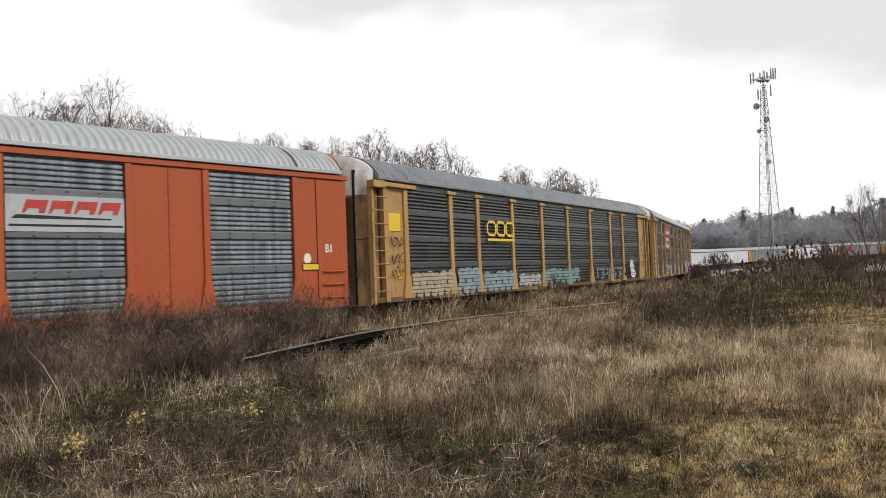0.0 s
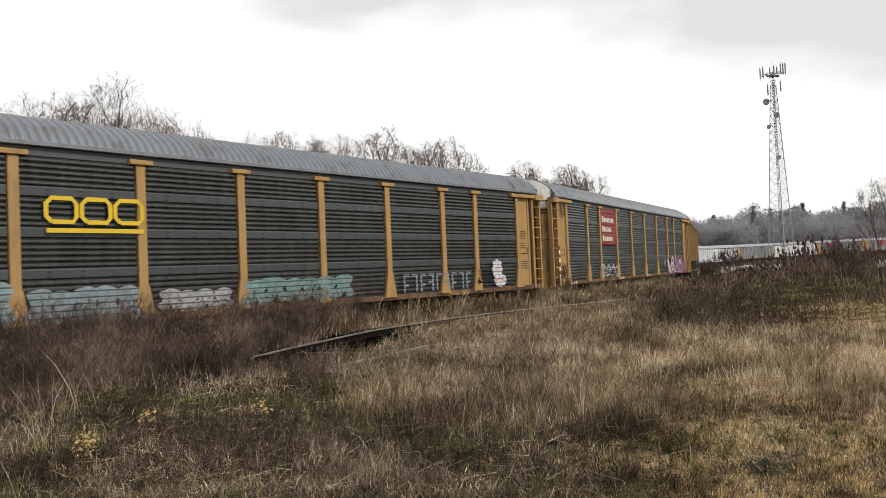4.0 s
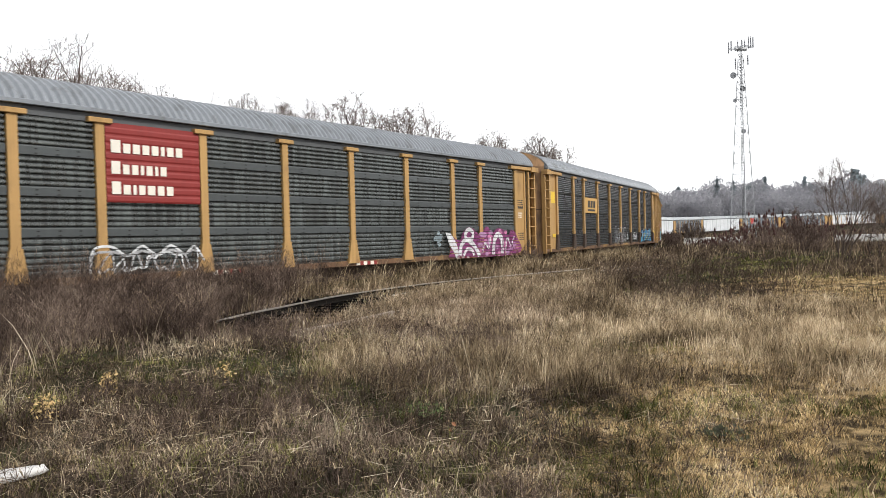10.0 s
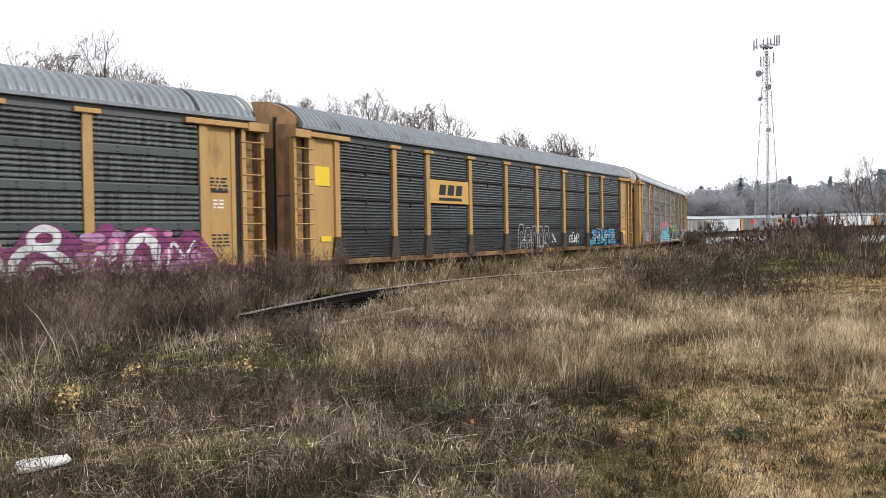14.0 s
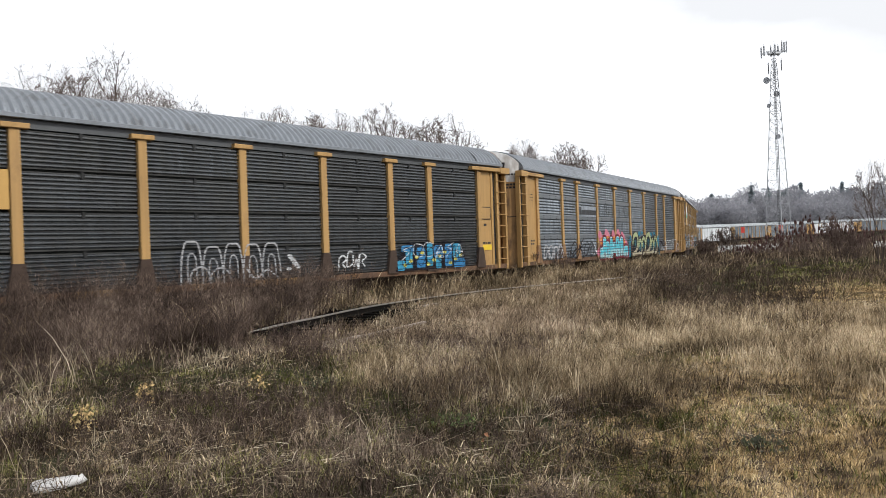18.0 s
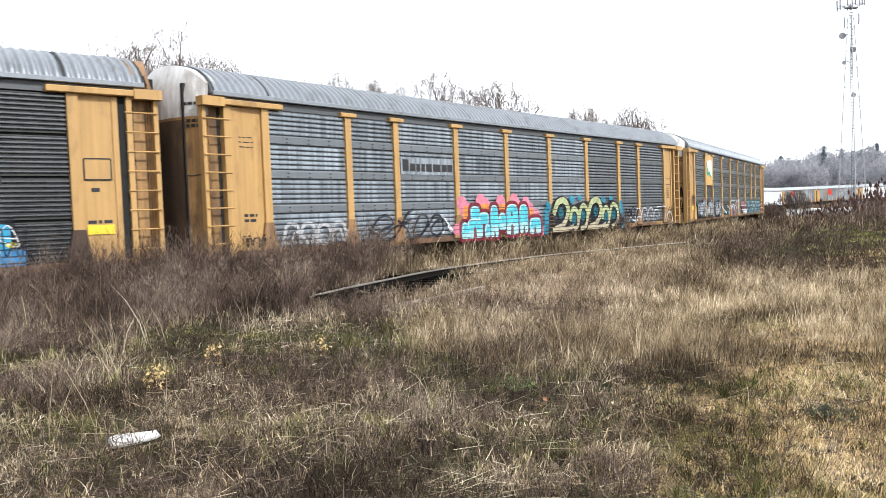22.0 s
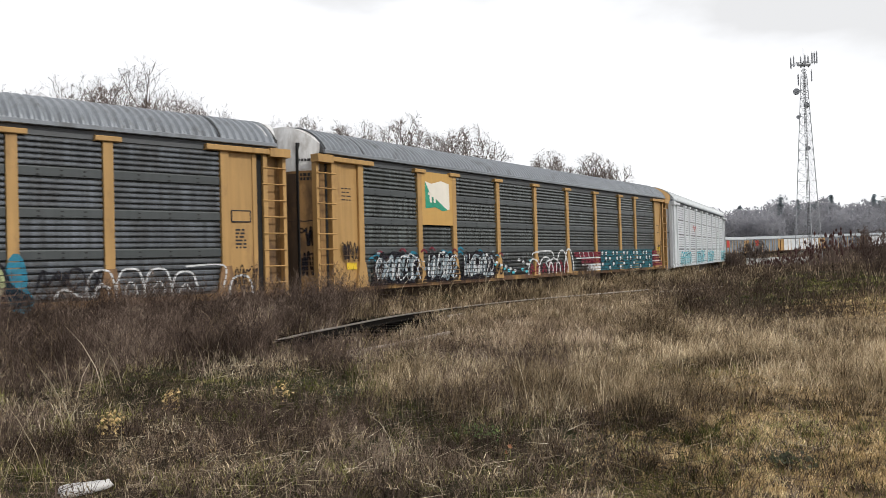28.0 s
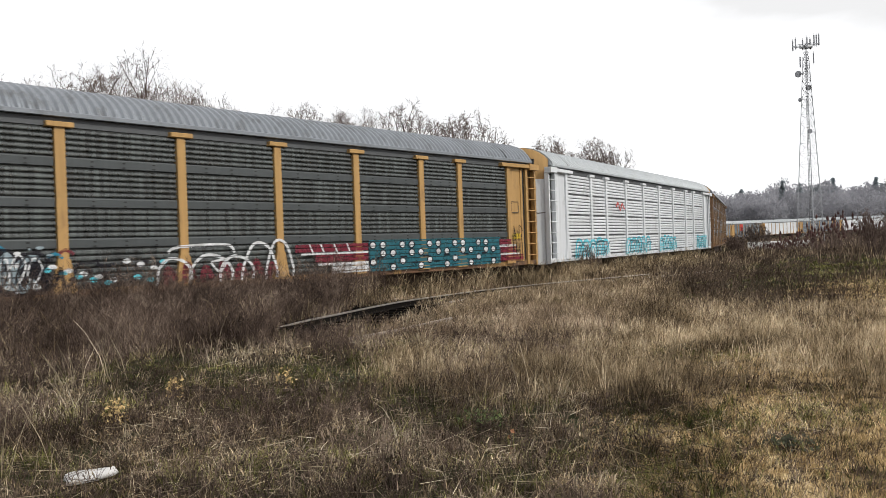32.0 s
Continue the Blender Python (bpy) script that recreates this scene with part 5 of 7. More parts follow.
ribbon(bd, [(-0.75, 1.62), (-0.3, 1.68), (-0.5, 1.38), (-0.75, 1.62)], 0.06, GY - 0.002, 1)
spray(F, bd, "spray_maroon", "spray_white", label="white outline graffiti on maroon")
bd = Build()
for x0, x1, z0, z1, k in ((1.9, 4.65, 1.78, 2.0, 0), (2.1, 4.65, 1.70, 1.77, 1), (2.6, 4.65, 1.46, 1.69, 0), (2.7, 4.65, 1.38, 1.45, 1), (3.2, 4.65, 1.14, 1.37, 1), (11.25, 12.0, 1.8, 2.0, 0), (11.25, 12.3, 1.72, 1.79, 1),
                          (11.3, 12.35, 1.5, 1.71, 0), (11.3, 12.5, 1.42, 1.49, 1), (11.3, 12.75, 1.18, 1.41, 0)):
    bar(bd, x0, x1, z0, z1, GY + 0.004, k)
for x in (2.4, 2.8, 3.3, 3.8):
    ribbon(bd, [(x, 2.0), (x + 0.12, 1.75)], 0.05, GY - 0.001, 1)
spray(F, bd, "spray_maroon", "spray_white", label="maroon and white striped graffiti")
bd = Build()
bar(bd, 4.7, 11.3, 1.12, 2.08, GY + 0.008, 0)
for i in range(30):
    x = 4.85 + (i % 15) * 0.43
    z = (1.92, 1.92, 1.66)[i % 3] if i < 15 else (1.40, 1.66, 1.22)[i % 3]
    oval(bd, x, z, 0.15, 0.13, GY + 0.004, 1)
    oval(bd, x, z, 0.105, 0.09, GY + 0.001, 2)
for i in range(12):
    bar(bd, 5.0 + i * 0.52, 5.3 + i * 0.52, 1.50 - 0.2 * (i % 2), 1.56 - 0.2 * (i % 2), GY + 0.003, 1)
spray(F, bd, "spray_teal", "spray_black", "spray_white", label="teal graffiti with rows of white dots")
bd = Build()
scribble(bd, -12.9, -12.2, 1.85, 2.45, 130, 10, 0.05, turns=2)
scribble(bd, 12.1, 12.7, 1.25, 2.5, 131, 12, 0.04, turns=2)
spray(F, bd, "spray_black", name="painted_tag", label="black scrawled tags")
plate(F, -12.62, -12.2, 1.62, 1.82, "sign_yellow", y=-1.55)
plate(F, 12.2, 12.7, 2.0, 2.2, "sign_yellow", y=-1.55)
small_marks(F, -12.78, 4.0, 4, 0.4, seed=132, h=0.03, pitch=0.11)
plate(F, 12.2, 12.62, 3.0, 3.4, "yellow", y=-1.545, frame_key="ink")
end_marks(F, [(-1.38, -1.02, 4.30, 4.38), (-1.38, -1.02, 4.18, 4.26), (-1.38, -1.0, 4.72, 4.79)], 7)
bd = Build()
scribble(bd, -1.34, -1.00, 2.30, 2.85, 151, 9, 0.05, turns=2)
scribble(bd, -1.36, -1.02, 1.45, 2.15, 152, 10, 0.05, turns=2)
part("painted_tag", on_end(bd).mesh("painted_tag", M["spray_black"]), F, "black scrawl on the end door")
cars.append(F)

# silver car
G_car = autorack("silver_autorack_car", "silver-white autorack car with boldly ribbed sides and turquoise graffiti", "silver", "silver", style="bold", roof="roof_light", hood="yellow", split=4.42)
bd = Build()
ribbon(bd, [(-6.0, 3.45), (-5.7, 3.62), (-5.4, 3.30), (-5.1, 3.60), (-4.75, 3.35)], 0.12)
part("emblem", bd.mesh("emblem", M["spray_red"]), G_car, "faded red emblem")
small_marks(G_car, -5.9, 2.98, 1, 1.2, seed=140, h=0.05)
for x0, x1, s in ((-11.3, -7.2, 141), (-4.6, -0.6, 142), (1.2, 4.6, 143), (9.6, 12.4, 144)):
    w = Build()
    loops(w, x0, x1, 1.05, 1.95, 5, 0.13, 0, s)
    scribble(w, x0, x1, 1.1, 1.8, s + 10, 11, 0.09, 1)
    spray(G_car, w, "spray_cyan", "spray_teal", label="turquoise graffiti")
cars.append(G_car)

H = autorack("yellow_autorack_car", "rust-streaked yellow autorack car with bright ribbed screens", "brown_yellow", "galv_light", hood="yellow")
cars.append(H)


# the cars still far off on the curve: fewer parts
def far_car(name, label, paint, screen, board=""):
    car = base_car(name, label, paint, screen, roof="roof_light")
    xs = [-DOOR_POST, *POSTS, DOOR_POST]
    for i in range(9):
        w = xs[i + 1] - xs[i] - POST_W

        def make(w=w):
            prof = [(-1.47, 4.724), (-1.47, 1.16)]
            for k in range(12):
                z = 1.16 + k * 0.297
                prof += [(-1.50, z + 0.004), (-1.545, z + 0.06), (-1.545, z + 0.2), (-1.50, z + 0.293)]
            bd = Build().prism_x(prof, -w / 2, w / 2)
            return bd.mesh("screen", M[screen])
        part("screen", keep(("fs", round(w, 2), screen), make), car).location.x = (xs[i] + xs[i + 1]) / 2
    for x in xs:
        part("post", post_mesh(paint), car).location.x = x
    for s in (-1, 1):
        part("side_door", keep(("fd", s, paint), lambda: Build().box(*sorted((s * 12.1, s * 13.7)), -1.53, -1.44, 1.0, 4.72).mesh("side_door", M[paint])), car)
    if board:
        part("name_board", Build().box(-7.05, -4.45, -1.60, -1.545, 2.86, 4.74).mesh("name_board", M[board]), car)
    return car


FAR_SET = [("silver_autorack_car", "silver autorack car, far off on the curve", "silver", "silver", ""), ("silver_autorack_car", "silver autorack car, far off on the curve", "silver", "silver", ""),
           ("yellow_autorack_car", "yellow autorack car with pale screens, far off", "yellow", "galv_light", ""), ("silver_autorack_car", "silver autorack car, far off on the curve", "silver", "silver", ""),
           ("yellow_autorack_car", "yellow autorack car with a red board, far off", "yellow", "galv_light", "spray_red"), ("yellow_autorack_car", "yellow autorack car with a red board, far off", "yellow", "galv_light", "spray_red"),
           ("yellow_autorack_car", "yellow autorack car with pale screens, far off", "yellow", "silver", ""), ("yellow_autorack_car", "yellow autorack car with pale screens, far off", "yellow", "galv_light", ""),
           ("silver_autorack_car", "silver autorack car, far off on the curve", "silver", "silver", "")]
for spec in FAR_SET:
    cars.append(far_car(*spec))


# ---- ground ----
def lattice(x, y, scale, seed):
    """Smooth value noise, 0 to 1."""
    rng = np.random.RandomState(seed)
    tab = rng.rand(256, 256)
    u, v = np.asarray(x) / scale + 1000.3, np.asarray(y) / scale + 1000.7
    i, j = np.floor(u).astype(int), np.floor(v).astype(int)
    a, b = u - i, v - j
    a, b = a * a * (3 - 2 * a), b * b * (3 - 2 * b)
    t = lambda p, q: tab[p % 256, q % 256]
    return (t(i, j) * (1 - a) + t(i + 1, j) * a) * (1 - b) + (t(i, j + 1) * (1 - a) + t(i + 1, j + 1) * a) * b


def fractal(x, y, scale, seed):
    return (lattice(x, y, scale, seed) + 0.5 * lattice(x, y, scale / 2.1, seed + 1) + 0.25 * lattice(x, y, scale / 4.3, seed + 2)) / 1.75


TRK = np.stack([LX, LY], 1)[::9]
TRK_S = SG[::9]


def near_line(x, y):
    """Signed distance from the line (positive on the camera's side) and the place along it."""
    x, y = np.atleast_1d(np.asarray(x, float)), np.atleast_1d(np.asarray(y, float))
    best = np.full(x.shape, 1e9)
    s = np.zeros(x.shape)
    for k in range(len(TRK)):
        d = (x - TRK[k, 0]) ** 2 + (y - TRK[k, 1]) ** 2
        m = d < best
        best = np.where(m, d, best)
        s = np.where(m, TRK_S[k], s)
    ax, ay, a = np.interp(s, SG, LX), np.interp(s, SG, LY), np.interp(s, SG, LPSI)
    return (x - ax) * np.cos(a) - (y - ay) * np.sin(a), s


def smooth(a, b, t):
    t = np.clip((t - a) / (b - a), 0, 1)
    return t * t * (3 - 2 * t)


def box_fade(v, a, b, soft):
    return smooth(a - soft, a + soft, v) * (1 - smooth(b - soft, b + soft, v))


# the overgrown siding: centre line as places on the plan
SIDING = [(-5.2, 11.2), (-4.2, 13.6), (-2.75, 16.2), (-1.1, 20.8), (1.75, 25.4), (5.75, 29.5), (10.5, 34.0)]
SID = np.array(spline(SIDING, 24))
Z_SIDING = 0.37


def siding_gap(x, y):
    x, y = np.atleast_1d(x), np.atleast_1d(y)
    best = np.full(x.shape, 1e9)
    for p in SID[::5]:
        best = np.minimum(best, (x - p[0]) ** 2 + (y - p[1]) ** 2)
    return np.sqrt(best)


def trodden_edge(y):
    """Where the worn strip beside the meadow begins."""
    return np.interp(y, [-40.0, 3.0, 9.0, 12.0, 24.0, 34.0], [-2.5, 0.9, 2.5, 5.2, 11.0, 17.0])


def ground_z(x, y):
    x, y = np.atleast_1d(np.asarray(x, float)), np.atleast_1d(np.asarray(y, float))
    off, s = near_line(x, y)
    d = np.hypot(x, y)
    base = 0.27 + 0.14 * (fractal(x, y, 5.0, 5) - 0.5) * np.clip(d / 10, 0.4, 1.0)
    base = base + 0.10 * (fractal(x, y, 0.9, 8) - 0.5) * (1 - smooth(14, 20, d))
    base = base + 0.17 * (fractal(x, y, 1.35, 9) - 0.5) * (1 - smooth(15, 22, d)) * (1 - 0.75 * smooth(-1.5, 1.0, x - trodden_edge(y)))
    cut = smooth(1.7, 2.5, off)
    z = -0.22 + (base + 0.22) * cut
    z = np.where(off < 0, -0.22 + 0.5 * smooth(-3, -9, off), z)
    z = z + 0.35 * np.exp(-(((x - 21) / 8) ** 2 + ((y - 42) / 9) ** 2)) * cut
    gap = siding_gap(x, y)
    z = z - 0.55 * (1 - smooth(0.9, 1.7, gap)) * box_fade(x, -3.25, -1.6, 0.25)
    far = np.maximum(0.0, 0.0135 * (s - 240.0))
    z = z + far * smooth(150, 260, d)
    back = smooth(345, 460, y + 0.25 * x)
    return z + back * 9.0


def make_ground():
    rs = np.concatenate([np.arange(0.6, 24, 0.26), np.geomspace(24, 480, 110), np.geomspace(500, 4000, 14)])
    az = np.radians(np.concatenate([np.arange(-180, -40, 4.0), np.arange(-40, 40, 0.6), np.arange(40, 180, 4.0)]))
    R, T = np.meshgrid(rs, az, indexing="ij")
    X, Y = R * np.sin(T), R * np.cos(T)
    Z = ground_z(X.ravel(), Y.ravel())
    Z = Z - 0.16 * (1 - smooth(1.2, 1.9, siding_gap(X.ravel(), Y.ravel()))) * box_fade(X.ravel(), -3.35, -1.45, 0.25)
    v = np.column_stack([X.ravel(), Y.ravel(), Z]).tolist()
    n, k = len(rs), len(az)
    f = [(i * k + j, i * k + (j + 1) % k, (i + 1) * k + (j + 1) % k, (i + 1) * k + j) for i in range(n - 1) for j in range(k)]
    v.append((0, 0, float(ground_z(0, 0)[0])))
    f += [(len(v) - 1, (j + 1) % k, j) for j in range(k)]
    me = Build().add(v, f).mesh("ground", M["ground"], M["thatch"], smooth=True)
    # the trodden ochre strip to the right of the meadow
    cen = np.array([np.mean([v[i] for i in face], 0) for face in f[:(n - 1) * k]])
    edge = 2.6 * (fractal(cen[:, 0], cen[:, 1], 0.9, 63) - 0.5) + 0.7 * (np.random.RandomState(5).rand(len(cen)) - 0.5)
    side = cen[:, 0] - trodden_edge(cen[:, 1]) + edge
    trod = (side > 0) & (side < 9.5 + 3 * edge) & (cen[:, 1] < 27 + 2 * edge) & (cen[:, 1] > -60)
    for i in np.nonzero(trod)[0]:
        me.polygons[int(i)].material_index = 1
    ob = new("ground", me)
    tagged(ob, "rough meadow ground of brown thatch and thin green grass", "ground", kind="structure")


make_ground()


# ---- tracks ----
def sweep(pts, prof):
    """Carry a rail's cross-section (across, up) along points (x, y, z)."""
    pts = [Vector(p) for p in pts]
    v, k = [], len(prof)
    for i, p in enumerate(pts):
        d = (pts[min(i + 1, len(pts) - 1)] - pts[max(i - 1, 0)]).normalized()
        r = Vector((d.y, -d.x, 0)).normalized()
        v += [tuple(p + r * a + Vector((0, 0, b))) for a, b in prof]
    f = [(i * k + j, i * k + (j + 1) % k, (i + 1) * k + (j + 1) % k, (i + 1) * k + j) for i in range(len(pts) - 1) for j in range(k)]
    f += [tuple(range(k - 1, -1, -1)), tuple(range((len(pts) - 1) * k, len(pts) * k))]
    return Build().add(v, f)


RAIL = [(-0.07, -0.17), (0.07, -0.17), (0.07, -0.155), (0.012, -0.13), (0.012, -0.045), (0.036, -0.035), (0.036, 0.0), (-0.036, 0.0), (-0.036, -0.035), (-0.012, -0.045), (-0.012, -0.13), (-0.07, -0.155)]
track = tagged(new("railway_track"), "railway track on dirty ballast under the train", "track", kind="structure")
ss = np.arange(-60, 345, 2.0)
for off in (-0.7525, 0.7525):
    part("rail", sweep([(*on_line(s, off), float(line_z(s))) for s in ss], RAIL).mesh("rail", M["rail"]), track)
part("ballast_bed", sweep([(*on_line(s, 0.0), float(line_z(s)) - 0.30) for s in ss], [(-1.9, -0.25), (1.9, -0.25), (1.45, 0.10), (-1.45, 0.10)]).mesh("ballast_bed", M["ballast"]), track)
tie_me = Build().box(-1.30, 1.30, -0.115, 0.115, -0.33, -0.155, 0, 0.012).mesh("tie", M["tie"])
for i in range(200):
    s = -20 + i * 0.62
    t = part("tie", tie_me, track)
    x, y = on_line(s)
    t.matrix_basis = pose(x, y, float(line_z(s)), 0, 0, -math.degrees(np.interp(s, SG, LPSI)))

siding = tagged(new("siding_track"), "rusty overgrown siding track sunk in dry grass", "track", kind="structure")


def offset_path(path, off):
    out = []
    for i, p in enumerate(path):
        d = path[min(i + 1, len(path) - 1)] - path[max(i - 1, 0)]
        d = d / np.linalg.norm(d)
        out.append((p[0] + d[1] * off, p[1] - d[0] * off, Z_SIDING - 0.22 * float(smooth(-2.6, -4.6, p[0]))))
    return out


for off in (-0.7525, 0.7525):
    SHOWN = SID if off < 0 else SID[SID[:, 0] > -1.3]
    part("rail", sweep(offset_path(SHOWN, off), [(0.034, -0.03), (0.036, -0.004), (0.030, 0.0), (-0.030, 0.0), (-0.036, -0.004), (-0.034, -0.03)]).mesh("rail", M["rail"]), siding)
    part("rail_web", sweep([(x, y, z - 0.02) for x, y, z in offset_path(SHOWN, off + 0.002)], [(-0.07, -0.15), (0.07, -0.15), (0.07, -0.135), (0.012, -0.11), (0.012, -0.012), (-0.012, -0.012), (-0.012, -0.11), (-0.07, -0.135)]).mesh("rail_web", M["web_shade"]), siding)
# ties share the shade black so the void below the rail stays dark
dark_tie = Build().box(-1.30, 1.30, -0.115, 0.115, -0.33, -0.175, 0, 0.012).mesh("tie", M["void_black"])
run = 0.0
for i in range(1, len(SID)):
    d = SID[i] - SID[i - 1]
    run += float(np.linalg.norm(d))
    if run > 0.62:
        run = 0.0
        t = part("tie", dark_tie, siding)
        t.matrix_basis = pose(SID[i][0], SID[i][1], Z_SIDING, 0, 0, -math.degrees(math.atan2(d[0], d[1])))
# added lining of the hollow, its shade put into the colour
hollow = []
for p, q in zip(SID[:-1], SID[1:]):
    if -3.5 < p[0] < -1.4:
        d = (q - p) / np.linalg.norm(q - p)
        hollow.append([(p[0] + d[1] * g, p[1] - d[0] * g) for g in np.linspace(-1.75, 1.5, 12)])
hv = [(x, y, float(ground_z(x, y)[0]) + 0.05) for row in hollow for x, y in row]
part("cinder_hollow", Build().add(hv, [(i * 12 + j, i * 12 + j + 1, i * 12 + j + 13, i * 12 + j + 12) for i in range(len(hollow) - 1) for j in range(11)]).mesh("cinder_hollow", M["void_black"]), siding, "lining of the hollow under the rail, coloured black for its shade")
LOOSE = [(-2.05, 12.35, 0.40), (-1.35, 13.4, 0.41), (-0.45, 15.2, 0.42)]
loose = new("loose_rail", sweep(LOOSE, RAIL).mesh("loose_rail", M["rail_rusty"]))
tagged(loose, "short rusty length of rail lying in the grass", "rail")


# ---- grass ----
RNG = np.random.RandomState(7)


def scatter(n, d0, d1, a0, a1, power=1.3):
    """Places around the viewpoint, thinning out with distance."""
    u = RNG.rand(n)
    e = 2 - power
    d = (d0 ** e + u * (d1 ** e - d0 ** e)) ** (1 / e)
    a = np.radians(a0 + RNG.rand(n) * (a1 - a0))
    return d * np.sin(a), d * np.cos(a)


def strips(name, P, segs, mat_key, label, category="grass"):
    """One mesh of tapering strips: 2 * segs + 1 points each."""
    n, k = P.shape[0], 2 * segs + 1
    pat, starts = [], []
    for i in range(segs):
        starts.append(len(pat))
        q = 2 * i
        pat += [q, q + 1, q + 3, q + 2] if i < segs - 1 else [q, q + 1, q + 2]
    me = bpy.data.meshes.new(name)
    me.vertices.add(k * n)
    me.vertices.foreach_set("co", P.astype(np.float32).ravel())
    base = np.arange(n, dtype=np.int32)[:, None]
    me.loops.add(len(pat) * n)
    me.loops.foreach_set("vertex_index", (base * k + np.array([pat], np.int32)).ravel())
    me.polygons.add(segs * n)
    me.polygons.foreach_set("loop_start", (base * len(pat) + np.array([starts], np.int32)).ravel())
    me.update(calc_edges=True)
    me.validate()
    me.materials.append(M[mat_key])
    return tagged(new(name, me), label, category, kind="stuff")


def unit(v):
    return v / (np.linalg.norm(v, axis=1, keepdims=True) + 1e-9)


def sprig(p, d, length, width):
    """Thin pointed sprigs: foot, direction, length, width; three points each."""
    side = unit(np.cross(d, RNG.randn(*d.shape))) * (width / 2)[:, None]
    return np.stack([p - side, p + side, p + d * length[:, None]], 1)


def blades(name, x, y, height, width, lean, mat_key, label, segs=3, z=None, wind=(0.5, -0.35)):
    """Many blades in one mesh, each bowed over along an arc and tapering to a tip."""
    n = len(x)
    z = ground_z(x, y) if z is None else z
    tilt = np.arctan(lean / np.maximum(height, 0.005))
    long = height * np.clip(1 / np.cos(np.minimum(tilt, 1.25)), 1, 1.6)
    t0, t1 = tilt * (0.15 + 0.5 * RNG.rand(n)), tilt * (1.35 + 0.5 * RNG.rand(n))
    b = RNG.rand(n) * 2 * np.pi
    hx, hy = np.cos(b) + wind[0], np.sin(b) + wind[1]
    hl = np.hypot(hx, hy) + 1e-6
    hx, hy = hx / hl, hy / hl
    a = RNG.rand(n) * 2 * np.pi
    ux, uy = np.cos(a) * width / 2, np.sin(a) * width / 2
    k = 2 * segs + 1
    P = np.empty((n, k, 3), np.float32)
    px, py, pz = x.copy(), y.copy(), z - 0.02
    for i in range(segs + 1):
        wd = 1.0 - 0.75 * (i / segs) ** 1.5
        if i < segs:
            for e, s in ((0, -1), (1, 1)):
                P[:, 2 * i + e, 0], P[:, 2 * i + e, 1], P[:, 2 * i + e, 2] = px + s * ux * wd, py + s * uy * wd, pz
            tt = t0 + (t1 - t0) * (i + 0.5) / segs
            px = px + hx * np.sin(tt) * long / segs
            py = py + hy * np.sin(tt) * long / segs
            pz = pz + np.cos(tt) * (long / segs + (0.02 if i == 0 else 0))
        else:
            P[:, 2 * i, 0], P[:, 2 * i, 1], P[:, 2 * i, 2] = px, py, pz
    return strips(name, P, segs, mat_key, label)


def polar(x, y):
    return np.degrees(np.arctan2(x, y)), np.hypot(x, y)


def clear_of_tracks(x, y):
    off, s = near_line(x, y)
    gap = siding_gap(x, y)
    return (off > 1.75) | (off < -1.75), gap, off


RAIL_AZ = np.degrees(np.arctan2(SID[:, 0], SID[:, 1]))
RAIL_D = np.hypot(SID[:, 0], SID[:, 1])


def low_before_rails(x, y, h, az, d, gap):
    """Between the open ground and the siding the growth stays low, so that the rails lie bare."""
    dr = np.interp(az, RAIL_AZ, RAIL_D) - 0.2
    cap = 1.60 - 1.50 * d / dr + 0.02
    m = (az > -15.0) & (az < 12.5) & (d < dr + 0.9)
    cap = np.where(m, np.maximum(cap, 0.05), 9.0)
    return np.minimum(h, cap * (0.75 + 0.5 * RNG.rand(len(h)) ** 3))


def grow(name, n, d0, d1, a0, a1, chance, height, width, lean, mat_key, label, power=1.3, segs=3, clump=0.0, wind=(0.15, -0.1), per=26, lift=0.0, far_w=0.00066):
    x, y = scatter(n, d0, d1, a0, a1, power)
    vary = np.ones(n)
    if clump:
        # gather the blades into tufts of uneven size
        k = max(1, n // per)
        cx, cy = scatter(k, d0, d1, a0, a1, power)
        pick = RNG.randint(0, k, n)
        size = 0.5 + RNG.rand(k) * 1.0
        vary = (0.6 + 0.6 * RNG.rand(k))[pick]
        r = clump * size[pick] * np.sqrt(RNG.rand(n)) * np.clip(np.hypot(cx, cy)[pick] / 9, 0.7, 2.5)
        t = RNG.rand(n) * 2 * np.pi
        x, y = cx[pick] + r * np.cos(t), cy[pick] + r * np.sin(t)
    az, d = polar(x, y)
    ok, gap, off = clear_of_tracks(x, y)
    bare = np.where((gap < 1.15) & (az > -14.5) & (az < 13), 0.16, 1.0)
    bare = np.where((gap < 1.5) & (x > -3.2) & (x < -1.65), 0.02, bare)
    p = chance(x, y, az, d, off) * ok * bare
    m = RNG.rand(len(x)) < p
    x, y, az, d, off, gap, vary = x[m], y[m], az[m], d[m], off[m], gap[m], vary[m]
    h = height(x, y, az, d, off) * (0.45 + 0.85 * RNG.rand(len(x))) * vary
    h = low_before_rails(x, y, h, az, d, gap)
    w = np.maximum(width, far_w * d) * (0.6 + 0.8 * RNG.rand(len(x)))
    ln = h * lean * (0.2 + 1.3 * RNG.rand(len(x)))
    z = ground_z(x, y) + lift * RNG.rand(len(x)) * h
    return blades(name, x, y, h, w, ln, mat_key, label, segs, z=z, wind=wind)


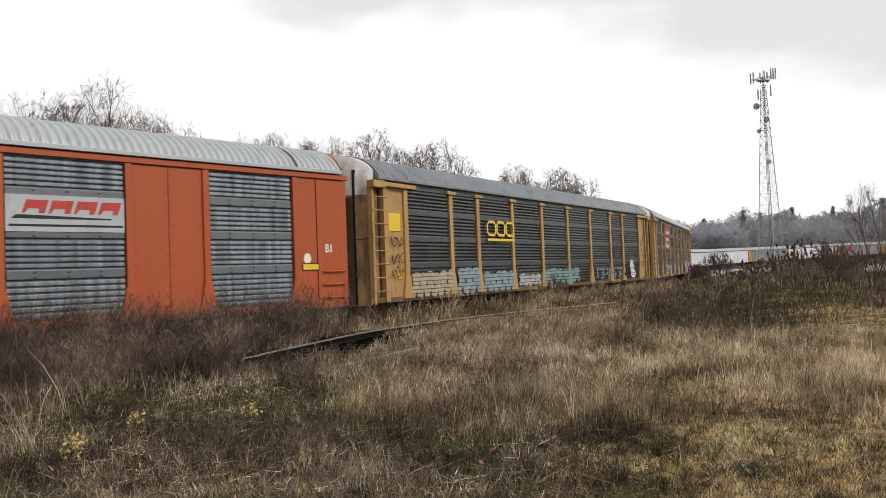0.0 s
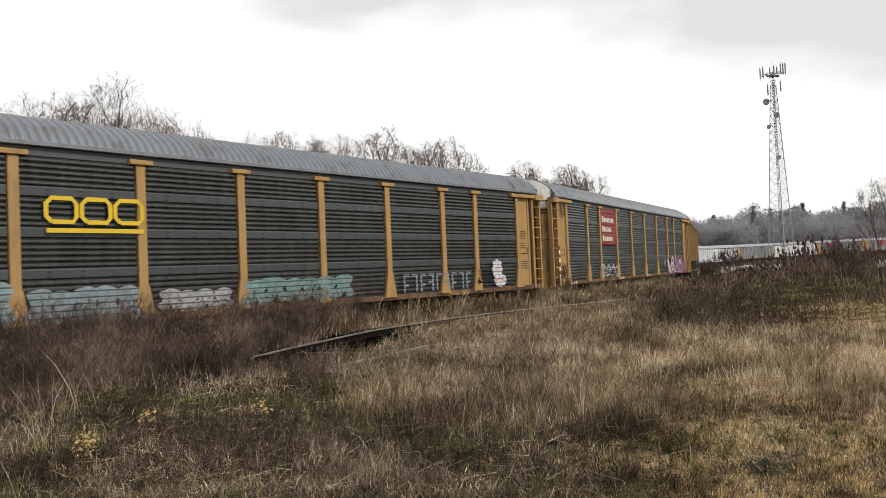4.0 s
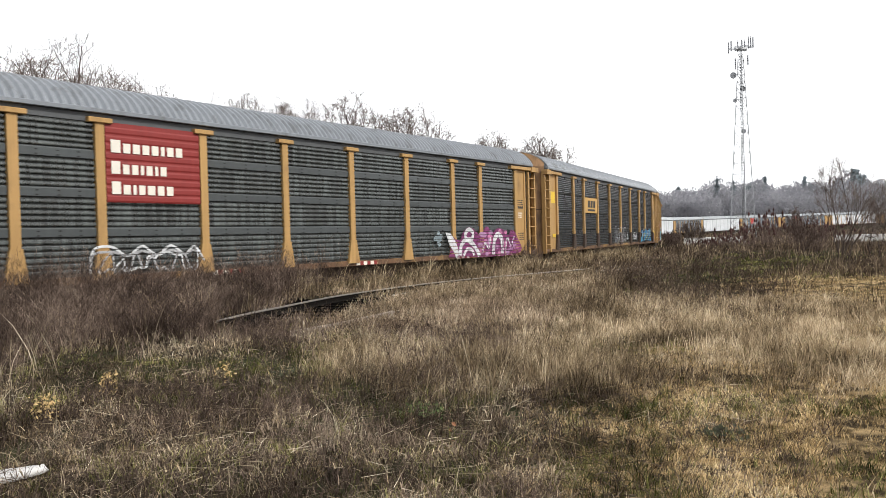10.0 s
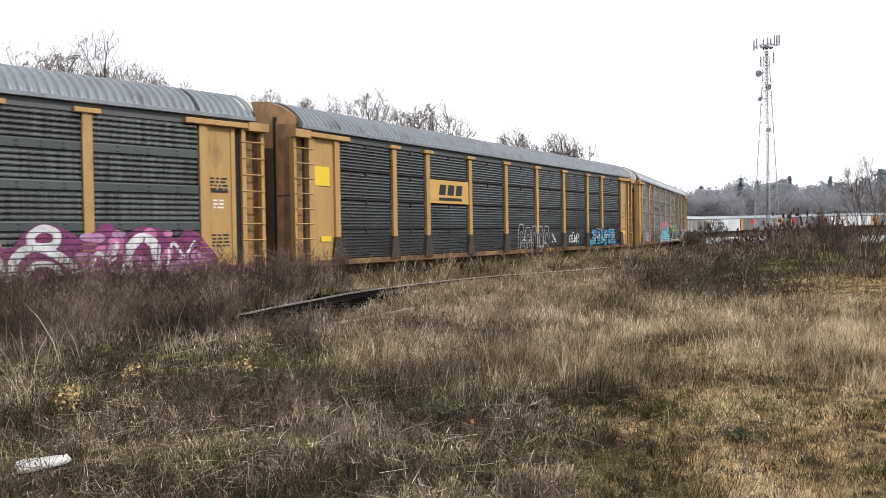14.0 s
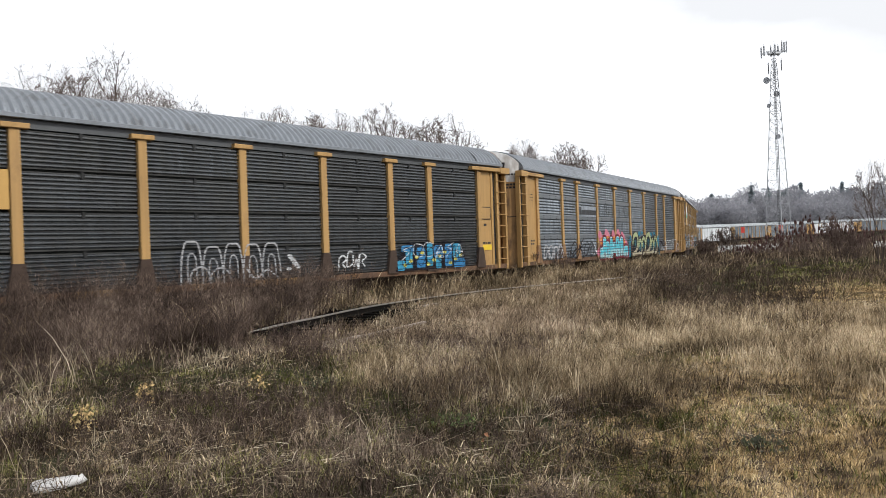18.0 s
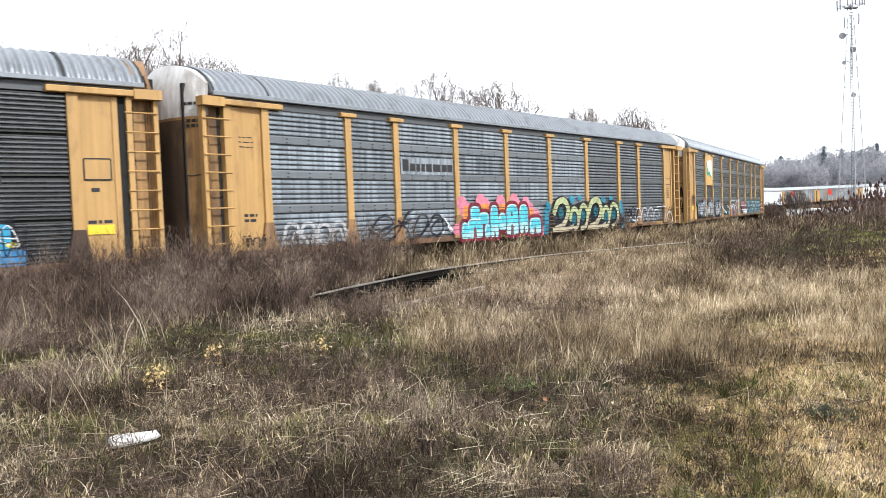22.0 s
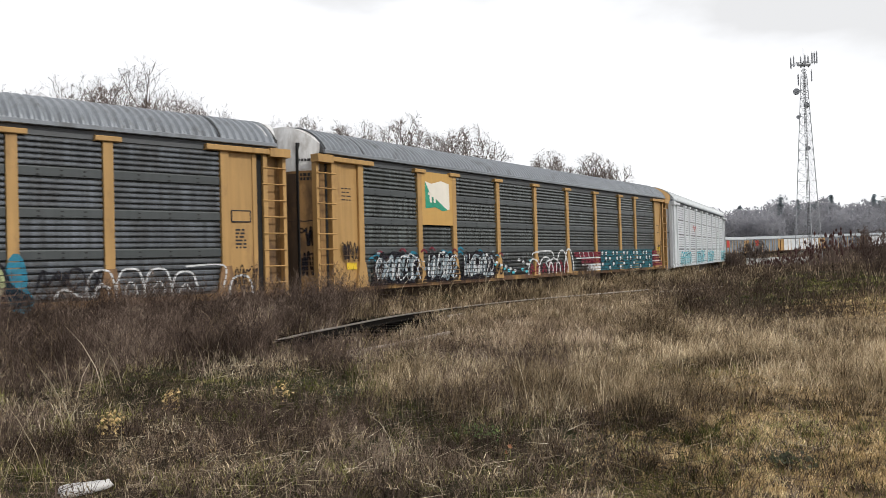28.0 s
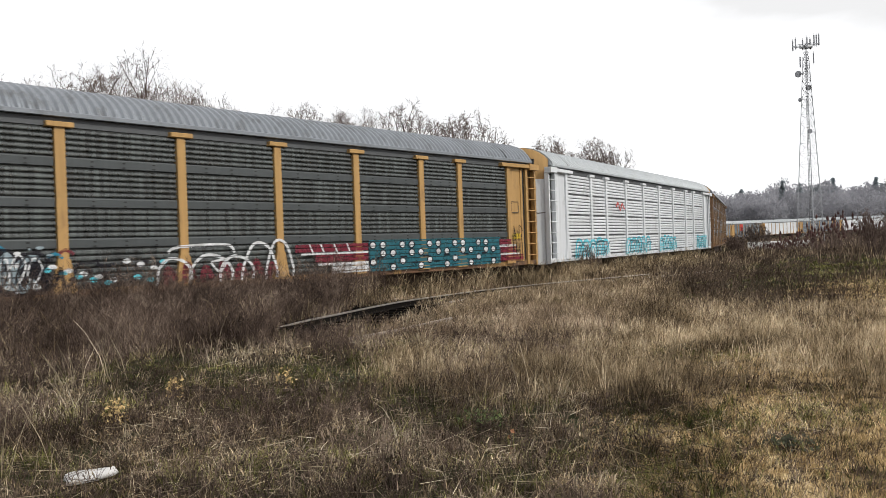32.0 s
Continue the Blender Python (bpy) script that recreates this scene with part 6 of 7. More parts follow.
def weeds(name, n, d0, d1, a0, a1, chance, height, twigs, mat_key, label, power=1.1, clump=0.35, per=9, sub=2, far_w=0.00050, reach=0.26):
    """Dead branched weeds: a stem, twigs that fork off it upwards and finer sprigs on those."""
    k = max(1, n // per)
    cx, cy = scatter(k, d0, d1, a0, a1, power)
    pick = RNG.randint(0, k, n)
    r, t = clump * (0.4 + RNG.rand(k))[pick] * np.sqrt(RNG.rand(n)), RNG.rand(n) * 2 * np.pi
    x, y = cx[pick] + r * np.cos(t), cy[pick] + r * np.sin(t)
    az, d = polar(x, y)
    ok, gap, off = clear_of_tracks(x, y)
    bare = np.where((gap < 1.5) & (x > -3.3) & (x < -1.5), 0.0, np.where((gap < 1.2) & (az > -14.5) & (az < 13), 0.1, 1.0))
    m = RNG.rand(n) < chance(x, y, az, d, off) * ok * bare
    x, y, az, d, off, gap, vary = x[m], y[m], az[m], d[m], off[m], gap[m], (0.65 + 0.5 * RNG.rand(k))[pick][m]
    h = height(x, y, az, d, off) * (0.55 + 0.6 * RNG.rand(len(x))) * vary
    h = low_before_rails(x, y, h, az, d, gap)
    foot = np.stack([x, y, ground_z(x, y) - 0.02], 1)
    lean = RNG.randn(len(x), 2) * 0.24 + (0.10, -0.04)
    way = unit(np.column_stack([lean, np.ones(len(x))]))
    w = np.maximum(0.0045, far_w * d)
    out = [sprig(foot, way, h, w * 1.3)]
    q = np.repeat(np.arange(len(x)), twigs)
    at = 0.28 + 0.68 * RNG.rand(len(q))
    p1 = foot[q] + way[q] * (h[q] * at)[:, None]
    a = RNG.rand(len(q)) * 2 * np.pi
    open_ = 0.35 + 0.75 * RNG.rand(len(q))
    d1_ = unit(way[q] + np.column_stack([np.cos(a) * open_, np.sin(a) * open_, 0.15 * RNG.randn(len(q))]))
    l1 = h[q] * reach * (0.4 + 0.9 * RNG.rand(len(q))) * (1.25 - 0.7 * at)
    out.append(sprig(p1, d1_, l1, w[q] * 0.85))
    g = np.repeat(np.arange(len(q)), sub)
    p2 = p1[g] + d1_[g] * (l1[g] * (0.3 + 0.65 * RNG.rand(len(g))))[:, None]
    d2_ = unit(d1_[g] + 0.65 * RNG.randn(len(g), 3) + (0, 0, 0.25))
    out.append(sprig(p2, d2_, l1[g] * (0.25 + 0.35 * RNG.rand(len(g))), w[q][g] * 0.8))
    return strips(name, np.concatenate(out), 1, mat_key, label, "weeds")


def fallen(name, n, d0, d1, a0, a1, chance, long, width, mat_key, label, high=0.10):
    """Straight broken stalks lying criss-cross through the growth."""
    x, y = scatter(n, d0, d1, a0, a1, 1.35)
    az, d = polar(x, y)
    ok, gap, off = clear_of_tracks(x, y)
    m = RNG.rand(n) < chance(x, y, az, d, off) * ok * np.where(gap < 1.4, 0.0, 1.0)
    x, y, d = x[m], y[m], d[m]
    k = len(x)
    a, up = RNG.rand(k) * 2 * np.pi, 0.22 * RNG.randn(k)
    way = unit(np.column_stack([np.cos(a), np.sin(a), up]))
    p = np.column_stack([x, y, ground_z(x, y) + 0.01 + high * RNG.rand(k) ** 1.5])
    return strips(name, sprig(p, way, long * (0.35 + RNG.rand(k)), np.maximum(width, 0.0005 * d) * (0.6 + 0.7 * RNG.rand(k))), 1, mat_key, label)


# where the taller growth stands
def tall_tan(x, y, az, d, off):
    n = fractal(x, y, 2.2, 21)
    mid = box_fade(az, -7, 16, 3) * box_fade(d, 7.4, 23, 1.2)
    foot = box_fade(az, -9, 16, 3) * smooth(1.8, 2.2, off) * (1 - smooth(4, 6, off)) * smooth(14, 17, d)
    rim = box_fade(az, 14, 34, 3) * box_fade(d, 9.5, 17, 1.5) * 0.6
    gap = 1 - 0.9 * np.exp(-(((az - 14.0) / 3.6) ** 2 + ((d - 10.6) / 1.5) ** 2))
    beyond = 0.8 * box_fade(az, 0, 13, 2) * box_fade(d, 20, 36, 3)
    return np.clip(np.maximum(np.maximum(np.maximum(mid * smooth(0.36, 0.56, n), foot), rim * smooth(0.36, 0.56, n)), beyond) * gap, 0, 1)


def dark_weeds(x, y, az, d, off):
    n = fractal(x, y, 3.2, 31)
    left = (1 - smooth(-12, -5.5, az)) * smooth(12.0, 14.5, d + 1.2 * (fractal(x, y, 3.0, 33) - 0.5) * 4)
    right = box_fade(az, 9, 36, 2.5) * box_fade(d, 17, 75, 3) * (1 - 0.93 * np.exp(-(((az - 25) / 5) ** 2 + ((d - 34) / 9) ** 2)))
    return np.clip(np.maximum(left * smooth(0.18, 0.35, n), right * smooth(0.3, 0.5, n)) * (off > 1.8), 0, 1)


def everywhere(x, y, az, d, off):
    return (0.10 + 0.90 * smooth(0.44, 0.56, fractal(x, y, 1.1, 41))) * (1 - 0.62 * smooth(4, -10, az)) * (1 - 0.5 * (1 - smooth(5.8, 7.2, d)) * (1 - smooth(6, 10, az))) * (1 - 0.5 * green_spots(x, y, az, d, off) * (d < 14))


def green_spots(x, y, az, d, off):
    near = (1 - 0.55 * (1 - smooth(5.8, 7.0, d)) * (1 - smooth(8, 13, az))) * smooth(0.43, 0.54, fractal(x, y, 1.2, 51)) * (1 - 0.75 * smooth(14, 22, az)) * (1 - 0.75 * smooth(11, 14, d))
    mound = np.exp(-(((az - 25) / 5) ** 2 + ((d - 34) / 8) ** 2))
    patch = np.exp(-(((az - 14.0) / 3.6) ** 2 + ((d - 10.6) / 1.6) ** 2))
    for a, r, wa, wr in ((1.5, 7.0, 1.6, 0.5), (2.0, 8.3, 1.8, 0.5), (11.5, 9.0, 2.6, 0.7), (-12.5, 8.6, 3.0, 0.7), (-20.0, 9.6, 5.0, 0.8)):
        patch = np.maximum(patch, np.exp(-(((az - a) / wa) ** 2 + ((d - r) / wr) ** 2)))
    return np.clip(np.maximum(np.maximum(near, mound), patch), 0, 1)


def ochre_spots(x, y, az, d, off):
    dark = 1 - 0.95 * np.exp(-(((az - 30) / 4.5) ** 2 + ((d - 4.9) / 0.9) ** 2))
    return np.clip(smooth(8, 16, az + 3.5 * (1 - smooth(6.2, 8.5, d))) * (1 - smooth(15, 20, d)) + box_fade(az, 22, 40, 3) * box_fade(d, 12, 26, 2), 0, 1) * (0.30 + 0.70 * smooth(0.42, 0.54, fractal(x, y, 0.9, 61))) * dark


def mixed(x, y, az, d, off):
    return (1 - 0.55 * (1 - smooth(6.0, 7.5, d))) * (0.2 + 0.8 * smooth(0.42, 0.58, fractal(x, y, 1.7, 44))) * (1 - 0.75 * smooth(8, 16, az)) * (1 - 0.5 * green_spots(x, y, az, d, off) * (d < 14))


def bleached(x, y, az, d, off):
    right = box_fade(az, 9, 36, 3) * box_fade(d, 8.6, 17.5, 1.2)
    mid = box_fade(az, -6, 12, 3) * box_fade(d, 9.5, 16, 2) * 0.35
    return np.clip(np.maximum(right, mid), 0, 1) * (0.2 + 0.8 * smooth(0.38, 0.55, fractal(x, y, 1.6, 23)))


def green_dark(x, y, az, d, off):
    soil = np.exp(-(((az - 29) / 4) ** 2 + ((d - 5.0) / 0.7) ** 2))
    return np.clip(smooth(0.47, 0.56, fractal(x, y, 0.9, 85)) + 0.6 * soil, 0, 1)


left_of = lambda az: 1 - 0.75 * smooth(13, 20, az)
not_green = lambda x, y, az, d, off: 1 - 0.7 * green_spots(x, y, az, d, off)


def brown_clump(x, y, az, d, off):
    """The dark bushy weeds in the middle of the meadow and towards the left foreground."""
    mid = 0.8 * box_fade(az, -3, 8.5, 2.5) * box_fade(d, 7.4, 12.5, 1.0) * smooth(0.40, 0.52, fractal(x, y, 1.6, 36))
    left = (1 - smooth(-14, -4, az)) * box_fade(d, 4.6, 13.5, 0.8) * smooth(0.44, 0.56, fractal(x, y, 1.3, 37))
    low = box_fade(az, -12, 9, 3) * box_fade(d, 4.0, 6.4, 0.7) * smooth(0.42, 0.54, fractal(x, y, 1.0, 38)) * 0.8
    return np.clip(np.maximum(np.maximum(mid, left), low), 0, 1)


def right_brown(x, y, az, d, off):
    belt = box_fade(az, 14.5, 26, 2.5) * box_fade(d, 14.0, 32, 2.0) * (0.3 + 0.7 * smooth(0.40, 0.52, fractal(x, y, 3.4, 39)))
    far = box_fade(az, 9, 36, 2.5) * box_fade(d, 28, 70, 3) * smooth(0.40, 0.54, fractal(x, y, 5.0, 40))
    mound = 1 - 0.95 * np.exp(-(((az - 25) / 5) ** 2 + ((d - 34) / 9) ** 2))
    return np.clip(np.maximum(belt, far) * mound, 0, 1)


TAN, RUST = "grass_tan", "grass_brown"
grow("short_grass", 120000, 3.6, 24, -38, 38, lambda x, y, az, d, off: everywhere(x, y, az, d, off) * left_of(az), lambda x, y, az, d, off: 0.05 + 0.08 * fractal(x, y, 0.8, 71) - 0.02 * smooth(12, 20, az), 0.0042, 1.5, TAN, "short dry tan grass of the meadow", segs=2, clump=0.10, lift=1.0)
grow("green_grass", 200000, 3.6, 44, -38, 38, green_spots, lambda x, y, az, d, off: 0.04 + 0.075 * fractal(x, y, 0.8, 72), 0.0046, 1.7, "grass_green", "dull green winter grass in patches", segs=2, clump=0.10, lift=0.9)
grow("matted_grass", 175000, 3.6, 28, 6, 40, ochre_spots, lambda x, y, az, d, off: 0.022 + 0.035 * fractal(x, y, 0.8, 73), 0.0050, 3.0, "grass_ochre", "ochre matted grass on the trodden ground", segs=2, clump=0.10, lift=0.8)
grow("thatch_straw", 52000, 3.6, 10.5, 12, 40, ochre_spots, lambda x, y, az, d, off: 0.02 + 0.03 * fractal(x, y, 0.6, 83), 0.0050, 3.0, "grass_ochre", "short matted straw on the trodden strip", segs=2, clump=0.08, lift=1.0)
grow("thatch_weeds", 34000, 3.6, 10.5, 10, 40, green_dark, lambda x, y, az, d, off: 0.03 + 0.04 * fractal(x, y, 0.6, 84), 0.0055, 2.0, "grass_green", "low green weeds in the trodden strip", segs=2, clump=0.12, lift=0.8)
grow("leaf_litter", 60000, 3.6, 16, -38, 26, lambda x, y, az, d, off: (0.3 + 0.7 * smooth(0.42, 0.52, fractal(x, y, 0.9, 47))) * (1 - 0.9 * smooth(6, 15, az)) * not_green(x, y, az, d, off), lambda x, y, az, d, off: 0.022 + 0.02 * fractal(x, y, 1.0, 81), 0.0075, 2.2, TAN, "small dead leaves and broken straw caught in the grass", segs=2, clump=0.09, lift=3.5)
grow("dark_litter", 80000, 3.6, 16, -38, 24, lambda x, y, az, d, off: (0.25 + 0.75 * smooth(0.45, 0.55, fractal(x, y, 1.0, 48))) * (1 - 0.8 * smooth(6, 15, az)) * not_green(x, y, az, d, off), lambda x, y, az, d, off: 0.025 + 0.03 * fractal(x, y, 1.0, 82), 0.0070, 2.0, RUST, "dark decayed leaves and stalk ends in the grass", segs=2, clump=0.10, lift=4.0)
grow("tall_grass", 330000, 7.2, 50, -18, 36, tall_tan, lambda x, y, az, d, off: (0.12 + 0.26 * fractal(x, y, 1.2, 74)) * (1 - 0.35 * smooth(14, 22, az)) + 0.30 * smooth(5, 2.5, off), 0.0042, 0.75, TAN, "tall dry tan grass", clump=0.15, wind=(0.35, -0.1), segs=2, lift=0.5, far_w=0.00052)
grow("tangled_stalks", 30000, 3.8, 22, -38, 24, mixed, lambda x, y, az, d, off: 0.05 + 0.07 * fractal(x, y, 1.0, 75), 0.0036, 2.0, RUST, "tangle of bent brown stalks", clump=0.16, lift=1.6)
grow("pale_tangle", 26000, 4.2, 22, -38, 22, mixed, lambda x, y, az, d, off: 0.05 + 0.09 * fractal(x, y, 1.0, 76), 0.0034, 1.6, "straw", "fine pale dead straw tangled over the grass", clump=0.13, lift=1.6)
grow("bleached_grass", 170000, 7.6, 30, 4, 38, bleached, lambda x, y, az, d, off: 0.08 + 0.18 * fractal(x, y, 1.2, 79), 0.0042, 0.9, "grass_pale", "pale bleached dry grass in tufts", clump=0.14, segs=2, lift=0.6, far_w=0.00052)
grow("near_tangle", 62000, 3.6, 8.8, -38, 30, lambda x, y, az, d, off: (0.45 + 0.55 * smooth(0.42, 0.55, fractal(x, y, 0.8, 91))) * (1 - 0.6 * smooth(14, 22, az)) * not_green(x, y, az, d, off), lambda x, y, az, d, off: 0.045 + 0.07 * fractal(x, y, 0.7, 93), 0.0034, 1.9, "weed_field", "fine brown and tan tangle of dead grass", segs=2, clump=0.08, lift=1.2)
grow("siding_grass", 80000, 12.5, 38, -8, 15, lambda x, y, az, d, off: box_fade(az, -6, 13, 2.0) * smooth(1.9, 2.3, off) * (0.35 + 0.65 * smooth(0.38, 0.52, fractal(x, y, 1.8, 94))), lambda x, y, az, d, off: 0.14 + 0.20 * fractal(x, y, 1.4, 95), 0.0055, 0.75, "grass_rosy", "pale rosy-tan grass beside the siding", power=1.0, segs=2, clump=0.18, wind=(0.3, -0.1), lift=0.3, far_w=0.00050)
fallen("fallen_straw", 7000, 3.6, 16, -38, 24, lambda x, y, az, d, off: (0.25 + 0.75 * smooth(0.40, 0.55, fractal(x, y, 1.2, 49))) * left_of(az), 0.30, 0.0036, "straw", "pale broken straw lying criss-cross", 0.14)
fallen("fallen_stalks", 24000, 3.6, 17, -38, 24, lambda x, y, az, d, off: (0.3 + 0.7 * smooth(0.40, 0.55, fractal(x, y, 1.4, 50))) * left_of(az), 0.26, 0.0042, RUST, "dark broken stalks lying criss-cross", 0.16)
weeds("meadow_weeds", 17000, 4.0, 14, -38, 13, brown_clump, lambda x, y, az, d, off: 0.24 + 0.22 * fractal(x, y, 1.5, 75) - 0.10 * smooth(7, 4.5, d), 12, "weed_brown", "dead branched brown weeds in loose clumps", power=1.3)
weed_h = lambda x, y, az, d, off: 0.46 + 0.44 * fractal(x, y, 1.1, 76) + 0.72 * smooth(5.5, 2.2, off)
weeds("dark_weeds", 46000, 11.0, 32, -42, 4, dark_weeds, weed_h, 12, "weed_brown", "thick stand of dead reddish-brown branched weeds", power=1.0, clump=0.45, sub=1)
grow("weed_understorey", 60000, 11.0, 34, -42, 4, dark_weeds, lambda x, y, az, d, off: 0.6 * weed_h(x, y, az, d, off), 0.0065, 0.9, "weed_brown", "brown stalks between the weeds", power=1.0, segs=2, clump=0.20, lift=0.2)
weeds("field_weeds", 32000, 12.0, 72, 6, 38, right_brown, lambda x, y, az, d, off: 0.26 + 0.34 * fractal(x, y, 2.0, 77), 8, "weed_field", "dead brown weeds in clumps across the rough ground", power=1.2, clump=0.5)
grow("field_understorey", 70000, 12.0, 80, 6, 38, right_brown, lambda x, y, az, d, off: 0.14 + 0.22 * fractal(x, y, 2.0, 77), 0.0065, 0.8, "weed_field", "brown stalks between the field weeds", power=1.2, segs=2, clump=0.24, lift=0.2, far_w=0.00052)
grow("weed_straw", 52000, 11.0, 60, -42, 36, lambda x, y, az, d, off: dark_weeds(x, y, az, d, off) * (1 - 0.75 * smooth(3, 9, az)), lambda x, y, az, d, off: 0.4 + 0.36 * fractal(x, y, 1.8, 76), 0.0055, 0.8, TAN, "tan stalks among the dark weeds", power=1.2, segs=2, clump=0.22, lift=0.3, far_w=0.00045)
grow("pale_stalks", 800, 6.0, 24, -38, 12, mixed, lambda x, y, az, d, off: 0.45 + 0.40 * fractal(x, y, 2.2, 78), 0.0045, 0.6, "straw", "single pale straw stalks", clump=0.3)
grow("field_grass", 50000, 40, 260, 4, 40, lambda x, y, az, d, off: 0.4 + 0.6 * fractal(x, y, 9, 92), lambda x, y, az, d, off: 0.22 + 0.36 * fractal(x, y, 8.0, 79), 0.03, 0.5, "field_brown", "dead brown growth across the far field", power=1.0, segs=2)
grow("outer_grass", 56000, 3.5, 40, 38, 322, everywhere, lambda x, y, az, d, off: 0.15 + 0.2 * fractal(x, y, 2.0, 80), 0.008, 0.8, TAN, "dry grass round about", segs=2, clump=0.2)


# ---- bare trees and bushes ----
def twiggy(rnd, height, wide, counts, trunk_r, split=0.22, stems=1, min_r=0.006, flat=0.0):
    """A bare tree: limbs that sweep out and up from the fork, branching again and again into fine twigs."""
    trunk, crown = Build(), Build()
    levels = len(counts)

    def turned(d, angle, roll):
        u = d.orthogonal().normalized()
        v = d.cross(u)
        return (d * math.cos(angle) + (u * math.cos(roll) + v * math.sin(roll)) * math.sin(angle)).normalized()

    def limb(p, d, length, r, level):
        steps = (4, 3, 3, 1, 1)[min(level, 4)]
        tip = max(min_r, r * 0.45)
        if level + 1 >= levels:
            w = turned(d, 1.5708, rnd.uniform(0, 6.283)) * min_r * 1.25
            crown.add([tuple(p - w), tuple(p + w), tuple(p + d * length + Vector((0, 0, 0.08 * length)))], [(0, 1, 2)])
            return
        marks = []
        for k in range(steps):
            d = (d + Vector((rnd.gauss(0, 0.10), rnd.gauss(0, 0.10), rnd.gauss(0, 0.08))) + Vector((0, 0, 0.10 if level < 3 else 0.03))).normalized()
            q = p + d * (length / steps)
            ra, rb = r + (tip - r) * k / steps, r + (tip - r) * (k + 1) / steps
            (trunk if level < 2 else crown).tube(p, q, max(min_r, ra), max(min_r, rb), 5 if level < 2 else 3, caps=False)
            marks.append((p, q, d, rb))
            p = q
        n = counts[level + 1]
        roll = rnd.uniform(0, 6.283)
        for k in range(n):
            t = 0.25 + 0.75 * (k + rnd.random()) / n
            a, b, dd, rr = marks[min(int(t * steps), steps - 1)]
            roll += 2.4 + rnd.uniform(-0.5, 0.5)
            child = turned(dd, rnd.uniform(0.45, 0.95), roll)
            limb(a.lerp(b, t * steps % 1.0), child, length * rnd.uniform(0.42, 0.68) * (1.15 - 0.4 * t), rr * 0.62, level + 1)

    for s in range(stems):
        a = rnd.random() * 6.283
        base = Vector((0.3 * (stems > 1) * math.cos(a), 0.3 * (stems > 1) * math.sin(a), -0.15))
        top = Vector((base.x * 2, base.y * 2, split * height))
        trunk.tube(base, top, trunk_r * 1.15, trunk_r * 0.85, 7, caps=False)
        for q in range(counts[0]):
            th = 2.399 * q + rnd.uniform(-0.4, 0.4)
            ph = 1.25 * math.sqrt((q + 0.3 * rnd.random()) / counts[0])
            d = Vector((math.sin(ph) * math.cos(th), math.sin(ph) * math.sin(th), math.cos(ph)))
            root = base.lerp(top, rnd.uniform(0.75, 1.0)) if stems == 1 else base.lerp(top, rnd.random())
            limb(root, d, height * (0.52 - 0.12 * ph), trunk_r * 0.55, 0)
    # the crown spreads as wide as told, under a rounded top
    reach = sorted(math.hypot(v[0], v[1]) for v in crown.v)[int(0.93 * len(crown.v))]
    hi = sorted(v[2] for v in crown.v)[int(0.93 * len(crown.v))]
    k = wide * hi / reach
    mid, rx, rz = 0.45 * hi, wide * hi, 0.55 * hi

    def rounded(v):
        x, y, z = v[0] * k, v[1] * k, v[2]
        rho = math.sqrt((x * x + y * y) / rx ** 2 + ((z - mid) / rz) ** 2)
        f = rho ** -0.52 if rho > 1 and z > 0.3 * hi else 1.0
        return (x * f, y * f, mid + (z - mid) * f if f < 1 else z)
    for bd in (trunk, crown):
        bd.v = [rounded(v) for v in bd.v]
    return trunk, crown


def bare_tree(az, d, top, seed, label, name="bare_tree", category="tree", bark="bark", fine="twig", group="bare trees behind the train", **kw):
    rnd = random.Random(seed)
    x, y = d * math.sin(radians(az)), d * math.cos(radians(az))
    z = float(ground_z(x, y)[0])
    t = thing(name, label, category, group, m=pose(x, y, z, 0, 0, rnd.uniform(0, 360)))
    trunk, crown = twiggy(rnd, top - z, **kw)
    # stand exactly as high as told
    hi = sorted(v[2] for v in crown.v)[int(0.995 * len(crown.v))]
    k = (top - z) / hi
    for bd in (trunk, crown):
        bd.v = [(v[0] * k, v[1] * k, v[2] * k) for v in bd.v]
    part("trunk", trunk.mesh("trunk", M[bark]), t)
    part("crown", crown.mesh("crown", M[fine]), t)
    return t


def eye_z(el, d):
    return EYE[2] + d * math.tan(radians(el))


TREES = [(-33.5, 52, 12.3, 1.0), (-31.0, 58, 12.0, 1.0), (-28.9, 50, 12.5, 1.0), (-26.4, 57, 13.0, 1.0), (-23.4, 52, 14.2, 1.25), (-20.3, 58, 12.2, 1.0), (-17.1, 55, 11.4, 0.7), (-14.2, 60, 10.7, 0.7),
         (-11.6, 58, 10.9, 0.9), (-9.6, 63, 10.4, 0.8), (-7.9, 60, 10.6, 0.9), (-4.8, 57, 10.9, 1.2), (-2.2, 63, 9.6, 0.9), (0.1, 60, 9.9, 1.2), (6.2, 72, 8.1, 1.05), (9.7, 76, 7.6, 1.1)]
for i, (az, d, el, size) in enumerate(TREES):
    big = size > 1.1
    bare_tree(az, d, eye_z(el - 0.35, d), 300 + i, "bare leafless tree with a wide twiggy crown" if big else "bare leafless tree with upswept grey-brown branches",
              wide=0.26 * size + 0.06, counts=(8, 7, 6, 6, 5) if az > -13 or big else (7, 6, 6, 5, 5), trunk_r=0.19 * size, split=0.24, min_r=0.0120 if az > -6 else 0.0100)

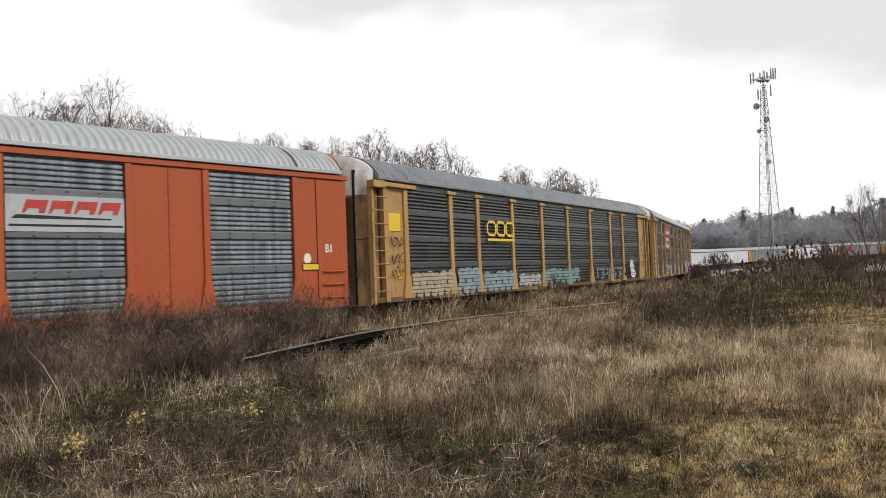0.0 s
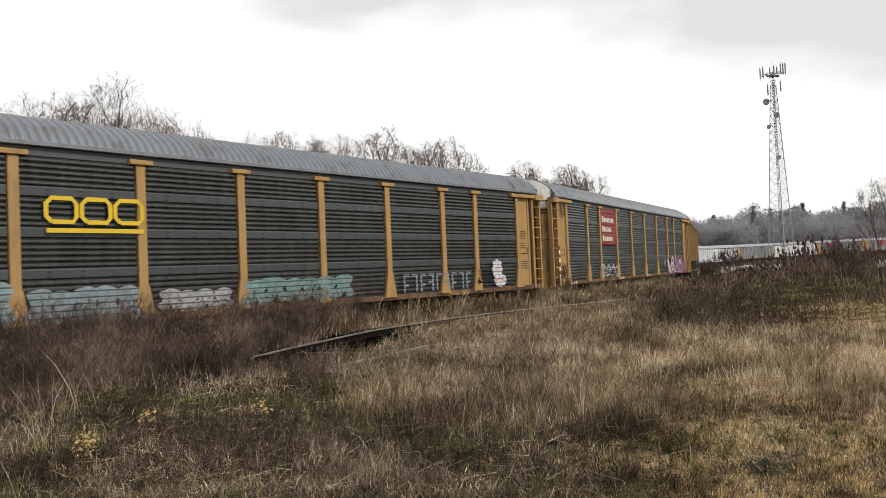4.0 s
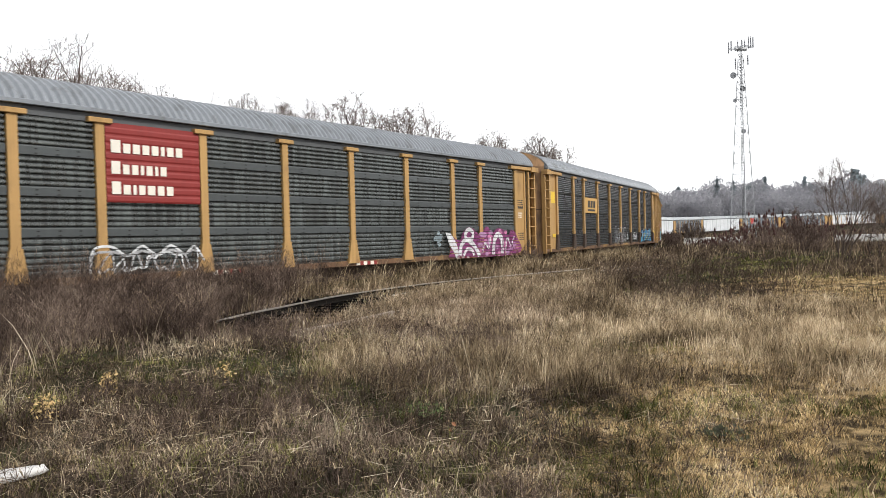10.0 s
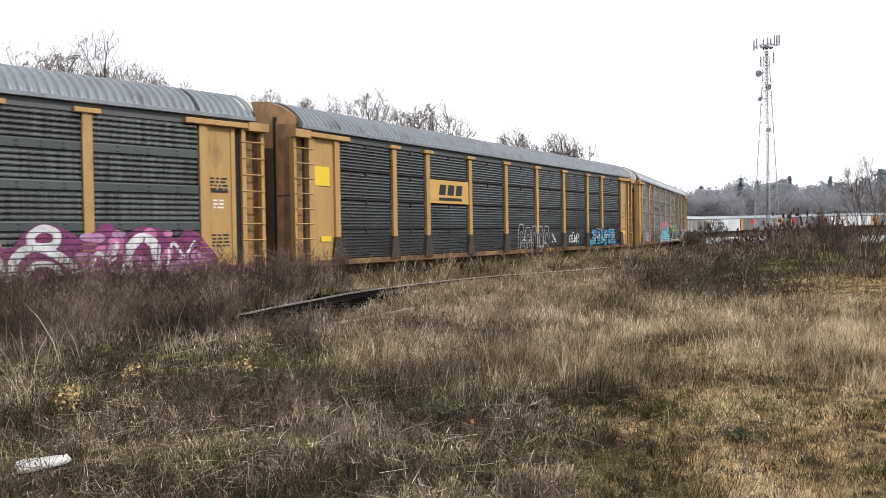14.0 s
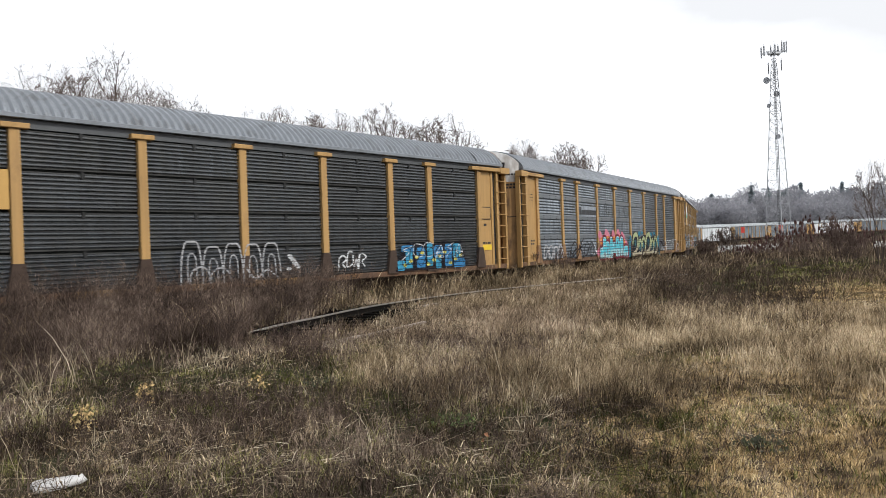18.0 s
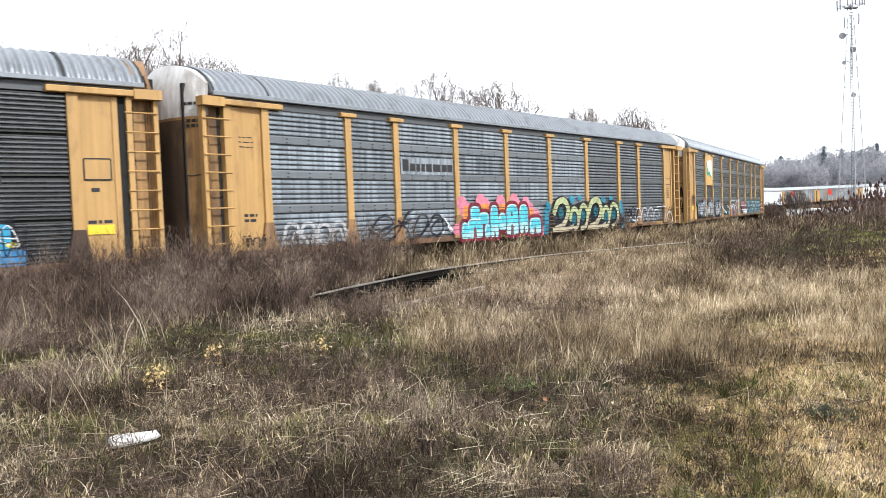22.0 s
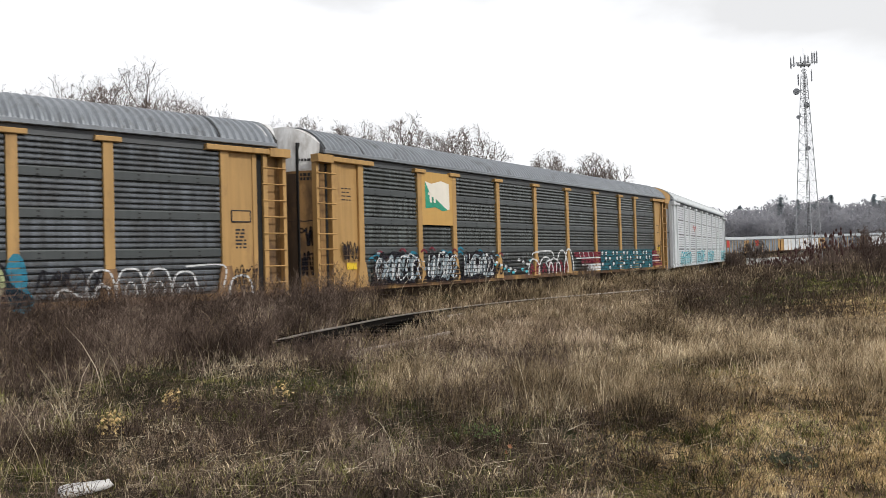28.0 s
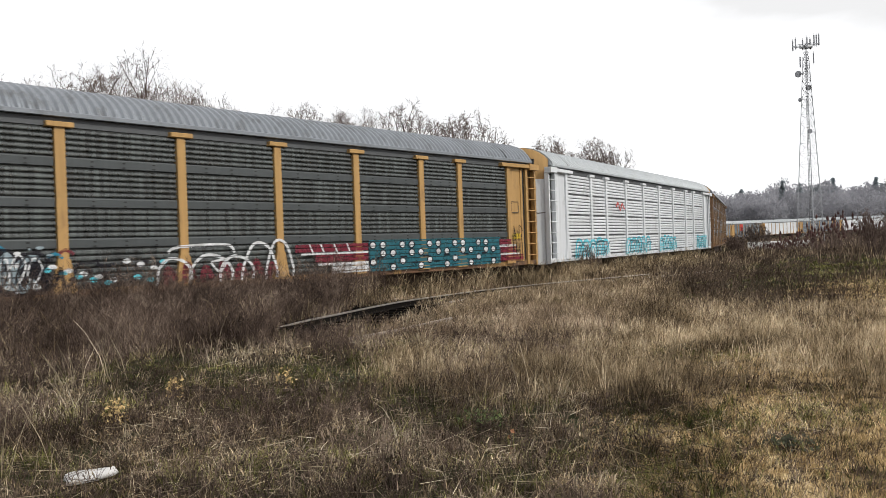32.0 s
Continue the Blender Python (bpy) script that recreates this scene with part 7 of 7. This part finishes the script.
bare_tree(29.6, 38, eye_z(4.75, 38), 401, "bare multi-stemmed small tree with fine grey twigs", "bare_sapling", group="", wide=0.36, counts=(2, 6, 5, 4, 3), trunk_r=0.05, split=0.12, stems=4, min_r=0.0045, flat=0.05)
bare_tree(31.8, 40, eye_z(3.0, 40), 402, "bare shrubby sapling with brown twigs", "bare_sapling", bark="bark_dark", group="", wide=0.4, counts=(2, 6, 5, 4, 3), trunk_r=0.04, split=0.1, stems=4, min_r=0.005)
bare_tree(27.4, 43, eye_z(1.4, 43), 403, "low bare bush with brown twigs", "bush", "bush", "bark_dark", "bush_twig", group="", wide=0.6, counts=(3, 5, 4, 4, 2), trunk_r=0.03, split=0.06, stems=4, min_r=0.007)
bare_tree(8.85, 34.0, eye_z(-0.35, 34.0), 404, "dark bare bush growing beside the siding", "bush", "bush", "bark_dark", "bush_twig", group="", wide=0.34, counts=(3, 5, 4, 4, 2), trunk_r=0.03, split=0.06, stems=4, min_r=0.005)
bare_tree(19.9, 68, eye_z(0.75, 68), 405, "bare reddish shrub in the field", "bush", "bush", "bark_dark", "twig", group="", wide=0.6, counts=(3, 5, 4, 4, 2), trunk_r=0.04, split=0.08, stems=4, min_r=0.009)
bare_tree(18.6, 72, eye_z(0.0, 72), 406, "low bare shrub in the field", "bush", "bush", "bark_dark", "bush_twig", group="", wide=0.8, counts=(3, 5, 4, 4, 2), trunk_r=0.04, split=0.08, stems=4, min_r=0.009)


def sumac(az, d, el, seed):
    """A thicket of upright stems, each with a dark seed head."""
    rnd = random.Random(seed)
    x, y = d * math.sin(radians(az)), d * math.cos(radians(az))
    z = float(ground_z(x, y)[0])
    t = thing("sumac_bush", "dark bush with upright maroon seed heads", "bush", "seed-head bushes in the field", m=pose(x, y, z))
    top = eye_z(el, d) - z
    stems, heads = Build(), Build()
    for _ in range(22):
        a, r = rnd.random() * 6.283, 1.7 * math.sqrt(rnd.random())
        p = Vector((r * math.cos(a) * 0.6, r * math.sin(a) * 0.6, -0.1))
        q = Vector((r * math.cos(a) + rnd.uniform(-0.3, 0.3), r * math.sin(a), top * rnd.uniform(0.5, 1.0)))
        m = p.lerp(q, 0.55) + Vector((rnd.uniform(-0.15, 0.15), rnd.uniform(-0.15, 0.15), 0))
        stems.tube(p, m, 0.022, 0.016, 4, caps=False).tube(m, q, 0.016, 0.009, 4, caps=False)
        for _ in range(4):
            e = m.lerp(q, rnd.random()) 
            g = e + Vector((rnd.uniform(-0.5, 0.5), rnd.uniform(-0.5, 0.5), rnd.uniform(0.1, 0.5)))
            stems.tube(e, g, 0.014, 0.007, 3, caps=False)
            if rnd.random() < 0.12:
                heads.tube(g, g + Vector((0, 0, 0.10)), 0.05, 0.065, 5).tube(g + Vector((0, 0, 0.10)), g + Vector((0, 0, 0.24)), 0.065, 0.015, 5)
        heads.tube(q, q + Vector((0.02, 0, 0.12)), 0.055, 0.075, 5).tube(q + Vector((0.02, 0, 0.12)), q + Vector((0.03, 0, 0.28)), 0.075, 0.015, 5)
    part("stem", stems.mesh("stem", M["bush_twig"]), t, kind="stuff")
    part("seed_head", heads.mesh("seed_head", M["seedhead"]), t, "dark maroon seed heads", "stuff")


for i, (az, d, el) in enumerate(((22.3, 60, -0.6), (23.3, 57, -0.1), (24.3, 60, 0.4), (25.1, 56, 0.9), (25.9, 60, 1.0), (26.9, 57, 0.5), (28.2, 61, 0.2), (21.2, 62, -0.9), (29.4, 58, 0.1))):
    sumac(az, d, el, 500 + i)


# ---- the mast ----
def tower():
    d, az = 140.0, 23.62
    x, y = d * math.sin(radians(az)), d * math.cos(radians(az))
    t = thing("lattice_tower", "tall galvanised lattice radio mast with antennas and drum dishes", "tower", m=pose(x, y, float(ground_z(x, y)[0]), 0, 0, 180 - az))
    top, w0, w1 = 33.6, 2.45, 0.50
    ang = [radians(90 + 120 * k + 8) for k in range(3)]

    def leg(k, z):
        r = w0 + (w1 - w0) * min(1.0, z / (top - 3.0))
        return Vector((r * math.cos(ang[k]), r * math.sin(ang[k]), z))
    for k in range(3):
        bd = Build()
        bd.tube(leg(k, 0), leg(k, top - 3.0), 0.085, 0.055, 6)
        part("leg", bd.mesh("leg", M["galv_tower"]), t)
    zs = [0.4]
    while zs[-1] < top - 2.6:
        zs.append(zs[-1] + max(0.9, 2.3 - 0.04 * zs[-1]))
    for k in range(3):
        bd = Build()
        j = (k + 1) % 3
        for a, b in zip(zs[:-1], zs[1:]):
            bd.tube(leg(k, a), leg(j, b), 0.028, None, 4).tube(leg(j, a), leg(k, b), 0.028, None, 4).tube(leg(k, b), leg(j, b), 0.028, None, 4)
        part("bracing", bd.mesh("bracing", M["galv_tower"]), t)
    bd = Build()
    for sx in (-0.22, 0.0, 0.22):
        bd.tube((sx, 0.12, 0.2), (sx * 0.6, 0.12, top - 1.0), 0.035, None, 5)
    for i in range(70):
        bd.box(-0.24, 0.24, 0.06, 0.16, 0.4 + i * 0.46, 0.47 + i * 0.46)
    part("cable_ladder", bd.mesh("cable_ladder", M["eave"]), t, "dark run of feeder cables")
    part("platform", Build().tube((-1.9, -0.5, top - 1.3), (1.9, -0.5, top - 1.3), 0.06, None, 5).tube((-1.9, 0.4, top - 1.3), (1.9, 0.4, top - 1.3), 0.06, None, 5)
         .tube((-0.9, -0.5, top - 1.5), (0.9, 0.5, top - 1.5), 0.3, None, 8).tube((-1.2, -0.5, top - 0.9), (1.2, -0.5, top - 0.9), 0.05, None, 5).mesh("platform", M["galv_tower"]), t)
    ant = Build().box(-0.11, 0.11, -0.07, 0.07, -0.85, 0.85, 0, 0.03).tube((0, 0.14, -1.1), (0, 0.14, 1.1), 0.035, None, 5).mesh("antenna_panel", M["antenna"])
    for px, py in ((1.95, -0.5), (1.5, 0.4), (0.45, -0.7), (-0.2, 0.5), (-0.65, -0.7), (-1.25, -0.5), (-1.6, -0.55), (-1.95, -0.5)):
        a = part("antenna_panel", ant, t)
        a.location = (px, py, top - 0.95 + (0.45 if px < -0.9 else 0.0))
    part("whip", Build().tube((0.05, 0, top - 1.5), (0.05, 0, top + 1.2), 0.03, 0.012, 5).mesh("whip", M["antenna"]), t)

    def drum(px, pz, r):
        bd = Build().tube((px, -0.55, pz), (px, -1.0, pz), r, r, 14).tube((px * 0.3, 0, pz), (px, -0.6, pz), 0.05, None, 5)
        part("drum_dish", bd.mesh("drum_dish", M["antenna"]), t, "grey drum-shaped microwave dish")
    drum(1.25, 27.9, 0.52)
    drum(-0.20, 25.5, 0.45)
    drum(1.05, 23.6, 0.33)
    drum(-0.25, 18.3, 0.38)
    part("antenna_panel", ant, t).location = (-1.1, -0.5, 30.2)
    part("antenna_panel", ant, t).location = (0.9, -0.4, 29.8)


tower()


# ---- the far wooded slope ----
def far_woods():
    rng = np.random.RandomState(11)

    def clumps(centres, per, size, mat_key, name, label, cone):
        c = np.repeat(np.array(centres), per, 0)
        n = len(c)
        t = rng.rand(n)
        th = rng.rand(n) * 2 * np.pi
        if cone:
            r = c[:, 4] * (1 - t) * (0.35 + 0.65 * rng.rand(n))
        else:
            r = c[:, 4] * np.sqrt(np.clip(1 - ((t - 0.58) / 0.45) ** 2, 0.02, 1)) * np.sqrt(rng.rand(n))
        p = np.stack([c[:, 0] + r * np.cos(th), c[:, 1] + r * np.sin(th), c[:, 2] + c[:, 3] * (0.04 + 0.96 * t)], 1)
        a = rng.rand(n) * 2 * np.pi
        w = size * (0.5 + rng.rand(n))
        wide = 0.35 if cone else 0.20
        u = np.stack([np.cos(a) * w * wide, np.sin(a) * w * wide, rng.randn(n) * 0.08 * w], 1)
        up = np.stack([rng.randn(n) * 0.7 * w, rng.randn(n) * 0.7 * w, w * (0.75 + 0.3 * rng.randn(n) if not cone else np.full(n, -0.5))], 1)
        v = np.stack([p - u, p + u, p + up], 1).reshape(-1, 3)
        me = bpy.data.meshes.new(name)
        me.from_pydata(v.tolist(), [], np.arange(3 * n).reshape(-1, 3).tolist())
        me.materials.append(M[mat_key])
        tagged(new(name, me), label, "woods", kind="stuff")
    bare, pine = [], []
    for _ in range(620):
        az = rng.uniform(9, 46)
        d = rng.uniform(360, 520)
        x, y = d * math.sin(radians(az)), d * math.cos(radians(az))
        z = float(ground_z(x, y)[0])
        crest = eye_z(3.05 + 0.35 * math.sin(az * 0.9) + 0.25 * math.sin(az * 2.3 + 1), 470)
        h = rng.uniform(10, 15) if d < 430 else max(9.0, crest - z) * rng.uniform(0.80, 1.03)
        if d > 430 and rng.rand() < 0.30:
            pine.append((x, y, z, h * rng.uniform(0.95, 1.1), rng.uniform(2.2, 3.4)))
        else:
            bare.append((x, y, z, h, rng.uniform(4.0, 6.5)))
    for _ in range(90):
        az, d = rng.uniform(-178, 178), rng.uniform(380, 520)
        if 5 < az < 48:
            continue
        x, y = d * math.sin(radians(az)), d * math.cos(radians(az))
        bare.append((x, y, float(ground_z(x, y)[0]), rng.uniform(7, 10), 7.0))
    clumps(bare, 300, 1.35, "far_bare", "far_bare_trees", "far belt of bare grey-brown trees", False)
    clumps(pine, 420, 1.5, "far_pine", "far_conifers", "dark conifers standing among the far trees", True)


far_woods()

# ---- small things ----
rnd = random.Random(77)


def foam_slab():
    el, az = -15.0, -27.45
    d = 1.55 / math.tan(radians(-el))
    x, y = d * math.sin(radians(az)), d * math.cos(radians(az))
    z = float(ground_z(x, y)[0])
    bd = Build()
    n = 18
    low, high = [], []
    for i in range(n):
        a = 2 * math.pi * i / n
        r = 1 + 0.14 * math.sin(3 * a + 1) + rnd.uniform(-0.06, 0.06)
        ex = 0.168 * math.copysign(abs(math.cos(a)) ** 0.6, math.cos(a)) * r
        ey = 0.085 * math.copysign(abs(math.sin(a)) ** 0.7, math.sin(a)) * r
        low.append((ex, ey, 0.0))
        high.append((ex * 0.92, ey * 0.85, 0.032 + rnd.uniform(-0.010, 0.010)))
    bd.add(low + high + [(0, 0, 0.038)], [(i, (i + 1) % n, n + (i + 1) % n, n + i) for i in range(n)] + [(n + i, n + (i + 1) % n, 2 * n) for i in range(n)] + [tuple(range(n - 1, -1, -1))])
    ob = new("foam_piece", bd.mesh("foam_piece", M["foam"], smooth=True))
    ob.matrix_basis = pose(x, y, z + 0.06, 5, -4, 22)
    tagged(ob, "broken piece of dirty white foam lying in the grass", "litter")


foam_slab()


def leaf_tuft(az, el, n, size, key, label, name="withered_plant", tall=0.26):
    d = 1.5 / math.tan(radians(-el))
    x, y = d * math.sin(radians(az)), d * math.cos(radians(az))
    z = float(ground_z(x, y)[0])
    t = thing(name, label, "plant", "withered plants in the grass", m=pose(x, y, z))
    leaves, stem = Build(), Build()
    for _ in range(n):
        a, r = rnd.random() * 6.283, size * rnd.random()
        p = Vector((r * math.cos(a), r * math.sin(a), rnd.uniform(0.04, tall)))
        u = Vector((rnd.gauss(0, 1), rnd.gauss(0, 1), rnd.gauss(0, 0.6))).normalized() * rnd.uniform(0.011, 0.027)
        w = u.orthogonal().normalized() * u.length * 0.55
        leaves.add([tuple(p - u), tuple(p + w), tuple(p + u), tuple(p - w + Vector((0, 0, 0.01)))], [(0, 1, 2, 3)])
        if rnd.random() < 0.3:
            stem.tube((0, 0, -0.03), p, 0.004, 0.002, 3, caps=False)
    part("leaves", leaves.mesh("leaves", M[key]), t, kind="stuff")
    part("stem", stem.mesh("stem", M["bark_dark"]), t)


leaf_tuft(-25.75, -10.85, 150, 0.13, "leaf_yellow", "withered yellow leafy plant in the grass")
leaf_tuft(-21.7, -9.9, 90, 0.10, "leaf_yellow", "withered yellow leafy plant in the grass")
leaf_tuft(2.5, -14.7, 6, 0.035, "leaf_red", "single russet dead leaf in the grass", "dead_leaf")
leaf_tuft(-14.0, -9.9, 40, 0.14, "leaf_yellow", "withered yellow leafy plant in the grass")

leaf_tuft(21.9, -13.6, 130, 0.22, "leaf_dark", "low dark green weed on the trodden strip", "low_weed", 0.11)
leaf_tuft(0.5, -12.6, 150, 0.24, "leaf_green", "clump of green broad-leaved weed in the grass", "low_weed", 0.12)
leaf_tuft(-9.2, -9.6, 100, 0.26, "leaf_dark", "low dark green weed in the grass", "low_weed", 0.12)

# pale slabs, drawn for thin white lines across the far field
for i, (az, d, w) in enumerate(((20.6, 92, 3.2), (22.4, 95, 4.5), (30.8, 90, 5.0))):
    x, y = d * math.sin(radians(az)), d * math.cos(radians(az))
    ob = new("concrete_slab", Build().box(-w / 2, w / 2, -0.25, 0.25, -0.3, 0.75, 0, 0.05).mesh("concrete_slab", M["pale_slab_mat"]))
    ob.matrix_basis = pose(x, y, float(ground_z(x, y)[0]), 0, 0, -az + 12)
    tagged(ob, "pale slab lying in the far field", "slab", "slabs in the far field")


# ---- movement ----
def car_pose(s):
    a, b = s - BOGIE_GAP / 2, s + BOGIE_GAP / 2
    (x0, y0), (x1, y1) = on_line(a), on_line(b)
    z0, z1 = float(line_z(a)), float(line_z(b))
    return pose((x0 + x1) / 2, (y0 + y1) / 2, (z0 + z1) / 2, 0, -math.degrees(math.atan2(z1 - z0, BOGIE_GAP)), math.degrees(math.atan2(y1 - y0, x1 - x0)))


def motions():
    for i, car in enumerate(cars):
        walk(car, [(t, car_pose(float(np.interp(t, TRAIN_T, TRAIN_U)) + CAR_PITCH * (i - 1))) for t in range(0, 33)])


motions()
